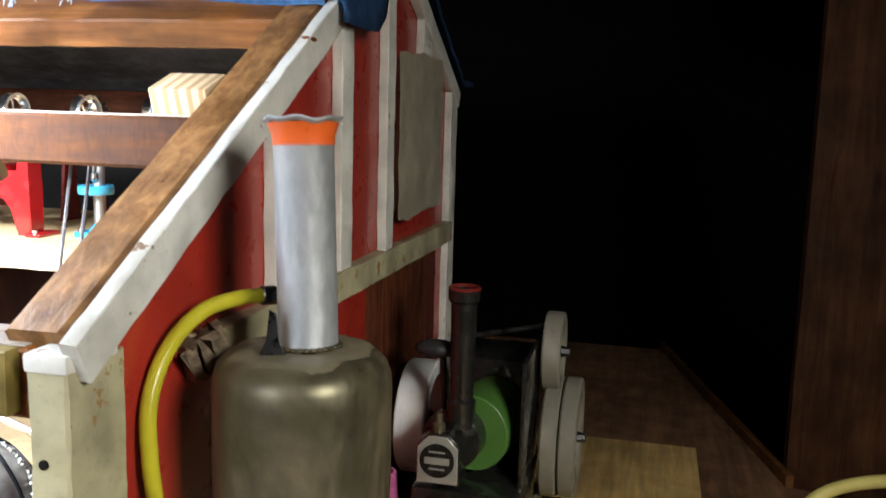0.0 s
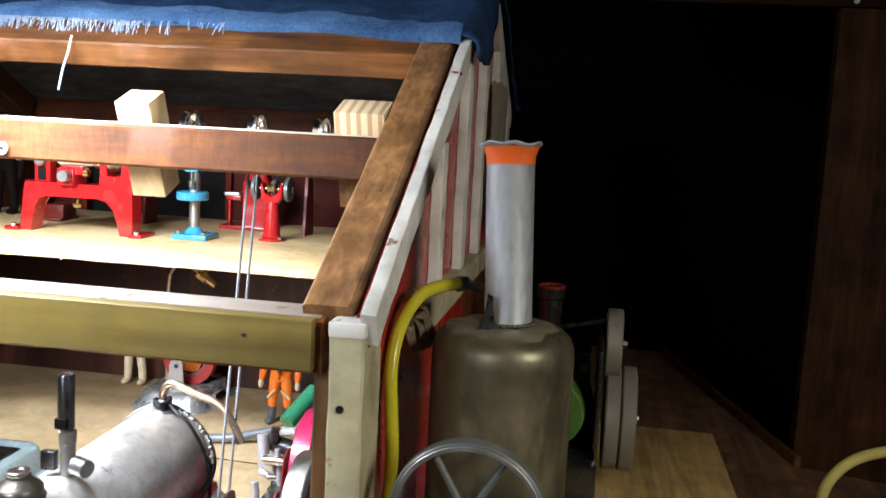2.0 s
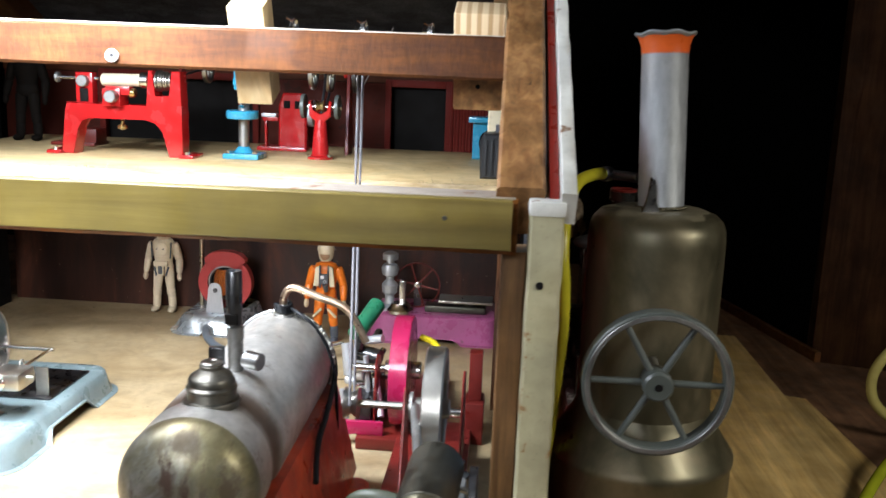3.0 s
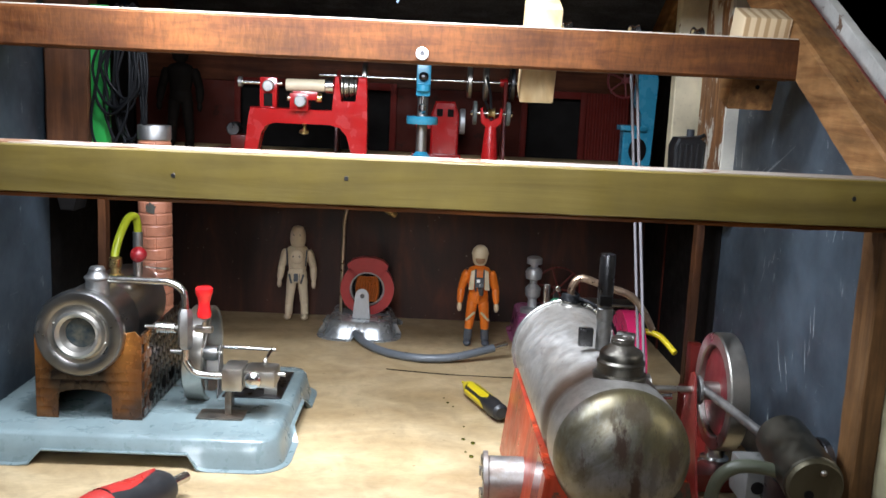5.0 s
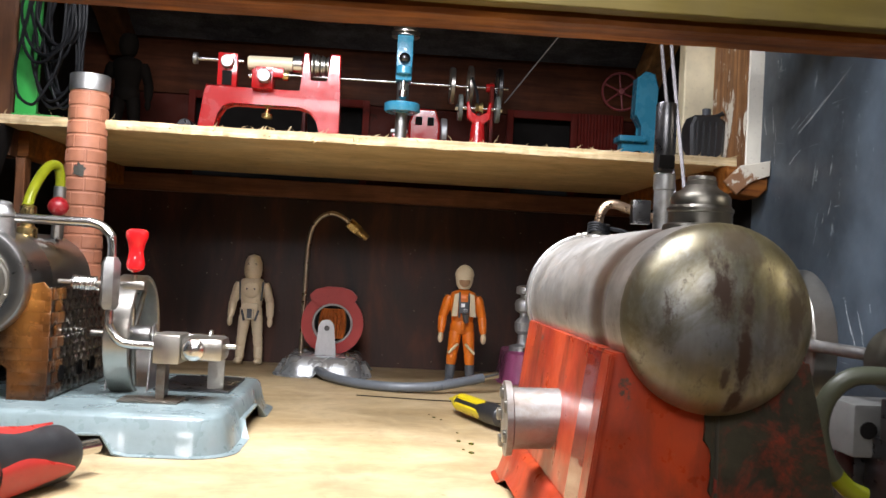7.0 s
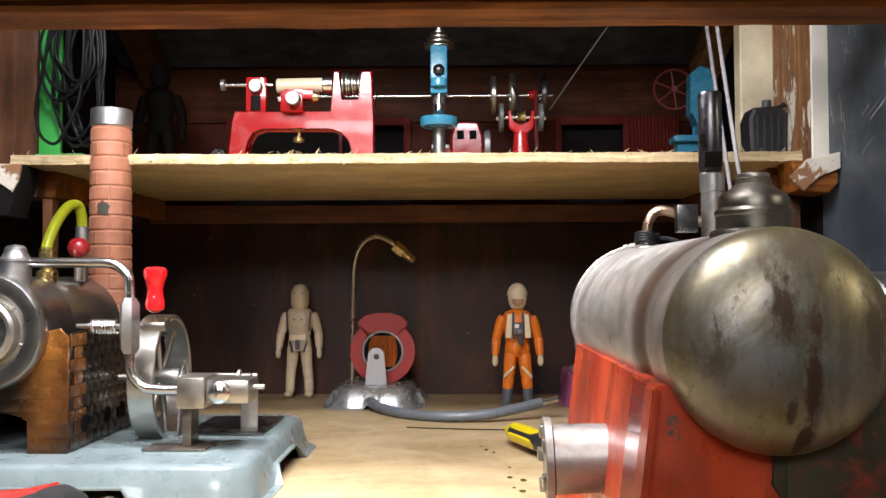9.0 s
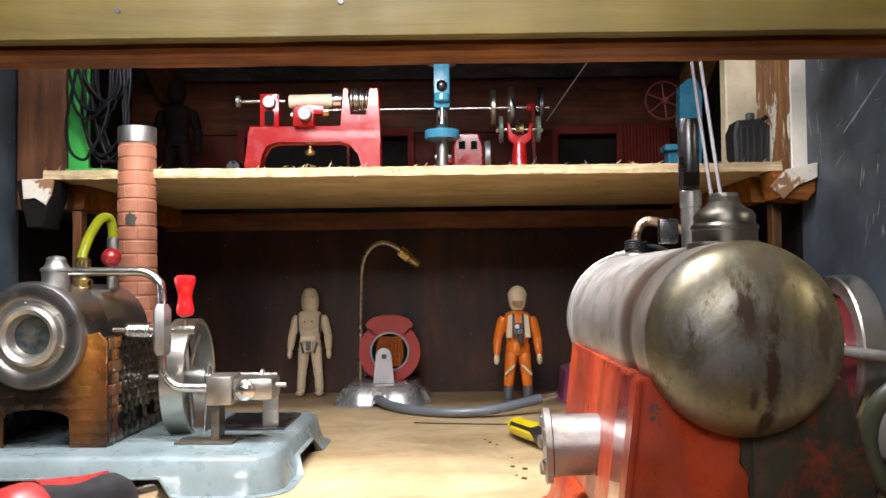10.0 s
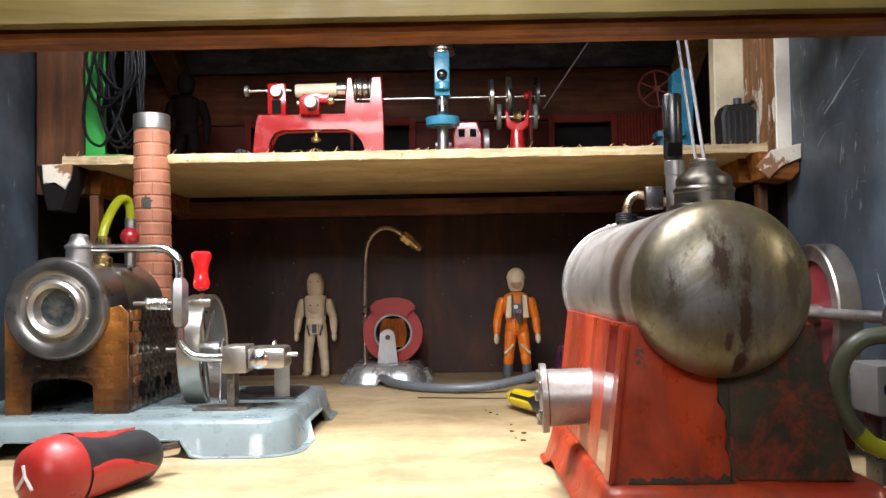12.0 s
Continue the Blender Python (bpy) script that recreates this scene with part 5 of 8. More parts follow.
part("seam", ring(BM(), bm_m, R + 0.0018, R - 0.001, length - 0.0042, length - 0.0012, 64, 0.0004), M_DULL, barrel, "crimped rear seam")
bm = BM()
rng = random.Random(31)
for i in range(90):
    a = rng.uniform(radians(75), radians(285))
    c = bm_m @ Vector(((R + 0.0016) * math.cos(a), (R + 0.0016) * math.sin(a), length - 0.0046 + rng.gauss(0, 0.0009)))
    ball(bm, c, rng.uniform(0.0005, 0.0011), 1.0, 1.3, 1.0, 6)
tagged(part("solder_crust", bm, paint("grey_solder_crust", (0.42, 0.41, 0.36), 0.7, (0.2, 0.17, 0.12), 0.55, 300), barrel, "pale crusty solder along the seam"), kind="stuff")
# filler valve
vx = -0.0968
filler = part("filler_valve", rev(BM(), [(0.0118, 0.1095), (0.0122, 0.1115), (0.0118, 0.1125), (0.0104, 0.1130), (0.0104, 0.1165), (0.0108, 0.1170), (0.0108, 0.1180), (0.0098, 0.1190), (0.0098, 0.1215), (0.0090, 0.1228), (0.0062, 0.1245), (0.0050, 0.1258), (0.0050, 0.1272), (0.0034, 0.1282), (0, 0.1284)], at(vx, -0.001, 0), 40), M_VALVE, big, "stepped brassy filler cap")
part("cap_nut", ring(BM(), at(vx, -0.001, 0.1274), 0.0046, 0.0022, 0, 0.0014, 18, 0.0003), M_STEEL, filler)
# whistle
wh = part("whistle", rev(BM(), [(0.0036, 0.1080), (0.0036, 0.1270), (0.0040, 0.1275), (0.0040, 0.1330), (0.0034, 0.1335)], at(-0.0978, 0.0366, 0), 20), M_DULL, big, "dark gunmetal whistle")
part("whistle_tube", rev(BM(), [(0.0034, 0.1340), (0.0038, 0.1350), (0.0038, 0.1590), (0.0034, 0.1598), (0.0028, 0.1598)], at(-0.0983, 0.0366, 0), 20), M_GUN, wh)
part("whistle_mouth", box(BM(), -0.1015, -0.0955, 0.0318, 0.0342, 0.1350, 0.1400, 0.0006), P_VOID, wh)
part("lever_knob", rod(BM(), (-0.0920, 0.0330, 0.1190), (-0.0840, 0.0300, 0.1185), 0.0042), M_DULL, wh)
part("lever_plate", box(BM(), -0.1100, -0.1030, 0.0340, 0.0380, 0.1140, 0.1230, 0.0006), M_GUN, wh)
# steam pipe bent over the drum and black wire
part("steam_pipe", tube(BM(), [(-0.0990, 0.1330, 0.1120), (-0.0985, 0.1330, 0.1230), (-0.0930, 0.1325, 0.1285), (-0.0780, 0.1315, 0.1240), (-0.0640, 0.1305, 0.1195), (-0.0560, 0.1290, 0.1110), (-0.0500, 0.1280, 0.1000)], 0.0022, 10), metal("copper_pipe", (0.50, 0.36, 0.25), 0.3, (0.2, 0.13, 0.08), 0.5, 70), big, "bent copper steam pipe")
part("pipe_fitting", rev(BM(), [(0.0060, 0.1115), (0.0056, 0.1130), (0.0036, 0.1140), (0.0036, 0.1170), (0.0024, 0.1185)], at(-0.0990, 0.1330, 0), 18), M_STEEL, big)
bm = BM()
for i in range(4):
    tube(bm, [(-0.0990 + 0.0048 * math.cos(a), 0.1330 + 0.0048 * math.sin(a), 0.1150 + 0.0011 * i + 0.0008 * math.sin(a * 2)) for a in (0, 1.05, 2.1, 3.14, 4.2, 5.2, 6.28)], 0.0008, 6, 4)
tube(bm, [(-0.0945, 0.1320, 0.1165), (-0.0880, 0.1260, 0.1150), (-0.0780, 0.1240, 0.1080), (-0.0690, 0.1250, 0.0900), (-0.0660, 0.1240, 0.0700), (-0.0640, 0.1180, 0.0500), (-0.0620, 0.1200, 0.0250), (-0.0600, 0.1300, 0.0080)], 0.0010, 6, 6)
part("wire", bm, P_CABLE, big, "black insulated wire tied round the pipe")
# red firebox: sloped sheet sides, a front plate folded round the corner, on a pressed base
bm = BM()
lo = [(-0.1356, -0.0220), (-0.0556, -0.0220), (-0.0556, 0.1400), (-0.1356, 0.1400)]
hi = [(-0.1292, -0.0215), (-0.0680, -0.0215), (-0.0680, 0.1400), (-0.1292, 0.1400)]


def loft(bm, rings):
    rows = [[bm.verts.new(p) for p in r] for r in rings]
    n = len(rows[0])
    for a, b in zip(rows, rows[1:]):
        for i in range(n):
            bm.faces.new((a[i], a[(i + 1) % n], b[(i + 1) % n], b[i]))
    bm.faces.new(rows[0][::-1])
    bm.faces.new(rows[-1])
    return bm


def soft_quad(q, z, c=0.006):
    out = []
    for i in range(4):
        p, a, b = Vector(q[i]), Vector(q[i - 1]), Vector(q[(i + 1) % 4])
        u, v = p + (a - p).normalized() * c, p + (b - p).normalized() * c
        for t in (0, 0.33, 0.67, 1.0):
            w = u.lerp(p, t).lerp(p.lerp(v, t), t)
            out.append((w.x, w.y, z))
    return out


STEPS = (0, 0.15, 0.4, 0.75, 1.0)
sides = [[(a[0] + (b[0] - a[0]) * t, a[1] + (b[1] - a[1]) * t) for a, b in zip(lo, hi)] for t in STEPS]
loft(bm, [soft_quad(q, 0.0186 + 0.0524 * t, 0.0030) for q, t in zip(sides, STEPS)])
fire = part("firebox", bm, P_FIREBOX, big, "chipped orange-red sheet firebox")


def edge_x(z):
    """Left and right edge of the front plate at a height."""
    t = (z - 0.0186) / 0.0524
    return -0.1356 + 0.0064 * t, -0.0556 - 0.0124 * t


rng = random.Random(21)
worn = [(edge_x(z)[1] + 0.0002, z) for z in (0.0188, 0.035, 0.050, 0.0705)] + [(-0.0720, 0.0705), (-0.0880, 0.0610), (-0.0990, 0.0580)]
worn += [(-0.1010 + 0.0066 * i / 14 + rng.uniform(-0.0016, 0.0016), 0.0560 - 0.0026 * i) for i in range(15)]
part("flaked_panel", prism(BM(), worn, at(0, -0.0221, 0) @ XZ, -0.0007, 0.0006, 0.0003), P_FIREWORN, fire, "front sheet with red paint flaked to dark metal")
scuffs = [(-0.0965, 0.0188)] + [(-0.0965 - 0.0006 * i, 0.0206 + 0.0022 * noise.noise(Vector((i * 0.21, 1, 0))) + 0.0012 * noise.noise(Vector((i * 0.9, 4, 0)))) for i in range(56)] + [(-0.1300, 0.0188)]
part("scuffed_edge", prism(BM(), scuffs, at(0, -0.0222, 0) @ XZ, -0.0008, 0.0006, 0), P_SCUFF, fire, "bottom edge scuffed to dark metal")
for nm, y0, y1, off, mt, text in (("front_fold", -0.0228, -0.0125, 0.0011, P_FIREBOX, "front plate folded round the corner"), ("side_strip", -0.0122, 0.0085, 0.0004, paint("glossy_dark_red", (0.30, 0.022, 0.012), 0.14, (0.05, 0.02, 0.012), 0.64, 60, 0.5, 0.6), "glossy darker red strip")):
    bm = BM()
    rows = []
    for i in range(7):
        z = 0.0188 + (0.0706 - 0.0188) * i / 6
        x = edge_x(z)[0]
        rows.append([(x - off, y0, z), (x - off, y1, z), (x + 0.0008, y1, z), (x + 0.0008, y0, z)])
    loft(bm, [[Vector(q) for q in r] for r in rows])
    bmesh.ops.bevel(bm, geom=bm.edges[:], offset=0.0005, segments=2, affect="EDGES", clamp_overlap=True)
    part(nm, bm, mt, fire, text)
part("front_crease", prism(BM(), [(-0.0962, 0.0188), (-0.0950, 0.0188), (-0.0956, 0.0550), (-0.0966, 0.0550)], at(0, -0.0230, 0) @ XZ, -0.0004, 0.0006, 0.0002), P_SCUFF, fire, "dark crease down the front")
plate = part("base_plate", tin_base(-0.1390, -0.0460, -0.0290, 0.1280, 0.0186, 0.0050, 0.0040, 0.006, 0.018, 0.0022), P_FIREBOX, big, "red pressed base with a flared worn skirt")
part("skirt_tear", prism(BM(), [(0.052, 0.0050), (0.058, 0.0120), (0.070, 0.0175), (0.088, 0.0170), (0.096, 0.0110), (0.092, 0.0052)], at(-0.1399, 0, 0) @ Matrix.Rotation(radians(14), 4, "Y") @ YZ, -0.0012, 0.0004, 0.0003), P_FIREWORN, plate, "flaked darker patch on the skirt")
part("rear_cable", tube(BM(), [(-0.0960, 0.1350, 0.1150), (-0.0850, 0.1385, 0.1080), (-0.0740, 0.1395, 0.0950), (-0.0685, 0.1330, 0.0800), (-0.0660, 0.1000, 0.0700), (-0.0640, 0.0650, 0.0650), (-0.0600, 0.0400, 0.0560)], 0.0016, 8), P_CABLE, big, "black cable along the drum")
part("top_cable", tube(BM(), [(-0.1000, 0.1370, 0.1165), (-0.1040, 0.1430, 0.1120), (-0.1045, 0.1460, 0.1020), (-0.1000, 0.1475, 0.0900)], 0.0013, 8), P_CABLE, big, "black cable hanging behind the drum")
M_BURNER = metal("scuffed_silver", (0.36, 0.345, 0.325), 0.40, (0.20, 0.13, 0.09), 0.75, 85, at=0.47, bump=0.35, sheen=0.85)
burner = part("burner", rod(BM(), (-0.1290, 0.0460, 0.0395), (-0.1494, 0.0470, 0.0386), 0.0112, 0.0116, 32, 0.05), M_BURNER, big, "scuffed bright spirit burner tube")
part("burner_cap", rod(BM(), (-0.1494, 0.0470, 0.0386), (-0.1520, 0.0471, 0.0385), 0.0140, 0.0142, 32, 0.06), M_BURNER, burner, "flanged end cap")
for a in range(0, 360, 72):
    c = Vector((-0.1523, 0.0471 + 0.0095 * math.cos(radians(a)), 0.0385 + 0.0095 * math.sin(radians(a))))
    part("lug", box(BM(), c.x - 0.0012, c.x + 0.0012, c.y - 0.0022, c.y + 0.0022, c.z - 0.0022, c.z + 0.0022, 0.0006), M_STEEL, burner)
# flywheel beside it, crank rod and the dark oscillating cylinder
m = at(-0.0090, 0.118, 0.0672, X_AXIS)
fly = part("flywheel", ring(BM(), m, 0.0345, 0.0265, -0.0055, 0.0055, 56, 0.0008), M_STEEL, big, "grey steel flywheel rim")
part("web", ring(BM(), m, 0.0264, 0.0050, -0.0020, 0.0020, 40, 0.0005), P_WEB, fly, "red painted web")
part("hub", rod(BM(), (-0.0205, 0.118, 0.0672), (-0.0005, 0.118, 0.0672), 0.0055), M_STEEL, fly)
part("axle", rod(BM(), (-0.0620, 0.118, 0.0672), (-0.0020, 0.118, 0.0672), 0.0022), M_STEEL, big)
part("bearing_stand", prism(BM(), [(0.086, 0.0030), (0.096, 0.0200), (0.1070, 0.0560), (0.1140, 0.0765), (0.1180, 0.0785), (0.1220, 0.0765), (0.1300, 0.0560), (0.1400, 0.0200), (0.1500, 0.0030)], YZ, -0.0265, -0.0252, 0.0003), P_REDDARK, big, "dark red sheet bearing stand")
bed = part("engine_bed", box(BM(), -0.0400, 0.0090, 0.1250, 0.236, 0.0004, 0.0115, 0.0012), P_REDDARK, big, "dark red sheet engine bed")
part("crank_disc", rod(BM(), (-0.0232, 0.118, 0.0672), (-0.0212, 0.118, 0.0672), 0.0085), M_DULL, big)
part("crank_rod", rod(BM(), (-0.0200, 0.1150, 0.0690), (-0.0110, 0.0425, 0.0690), 0.0026), M_DULL, big, "dark crank rod")
cyl2 = part("dark_cylinder", rod(BM(), (-0.0020, 0.0420, 0.0680), (-0.0045, -0.0040, 0.0640), 0.0132, 0.0136, 36, 0.05), M_OLIVEDARK, big, "oily dark olive cylinder")
part("cylinder_cap", rod(BM(), (-0.0045, -0.0040, 0.0640), (-0.0048, -0.0075, 0.0638), 0.0128, 0.0122, 36, 0.08), M_OLIVE, cyl2)
part("port", rod(BM(), (-0.0077, -0.0078, 0.0600), (-0.0077, -0.0070, 0.0600), 0.0022, None, 16), P_VOID, cyl2)
part("cap_screw", ball(BM(), (-0.0025, -0.0080, 0.0710), 0.0016, seg=10), M_STEEL, cyl2)
mount = part("mount_block", box(BM(), -0.0170, 0.0120, 0.0440, 0.0700, 0.0290, 0.0500, 0.0022), P_BLOCK, big, "grey cast mounting block")
part("block_screw", rod(BM(), (-0.0110, 0.0434, 0.0400), (-0.0110, 0.0444, 0.0400), 0.0034, None, 16), P_VOID, mount)
part("block_leg", box(BM(), -0.0130, 0.0090, 0.0500, 0.0660, 0.0004, 0.0289, 0.0010), M_GUN, mount)
part("cylinder_mount", box(BM(), -0.0120, 0.0040, 0.0050, 0.0350, 0.0380, 0.0540, 0.0015), M_GUN, big, "black mounting block")
part("mount_leg", box(BM(), -0.0090, 0.0000, 0.0100, 0.0500, 0.0004, 0.0380, 0.0012), M_GUN, big)
part("mount_disc", rod(BM(), (0.0140, 0.0350, 0.0560), (0.0180, 0.0350, 0.0560), 0.0150, None, 28), M_GUN, big)
part("disc_pin", rod(BM(), (0.0050, 0.0350, 0.0620), (0.0140, 0.0350, 0.0590), 0.0016), M_STEEL, big)
hose = part("drain_hose", tube(BM(), [(-0.0100, 0.0120, 0.0610), (-0.0220, 0.0130, 0.0640), (-0.0340, 0.0150, 0.0630), (-0.0410, 0.0170, 0.0560), (-0.0430, 0.0190, 0.0450), (-0.0400, 0.0200, 0.0340), (-0.0350, 0.0210, 0.0270)], 0.0033, 14), P_HOSEOLIVE, big, "dark olive rubber hose")
part("hose_tip", tube(BM(), [(-0.0352, 0.0210, 0.0272), (-0.0300, 0.0215, 0.0225), (-0.0240, 0.0220, 0.0200)], 0.0034, 14), H_LIME, hose, "lime green tube end")

# ---- pink and magenta engine behind it ----
pink = thing("magenta_engine", (-0.045, 0.32, 0.0), "magenta toy engine with governor on a pink tin base", "steam engine")
part("base", tin_base(-0.094, 0.024, 0.452, 0.516, 0.0265, 0.003, 0.004, 0.012, 0.02), P_PURPLE, pink, "pink-purple pressed tin base")
mag = part("drive_wheel", rod(BM(), (-0.0455, 0.232, 0.0490), (-0.0335, 0.232, 0.0490), 0.0375, None, 48, 0.02), P_MAGENTA, pink, "broad magenta wheel")
part("wheel_hub", rod(BM(), (-0.0520, 0.232, 0.0490), (-0.0270, 0.232, 0.0490), 0.0060), M_CHROME, mag)
part("wheel_bed", box(BM(), -0.0680, -0.0130, 0.205, 0.345, 0.0004, 0.0085, 0.0012), P_REDDARK, pink, "red bed plate")
part("cross_rod", rod(BM(), (-0.0440, 0.196, 0.0370), (-0.0150, 0.196, 0.0370), 0.0022), M_CHROME, pink)
for x, y, r, h in ((-0.0640, 0.216, 0.0050, 0.012), (-0.0120, 0.150, 0.0050, 0.012)):
    part("chrome_foot", rev(BM(), [(r * 1.3, 0.0004), (r * 1.3, 0.002), (r, 0.003), (r, h), (r * 0.6, h + 0.001)], at(x, y, 0), 20), M_CHROME, pink)
part("green_cylinder", rod(BM(), (-0.0870, 0.3150, 0.0460), (-0.0740, 0.3450, 0.0640), 0.0068, None, 24, 0.06), P_DKGREEN, pink, "green cylinder tube")
part("yellow_link", tube(BM(), [(-0.0280, 0.235, 0.0720), (-0.0180, 0.228, 0.0700), (-0.0100, 0.215, 0.0620)], 0.0022, 10), P_YELLOW, pink)
bm = BM()
for a, b, r in (((-0.0800, 0.270, 0.0500), (-0.0680, 0.245, 0.0300), 0.0030), ((-0.0720, 0.300, 0.0360), (-0.0700, 0.235, 0.0200), 0.0026), ((-0.0660, 0.255, 0.0560), (-0.0560, 0.240, 0.0200), 0.0024), ((-0.0750, 0.232, 0.0490), (-0.0480, 0.232, 0.0490), 0.0030)):
    rod(bm, a, b, r)
part("linkage", bm, M_CHROME, pink, "bright connecting rods and cranks")
part("linkage_plate", prism(BM(), [(0.215, 0.0085), (0.222, 0.0550), (0.232, 0.0590), (0.242, 0.0550), (0.250, 0.0085)], YZ, -0.0580, -0.0565, 0.0004), P_REDDARK, pink)
part("crank_plate", box(BM(), -0.0700, -0.0590, 0.215, 0.290, 0.0086, 0.0300, 0.0015), M_GUN, pink)
gov = part("governor", rev(BM(), [(0.0114, 0.0262), (0.0114, 0.0300), (0.0048, 0.0320), (0.0043, 0.0400), (0.0072, 0.0430), (0.0077, 0.0500), (0.0055, 0.0530), (0.0036, 0.0545), (0.0036, 0.0580), (0.0074, 0.0600), (0.0084, 0.0660), (0.0067, 0.0695), (0.0036, 0.0710), (0.0036, 0.0735), (0.0074, 0.0745), (0.0074, 0.0800), (0.0048, 0.0815), (0.0000, 0.0820)], at(-0.0800, 0.470, 0), 24), M_TUBE, pink, "turned bright governor column")
part("governor_arm", box(BM(), -0.0700, -0.0640, 0.462, 0.472, 0.0262, 0.0560, 0.0012), M_CHROME, gov)
part("governor_foot", rev(BM(), [(0.0130, 0.0262), (0.0130, 0.0290), (0.0100, 0.0310), (0.0080, 0.0350)], at(-0.0690, 0.462, 0), 20), M_CHROME, gov)
spoked_wheel("hand_wheel", (-0.0545, 0.478, 0.0490), Y_AXIS, 0.0220, 0.0022, 0.0014, 6, 0.0030, 0.0009, pink, P_REDDARK, M_CHROME, 0.2, label="thin red-spoked hand wheel")
part("stand", box(BM(), -0.0580, -0.0510, 0.4800, 0.4840, 0.0262, 0.0500, 0.0008), M_GUN, pink)
part("steam_chest", box(BM(), -0.0330, 0.0180, 0.4600, 0.4860, 0.0370, 0.0395, 0.0008), M_STEEL, pink, "flat steel table")
part("chest_leg", box(BM(), -0.0460, 0.0120, 0.4640, 0.4820, 0.0262, 0.0330, 0.0020), M_OLIVEDARK, pink, "dark green block")
part("chest_leg", rod(BM(), (-0.0050, 0.472, 0.0330), (-0.0050, 0.472, 0.0370), 0.0060), M_OLIVEDARK, pink)
# crank gear of bright rods, collars and dark plates beside the wheel
for a, b, r, mt in (((-0.0820, 0.250, 0.0600), (-0.0790, 0.245, 0.0380), 0.0042, M_TUBE), ((-0.0815, 0.246, 0.0350), (-0.0640, 0.240, 0.0330), 0.0034, M_TUBE), ((-0.0700, 0.252, 0.0620), (-0.0560, 0.246, 0.0660), 0.0030, M_TUBE),
                    ((-0.0760, 0.256, 0.0520), (-0.0580, 0.250, 0.0500), 0.0062, P_COAL), ((-0.0740, 0.240, 0.0440), (-0.0660, 0.238, 0.0440), 0.0070, M_TUBE), ((-0.0830, 0.238, 0.0300), (-0.0800, 0.236, 0.0090), 0.0028, M_TUBE),
                    ((-0.0720, 0.244, 0.0280), (-0.0600, 0.244, 0.0280), 0.0055, M_GUN), ((-0.0770, 0.250, 0.0180), (-0.0580, 0.248, 0.0180), 0.0045, P_COAL), ((-0.0665, 0.236, 0.0560), (-0.0640, 0.236, 0.0300), 0.0020, M_TUBE), ((-0.0590, 0.236, 0.0400), (-0.0530, 0.220, 0.0180), 0.0026, M_TUBE)):
    part("link", rod(BM(), a, b, r), mt, pink)
rng = random.Random(5)
for i in range(9):
    a = Vector((rng.uniform(-0.0850, -0.0570), rng.uniform(0.238, 0.300), rng.uniform(0.014, 0.062)))
    way = Vector(rng.choice(((1, 0.1, 0), (0.1, 0.2, 1), (0.1, 1, 0.15)))).normalized()
    part("link", rod(BM(), a, a + way * rng.uniform(0.008, 0.020), rng.uniform(0.0018, 0.0042)), M_CHROME if i % 3 else P_COAL, pink)
part("red_guard", box(BM(), 0.0060, 0.0150, 0.2300, 0.2420, 0.0300, 0.0640, 0.0012), P_REDDARK, pink, "dark red upright guard")
part("guard_foot", box(BM(), 0.0040, 0.0170, 0.2240, 0.2480, 0.0004, 0.0300, 0.0010), P_REDDARK, pink)
part("magenta_bed", box(BM(), -0.0880, -0.0500, 0.2100, 0.2140, 0.0086, 0.0180, 0.0008), P_MAGENTA, pink, "magenta bed rail")
part("bearing_plate", prism(BM(), [(0.150, 0.0115), (0.165, 0.0660), (0.176, 0.0700), (0.186, 0.0660), (0.200, 0.0115)], YZ, 0.0040, 0.0056, 0.0004), P_REDDARK, pink, "red upright bearing plate")
part("collar", rod(BM(), (-0.0120, 0.176, 0.0420), (0.0038, 0.176, 0.0420), 0.0030), M_CHROME, pink)
part("oil_cup", rev(BM(), [(0.0090, 0.0116), (0.0090, 0.0135), (0.0062, 0.0145), (0.0062, 0.0215), (0.0030, 0.0225), (0.0030, 0.0260)], at(0.0020, 0.150, 0), 20), M_CHROME, pink)
part("rope_pulley", rev(BM(), [(0.0030, -0.004), (0.0090, -0.004), (0.0060, 0), (0.0090, 0.004), (0.0030, 0.004)], at(-0.0560, 0.118, 0.0672, X_AXIS), 28), M_STEEL, big, "grooved rope pulley on the axle")

# ---- small dynamo stand with the bent pipe ----
dyn = thing("dynamo_stand", (-0.2465, 0.48, 0.0), "silver-grey tin dynamo stand with red ring and bent brass pipe", "dynamo")
part("base", tin_base(-0.2755, -0.2175, 0.443, 0.522, 0.0160, 0.0060, 0.0088, 0.012, 0.009, 0.0055), P_BASEGREY, dyn, "shiny silver-grey pressed base")
tab = [(-0.0090, 0.0), (0.0090, 0.0), (0.0066, 0.0200)] + [(0.0066 * math.cos(radians(a)), 0.0230 + 0.0066 * math.sin(radians(a))) for a in range(0, 181, 20)] + [(-0.0066, 0.0200)]
brk = part("bearing_plate", prism(BM(), tab, at(-0.2450, 0.4560, 0.0162) @ XZ, 0, 0.0014, 0.0003), M_TUBE, dyn, "rounded bright bearing plate")
part("bearing_hole", rod(BM(), (-0.2446, 0.4553, 0.0385), (-0.2446, 0.4562, 0.0385), 0.0022, None, 16), M_GUN, brk)
ctr = (-0.2415, 0.480, 0.0410)
outline = [(0.0262 * math.cos(radians(a)), 0.0262 * math.sin(radians(a))) for a in range(130, 411, 10)]
outline += [(0.0190, 0.0200), (0.0200, 0.0235), (0.0150, 0.0285), (0.0060, 0.0310), (-0.0060, 0.0310), (-0.0150, 0.0285), (-0.0200, 0.0235), (-0.0190, 0.0200)]
bm = BM()
n = len(outline)
rows = []
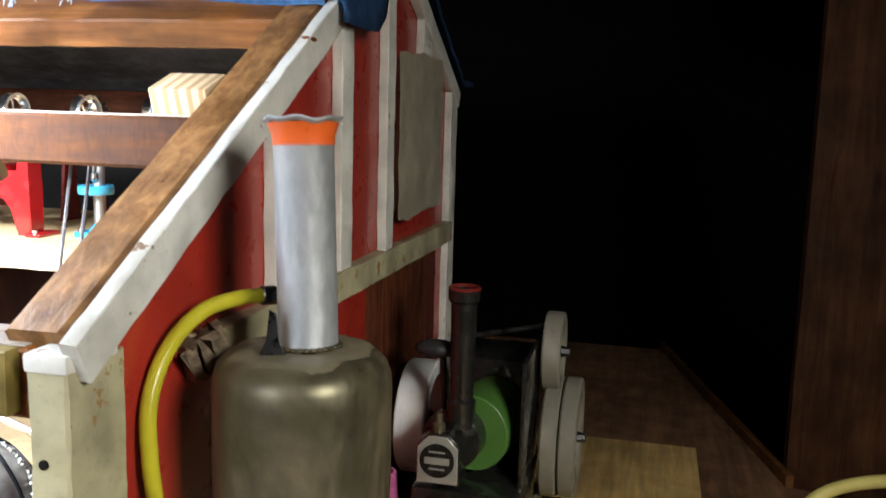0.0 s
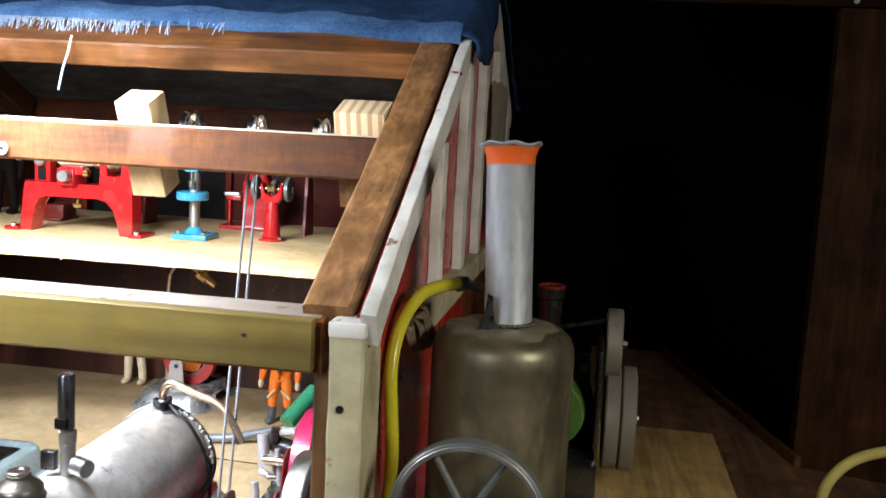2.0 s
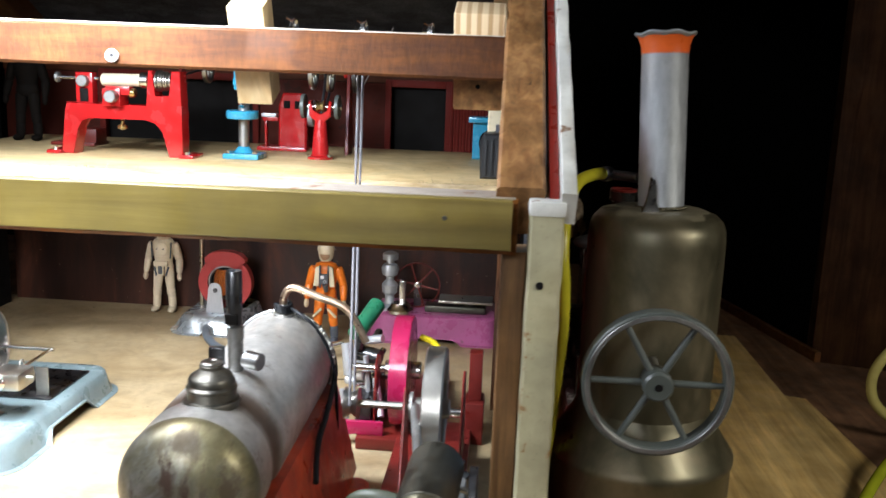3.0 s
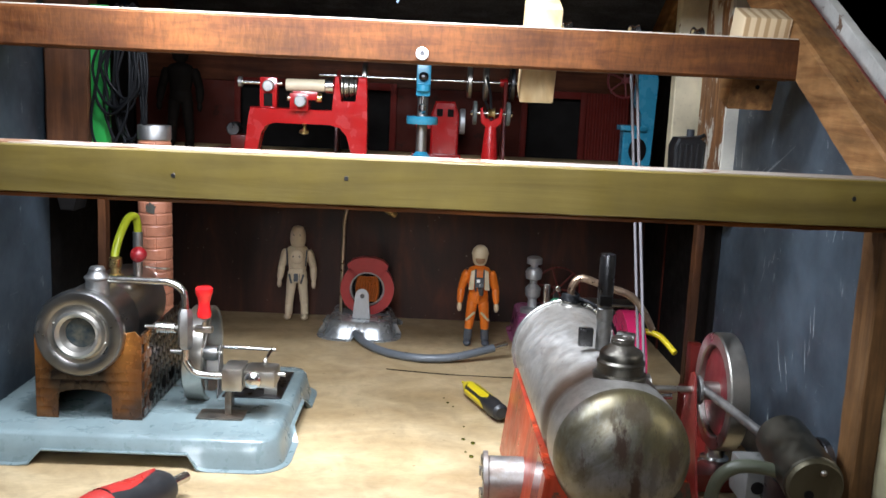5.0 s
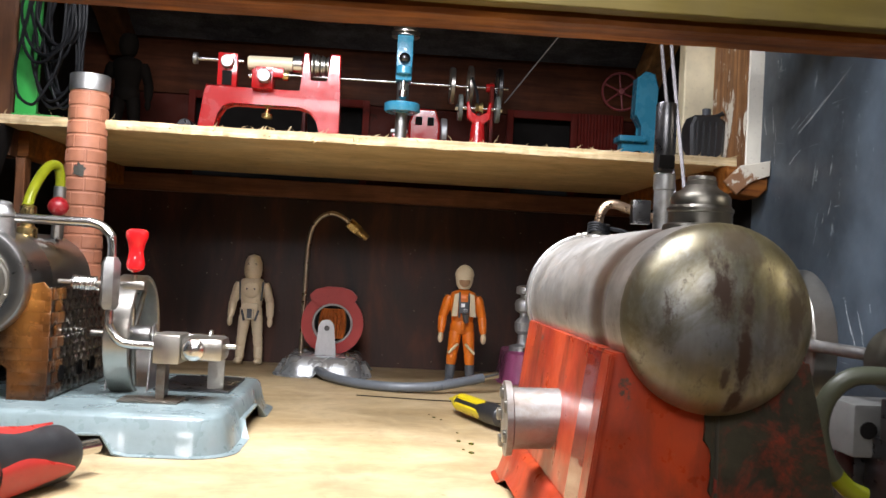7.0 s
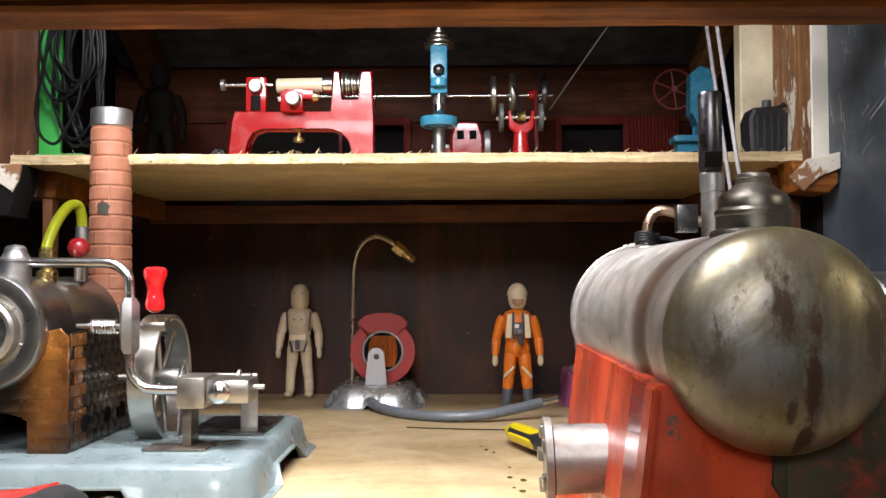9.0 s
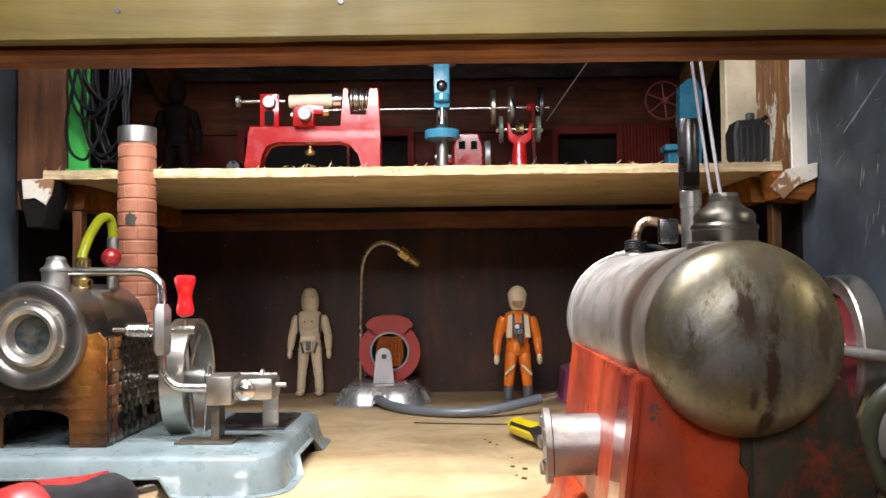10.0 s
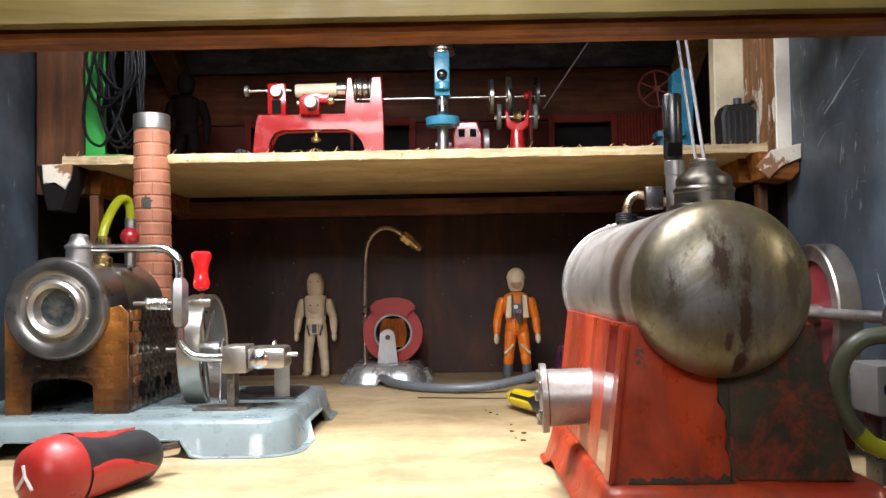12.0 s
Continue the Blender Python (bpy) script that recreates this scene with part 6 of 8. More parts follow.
for rr, y in ((1.0, -0.004), (1.0, 0.006)):
    rows.append([bm.verts.new((ctr[0] + x * rr, ctr[1] + y, ctr[2] + z)) for x, z in outline])
inner = []
for y in (-0.004, 0.006):
    inner.append([bm.verts.new((ctr[0] + 0.0172 * x / math.hypot(x, z), ctr[1] + y, ctr[2] + 0.0172 * z / math.hypot(x, z))) for x, z in outline])
for i in range(n):
    j = (i + 1) % n
    bm.faces.new((rows[0][i], rows[0][j], rows[1][j], rows[1][i]))
    bm.faces.new((inner[0][i], inner[1][i], inner[1][j], inner[0][j]))
    bm.faces.new((rows[0][i], inner[0][i], inner[0][j], rows[0][j]))
    bm.faces.new((rows[1][i], rows[1][j], inner[1][j], inner[1][i]))
ringp = part("field_ring", bm, P_RINGRED, dyn, "matt red field ring")
part("core", rod(BM(), (ctr[0], 0.4805, ctr[2]), (ctr[0], 0.4850, ctr[2]), 0.0165), P_VOID, ringp)
for i in range(9):
    a = -1.0 + 0.25 * i
    part("winding", tube(BM(), [(ctr[0] + 0.0105 * a * w, 0.4775 + 0.0022 * a * a, ctr[2] + z) for w, z in ((0.75, -0.0125), (0.95, -0.0060), (1.0, 0.0), (0.95, 0.0060), (0.75, 0.0125))], 0.0014, 8, 3), M_COPPER, ringp, "orange copper winding")
part("armature_cap", ring(BM(), at(ctr[0], 0.4785, ctr[2], Y_AXIS), 0.0171, 0.0152, -0.001, 0.006, 36, 0.0003), M_DULL, ringp)
pipe = part("bent_pipe", tube(BM(), [(-0.2672, 0.484, 0.0140), (-0.2668, 0.484, 0.0500), (-0.2662, 0.483, 0.0900), (-0.2655, 0.482, 0.1080), (-0.2620, 0.479, 0.1225), (-0.2545, 0.476, 0.1312), (-0.2450, 0.474, 0.1338), (-0.2355, 0.474, 0.1300), (-0.2310, 0.475, 0.1262)], 0.0019, 12), metal("brassy_nickel_pipe", (0.56, 0.49, 0.37), 0.28, (0.2, 0.14, 0.07), 0.3, 90, var=0.04, bump=0.0), dyn, "thin bent pipe of brassy nickel")
part("union_nut", rod(BM(), (-0.2322, 0.4745, 0.1272), (-0.2240, 0.4765, 0.1205), 0.0050, None, 6), M_BRASS, pipe)
part("jet", rod(BM(), (-0.2240, 0.4765, 0.1205), (-0.2160, 0.4777, 0.1142), 0.0040, 0.0030, 14), M_BRASS, pipe)
for x, y in ((-0.2270, 0.458), (-0.2640, 0.500)):
    part("screw", rev(BM(), [(0.0026, 0.0162), (0.0026, 0.0175), (0.0016, 0.0186), (0, 0.0188)], at(x, y, 0), 12), M_CHROME, dyn)

rubber_hose = thing("rubber_hose", (-0.19, 0.39, 0.0), "grey rubber hose lying on the plywood floor", "hose")
part("hose_body", tube(BM(), [(-0.2490, 0.4420, 0.0055), (-0.2400, 0.4180, 0.0045), (-0.2200, 0.3900, 0.0040), (-0.1900, 0.3740, 0.0040), (-0.1600, 0.3740, 0.0055), (-0.1350, 0.3820, 0.0095), (-0.1220, 0.3870, 0.0120)], 0.0036, 14), P_HOSEGREY, rubber_hose)
part("ferrule", rod(BM(), (-0.1235, 0.3865, 0.0118), (-0.1100, 0.3920, 0.0145), 0.0028), M_CHROME, rubber_hose, "bright metal end")
tagged(new("floor_crack", mesh_of(tube(BM(), [(-0.215, 0.3500, 0.0003), (-0.17, 0.3420, 0.0003), (-0.12, 0.3390, 0.0003), (-0.075, 0.3390, 0.0003)], 0.0005, 5), "floor_crack", P_VOID)), "thin black thread lying on the floor", "thread")

pen = thing("screwdriver_yellow", (-0.138, 0.26, 0.0), "yellow and black screwdriver handle lying on the floor", "screwdriver")
pm, pl = along((-0.1500, 0.2920, 0.0082), (-0.1270, 0.2280, 0.0088))
part("handle", rev(BM(), [(0.0022, 0.0), (0.0036, 0.003), (0.0050, 0.009), (0.0056, 0.016), (0.0058, 0.040), (0.0066, 0.052), (0.0060, pl - 0.002), (0.0040, pl), (0, pl)], pm, 24), P_RUBBER, pen, "black rubber grip")
part("tip_cap", rev(BM(), [(0.0012, -0.003), (0.0026, 0.0), (0.0040, 0.003), (0.0053, 0.0088), (0.0054, 0.0095)], pm, 24), P_YELLOW, pen, "yellow tip")
part("tip", rod(BM(), pm @ Vector((0.0, 0, -0.0075)), pm @ Vector((0, 0, -0.002)), 0.0009, None, 8), P_YELLOW, pen)
for i in range(4):
    bm = BM()
    rows = []
    for h, half in ((0.0110, 0.10), (0.0130, 0.56), (0.0430, 0.58), (0.0500, 0.12)):
        mid = radians(200 + 90 * i)
        rows.append([bm.verts.new(pm @ Vector(((0.0063 - (0.0006 if q in (0, 6) else 0)) * math.cos(mid + half * (q / 3 - 1)), (0.0063 - (0.0006 if q in (0, 6) else 0)) * math.sin(mid + half * (q / 3 - 1)), h))) for q in range(7)])
    for r0, r1 in zip(rows, rows[1:]):
        for q in range(6):
            bm.faces.new((r0[q], r0[q + 1], r1[q + 1], r1[q]))
    part("grip_panel", bm, P_YELLOW, pen, "yellow grip panel")

P_DRIVER = paint("dull_red_plastic", (0.44, 0.030, 0.024), 0.35, (0.16, 0.02, 0.02), 0.72, 60, 0.25)
drv = thing("screwdriver_red", (-0.345, 0.06, 0.0), "red and dark grey screwdriver lying on the floor", "screwdriver")
dm, dl = along((-0.3520, 0.0225, 0.0138), (-0.3205, 0.0885, 0.0118))
part("butt", rev(BM(), [(0, 0.0), (0.0070, 0.0008), (0.0118, 0.0040), (0.0142, 0.0100), (0.0148, 0.0170), (0.0146, 0.0190)], dm, 36), P_DRIVER, drv, "matt red rounded butt with a pale mark")
part("grip", rev(BM(), [(0.0144, 0.0190), (0.0140, 0.0240), (0.0130, 0.0330), (0.0122, 0.0420), (0.0120, 0.0520), (0.0112, 0.0600), (0.0085, 0.0650), (0.0050, 0.0665)], dm, 36), P_RUBBER, drv, "dark grey rubber grip")
for i in range(3):
    bm = BM()
    rows = []
    for j in range(10):
        t = j / 9
        h = 0.0200 + 0.0380 * t
        r = 0.0146 - 0.0024 * min(1.0, t * 1.5) + 0.0003
        half = 0.62 * math.sin(math.pi * min(1.0, 0.30 + 0.68 * t)) + 0.02
        mid = radians(80 + 120 * i)
        rows.append([bm.verts.new(dm @ Vector(((r - (0.0008 if q in (0, 8) else 0)) * math.cos(mid + half * (q / 4 - 1)), (r - (0.0008 if q in (0, 8) else 0)) * math.sin(mid + half * (q / 4 - 1)), h))) for q in range(9)])
    for r0, r1 in zip(rows, rows[1:]):
        for q in range(8):
            bm.faces.new((r0[q], r0[q + 1], r1[q + 1], r1[q]))
    part("grip_panel", bm, P_DRIVER, drv, "red grip panel")
part("shaft", rod(BM(), dm @ Vector((0, 0, 0.0660)), dm @ Vector((0, 0, 0.0820)), 0.0030), M_CHROME, drv)
for p0, p1 in (((-0.0042, -0.0040), (0.0000, 0.0010)), ((0.0040, -0.0044), (0.0000, 0.0010)), ((0.0, 0.0010), (0.0010, 0.0050))):
    q0, q1 = (dm @ Vector((x, y, -0.0001)) for x, y in (p0, p1))
    part("mark", rod(BM(), q0, q1, 0.0007, None, 6), P_PAPER, drv)


# ---- toy figures: plain dolls, one mesh each ----


def figurine(name, x, y, label, mats, head=0, body=0, arms=0, hips=0, legs=0, feet=0, palm=0):
    """A plain standing toy figure, 95 mm tall, with no features."""
    bm = BM()

    def paintas(index, f):
        n = len(bm.faces)
        f()
        bm.faces.ensure_lookup_table()
        for face in bm.faces[n:]:
            face.material_index = index

    def limb(p0, p1, r0, r1, index):
        m, h = along(Vector(p0) + Vector((x, y, 0)), Vector(p1) + Vector((x, y, 0)))
        paintas(index, lambda: rev(bm, [(0, -r0 * 0.6), (r0 * 0.75, -r0 * 0.4), (r0, h * 0.12), ((r0 + r1) / 2, h * 0.5), (r1, h * 0.9), (r1 * 0.7, h + r1 * 0.4), (0, h + r1 * 0.55)], m, 14))

    for s in (-1, 1):
        paintas(feet, lambda: ball(bm, (x + s * 0.0088, y - 0.0040, 0.0030), 0.0050, 0.80, 1.5, 0.60, 14))
        limb((s * 0.0084, 0, 0.0050), (s * 0.0080, 0, 0.0160), 0.0040, 0.0042, feet)
        limb((s * 0.0080, 0, 0.0160), (s * 0.0072, -0.0008, 0.0240), 0.0042, 0.0046, legs)
        limb((s * 0.0072, -0.0008, 0.0240), (s * 0.0054, 0, 0.0430), 0.0046, 0.0056, legs)
        limb((s * 0.0125, 0, 0.0690), (s * 0.0172, 0.0008, 0.0540), 0.0046, 0.0040, arms)
        limb((s * 0.0172, 0.0008, 0.0540), (s * 0.0182, -0.0035, 0.0420), 0.0040, 0.0032, arms)
        paintas(palm, lambda: ball(bm, (x + s * 0.0184, y - 0.0045, 0.0375), 0.0034, 0.75, 0.9, 1.35, 12))
    at0 = at(x, y, 0) @ Matrix.Diagonal((1.0, 0.68, 1.0, 1.0))
    paintas(hips, lambda: rev(bm, [(0, 0.0395), (0.0080, 0.0405), (0.0106, 0.0440), (0.0104, 0.0480), (0.0094, 0.0505)], at0, 20))
    paintas(body, lambda: rev(bm, [(0.0094, 0.0503), (0.0098, 0.0550), (0.0120, 0.0640), (0.0126, 0.0700), (0.0098, 0.0742), (0.0042, 0.0762), (0.0036, 0.0785)], at0, 20))
    paintas(head, lambda: rev(bm, [(0, 0.0762), (0.0048, 0.0770), (0.0068, 0.0800), (0.0078, 0.0850), (0.0074, 0.0905), (0.0050, 0.0942), (0, 0.0952)], at(x, y - 0.001, 0), 20))
    return bm, paintas


def slim(bm, x):
    for v in bm.verts:
        v.co.x = x + (v.co.x - x) * (0.93 + 0.05 * max(0.0, 1 - v.co.z / 0.045))


bm, dress = figurine("figurine", -0.3145, 0.522, "", None)
dress(0, lambda: rev(bm, [(0.0060, 0.0745), (0.0080, 0.0775), (0.0086, 0.0830), (0.0082, 0.0890), (0.0056, 0.0945), (0, 0.0962)], at(-0.3145, 0.5225, 0), 18))
dress(1, lambda: box(bm, -0.3190, -0.3105, 0.5138, 0.5160, 0.0868, 0.0884, 0.0005))
dress(0, lambda: ball(bm, (-0.3145, 0.5150, 0.0655), 0.0085, 1.0, 0.35, 0.9, 16))
dress(0, lambda: box(bm, -0.3225, -0.3070, 0.5120, 0.5170, 0.0480, 0.0535, 0.0014))
dress(0, lambda: box(bm, -0.3180, -0.3110, 0.5112, 0.5160, 0.0395, 0.0500, 0.0012))
for s in (-1, 1):
    dress(1, lambda: rod(bm, (-0.3145 + s * 0.0078, 0.5150, 0.0475), (-0.3145 + s * 0.0050, 0.5130, 0.0385), 0.0010, None, 8))
    dress(1, lambda: rod(bm, (-0.3145 + s * 0.0108, 0.5160, 0.0725), (-0.3145 + s * 0.0098, 0.5148, 0.0560), 0.0008, None, 8))
    dress(1, lambda: ball(bm, (-0.3145 + s * 0.0035, 0.5118, 0.0660), 0.0008, seg=8))
slim(bm, -0.3145)
bmesh.ops.transform(bm, matrix=at(0, -0.012, 0), verts=bm.verts[:])
solid("figurine", bm, [P_BONE, P_BLUEGREY], "yellowed white plastic toy figure standing by the back wall", "toy figure", "toy figures")
bm, dress = figurine("figurine", -0.1350, 0.449, "", None, head=1, palm=3, feet=2)
for s in (-1, 1):
    dress(1, lambda: prism(bm, [(-0.1350 + s * 0.0105, 0.0550), (-0.1350 + s * 0.0055, 0.0550), (-0.1350 + s * 0.0048, 0.0735), (-0.1350 + s * 0.0085, 0.0725)], XZ, 0.4385, 0.4412, 0))
    dress(2, lambda: rod(bm, (-0.1350 + s * 0.0042, 0.4390, 0.0745), (-0.1350 + s * 0.0036, 0.4380, 0.0540), 0.0009, None, 8))
    dress(1, lambda: rod(bm, (-0.1350 + s * 0.0112, 0.4432, 0.0250), (-0.1350 + s * 0.0030, 0.4420, 0.0330), 0.0012, None, 8))
dress(2, lambda: box(bm, -0.1392, -0.1308, 0.4360, 0.4410, 0.0575, 0.0665, 0.0010))
dress(4, lambda: box(bm, -0.1380, -0.1345, 0.4354, 0.4362, 0.0625, 0.0655, 0.0003))
dress(4, lambda: box(bm, -0.1352, -0.1322, 0.4354, 0.4362, 0.0588, 0.0612, 0.0003))
dress(2, lambda: rod(bm, (-0.1335, 0.4375, 0.0575), (-0.1325, 0.4385, 0.0500), 0.0032, 0.0020, 10))
dress(0, lambda: rod(bm, (-0.1350, 0.4400, 0.0440), (-0.1350, 0.4405, 0.0520), 0.0020, None, 10))
dress(5, lambda: ball(bm, (-0.1350, 0.4432, 0.0835), 0.0052, 1.0, 0.55, 1.05, 16))
dress(1, lambda: rev(bm, [(0.0083, 0.0870), (0.0085, 0.0885), (0.0070, 0.0925), (0.0040, 0.0955), (0, 0.0965)], at(-0.1350, 0.4470, 0), 20))
slim(bm, -0.1350)
bmesh.ops.transform(bm, matrix=at(0, -0.010, 0), verts=bm.verts[:])
solid("figurine", bm, [P_ORANGEFIG, P_CREAM, P_BLUEGREY, P_BONE, P_PAPER, paint("tan_plastic", (0.34, 0.19, 0.10), 0.45)], "orange plastic toy figure with a cream helmet", "toy figure", "toy figures")
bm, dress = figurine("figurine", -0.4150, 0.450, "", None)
# Near-black brown: the shelf corner's shadow is part of the figure's colour.
ob = solid("figurine", bm, [paint("shaded_brown_plastic", (0.005, 0.0035, 0.0025), 0.8, spec=0.08)], "brown plastic toy figure on the shelf, shadow put into its colour", "toy figure", "toy figures")
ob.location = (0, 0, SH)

# ---- machines on the shelf ----
S = SH
lathe = thing("toy_lathe", (-0.287, 0.368, S), "red enamel toy lathe with a cream workpiece", "lathe")
LY = 0.366
bed_out = [(-0.3400, S), (-0.3285, S), (-0.3260, S + 0.0210), (-0.3220, S + 0.0280), (-0.3150, S + 0.0305), (-0.2680, S + 0.0305), (-0.2600, S + 0.0280), (-0.2540, S + 0.0210), (-0.2500, S), (-0.2380, S), (-0.2385, S + 0.0350), (-0.2395, S + 0.0690), (-0.2470, S + 0.0690), (-0.2475, S + 0.0480), (-0.2610, S + 0.0480), (-0.2615, S + 0.0690), (-0.2660, S + 0.0690), (-0.2665, S + 0.0400), (-0.3340, S + 0.0420), (-0.3350, S + 0.0360)]
part("bed", prism(BM(), bed_out, XZ, LY - 0.007, LY + 0.009, 0.0010), P_REDTOY, lathe, "red cast bed on two splayed legs")
for x in (-0.3440, -0.2340):
    part("foot", box(BM(), x - 0.0060, x + 0.0060, LY - 0.012, LY + 0.014, S, S + 0.0030, 0.0008), P_REDTOY, lathe)
    part("bolt", rev(BM(), [(0.0022, S + 0.003), (0.0022, S + 0.0052), (0.0012, S + 0.0056)], at(x, LY - 0.008, 0), 8), M_CHROME, lathe)
part("workpiece", rod(BM(), (-0.3060, LY, S + 0.0605), (-0.2720, LY, S + 0.0610), 0.0050, None, 20), P_CREAM, lathe, "cream turned wooden workpiece")
part("chuck", rod(BM(), (-0.2740, LY, S + 0.0610), (-0.2665, LY, S + 0.0610), 0.0064, None, 24), M_CHROME, lathe)
pul = BM()
for i, r in enumerate((0.0085, 0.0078, 0.0070)):
    x = -0.2600 + 0.0042 * i
    rev(pul, [(0.003, x), (r, x), (r, x + 0.0008), (r * 0.72, x + 0.0018), (r, x + 0.0028), (r, x + 0.0036), (0.003, x + 0.0036)], at(0, LY, S + 0.0610, X_AXIS), 26)
part("cone_pulley", pul, M_STEEL, lathe, "grooved grey cone pulley")
part("tailstock", box(BM(), -0.3270, -0.3130, LY - 0.004, LY + 0.006, S + 0.0400, S + 0.0660, 0.0010), P_REDTOY, lathe)
part("tail_window", box(BM(), -0.3235, -0.3165, LY - 0.0046, LY - 0.0038, S + 0.0425, S + 0.0530, 0.0003), P_VOID, lathe)
part("tail_screw", rod(BM(), (-0.3440, LY, S + 0.0612), (-0.3090, LY, S + 0.0612), 0.0014), M_CHROME, lathe)
part("tail_knob", rod(BM(), (-0.3450, LY, S + 0.0612), (-0.3420, LY, S + 0.0612), 0.0042, None, 16), M_DULL, lathe)
part("clamp_knob", rod(BM(), (-0.3195, LY - 0.0100, S + 0.0590), (-0.3195, LY - 0.0040, S + 0.0590), 0.0046, None, 18), M_DULL, lathe)
part("carriage", box(BM(), -0.3010, -0.2860, LY - 0.014, LY + 0.004, S + 0.0400, S + 0.0540, 0.0010), P_REDTOY, lathe)
part("cross_slide", box(BM(), -0.2990, -0.2790, LY - 0.012, LY - 0.003, S + 0.0490, S + 0.0560, 0.0008), P_REDTOY, lathe)
part("slide_knob", rod(BM(), (-0.2915, LY - 0.0220, S + 0.0480), (-0.2915, LY - 0.0140, S + 0.0480), 0.0048, None, 18), M_DULL, lathe)
part("slide_screw", rod(BM(), (-0.2800, LY - 0.008, S + 0.0510), (-0.2755, LY - 0.008, S + 0.0510), 0.0036, None, 16), M_BRASS, lathe)
part("tool_post", rod(BM(), (-0.3040, LY - 0.006, S + 0.0500), (-0.2990, LY - 0.006, S + 0.0500), 0.0020), M_CHROME, lathe)
part("drip_knob", rev(BM(), [(0.0050, S + 0.0300), (0.0050, S + 0.0312), (0.0016, S + 0.0290), (0.0016, S + 0.0250), (0.0040, S + 0.0240), (0.0040, S + 0.0215), (0.0012, S + 0.0205)], at(-0.2905, LY, 0), 14), M_BRASS, lathe)

drill = thing("toy_drill_press", (-0.1935, 0.380, S), "sky blue toy pillar drill with a grey column", "drill press")
DX, DY = -0.1935, 0.380
part("base", box(BM(), DX - 0.0150, DX + 0.0150, DY - 0.012, DY + 0.016, S, S + 0.0045, 0.0012), P_BLUETOY, drill)
part("column", rod(BM(), (DX, DY, S + 0.0045), (DX, DY, S + 0.0560), 0.0044, None, 20), M_DULL, drill, "grey steel column")
part("column_foot", rod(BM(), (DX, DY, S + 0.0045), (DX, DY, S + 0.0100), 0.0085, 0.0050, 20), P_BLUETOY, drill)
part("table", rev(BM(), [(0.0126, S + 0.0330), (0.0132, S + 0.0338), (0.0132, S + 0.0390), (0.0126, S + 0.0396)], at(DX, DY - 0.004, 0), 36), P_BLUETOY, drill, "round blue table")
part("spindle", rev(BM(), [(0.0012, S + 0.0420), (0.0030, S + 0.0440), (0.0030, S + 0.0490), (0.0014, S + 0.0500), (0.0014, S + 0.0650)], at(DX, DY - 0.006, 0), 14), M_CHROME, drill)
part("head", box(BM(), DX - 0.0060, DX + 0.0060, DY - 0.009, DY + 0.010, S + 0.0560, S + 0.0900, 0.0016), P_BLUETOY, drill)
part("head_collar", rod(BM(), (DX, DY - 0.010, S + 0.0600), (DX, DY - 0.010, S + 0.0660), 0.0058, None, 18), P_BLUETOY, drill)
part("feed_screw", ball(BM(), (DX, DY - 0.0105, S + 0.0720), 0.0042, seg=14), M_GUN, drill)
bm = BM()
for i, r in enumerate((0.0105, 0.0088, 0.0068)):
    z = S + 0.0900 + 0.0036 * i
    rev(bm, [(0.002, z), (r, z), (r, z + 0.0007), (r * 0.75, z + 0.0017), (r, z + 0.0027), (r, z + 0.0033), (0.002, z + 0.0033)], at(DX, DY, 0), 28)
rev(bm, [(0.0030, S + 0.1008), (0.0030, S + 0.1040), (0.0012, S + 0.1060)], at(DX, DY, 0), 14)
part("step_pulley", bm, M_STEEL, drill, "stepped grey pulley on top")
for s in (-1, 1):
    part("bolt", rev(BM(), [(0.0022, S + 0.0045), (0.0022, S + 0.0066)], at(DX + s * 0.011, DY - 0.008, 0), 8), M_CHROME, drill)

gr = thing("toy_grinder", (-0.134, 0.402, S), "red toy bench grinder with two grey wheels", "grinder")
GX, GY, GZ = -0.1340, 0.402, S + 0.0440
part("pedestal", rev(BM(), [(0.0110, S), (0.0110, S + 0.0020), (0.0075, S + 0.0035), (0.0052, S + 0.0300), (0.0048, S + 0.0330)], at(GX, GY, 0), 28), P_REDTOY, gr)
yoke = [(-0.0030, 0.0310), (0.0030, 0.0310), (0.0090, 0.0360), (0.0098, 0.0480), (0.0075, 0.0490), (0.0066, 0.0400), (0.0, 0.0365), (-0.0066, 0.0400), (-0.0075, 0.0490), (-0.0098, 0.0480), (-0.0090, 0.0360)]
part("yoke", prism(BM(), yoke, at(GX, GY - 0.004, S) @ XZ, 0, 0.008, 0.0008), P_REDTOY, gr)
part("spindle", rod(BM(), (GX - 0.0180, GY, GZ), (GX + 0.0180, GY, GZ), 0.0014), M_CHROME, gr)
for s in (-1, 1):
    part("grinding_wheel", rod(BM(), (GX + s * 0.0128, GY, GZ), (GX + s * 0.0160, GY, GZ), 0.0102, None, 30), M_GREYWHEEL, gr)
    part("wheel_nut", rod(BM(), (GX + s * 0.0160, GY, GZ), (GX + s * 0.0182, GY, GZ), 0.0026, None, 6), M_CHROME, gr)
part("pulley", rev(BM(), [(0.0020, -0.003), (0.0052, -0.003), (0.0036, 0), (0.0052, 0.003), (0.0020, 0.003)], at(GX, GY, GZ, X_AXIS), 22), M_BRASS, gr)
for s in (-1, 1):
    part("bolt", rev(BM(), [(0.0018, S + 0.0018), (0.0018, S + 0.0040)], at(GX + s * 0.0085, GY - 0.005, 0), 8), M_CHROME, gr)

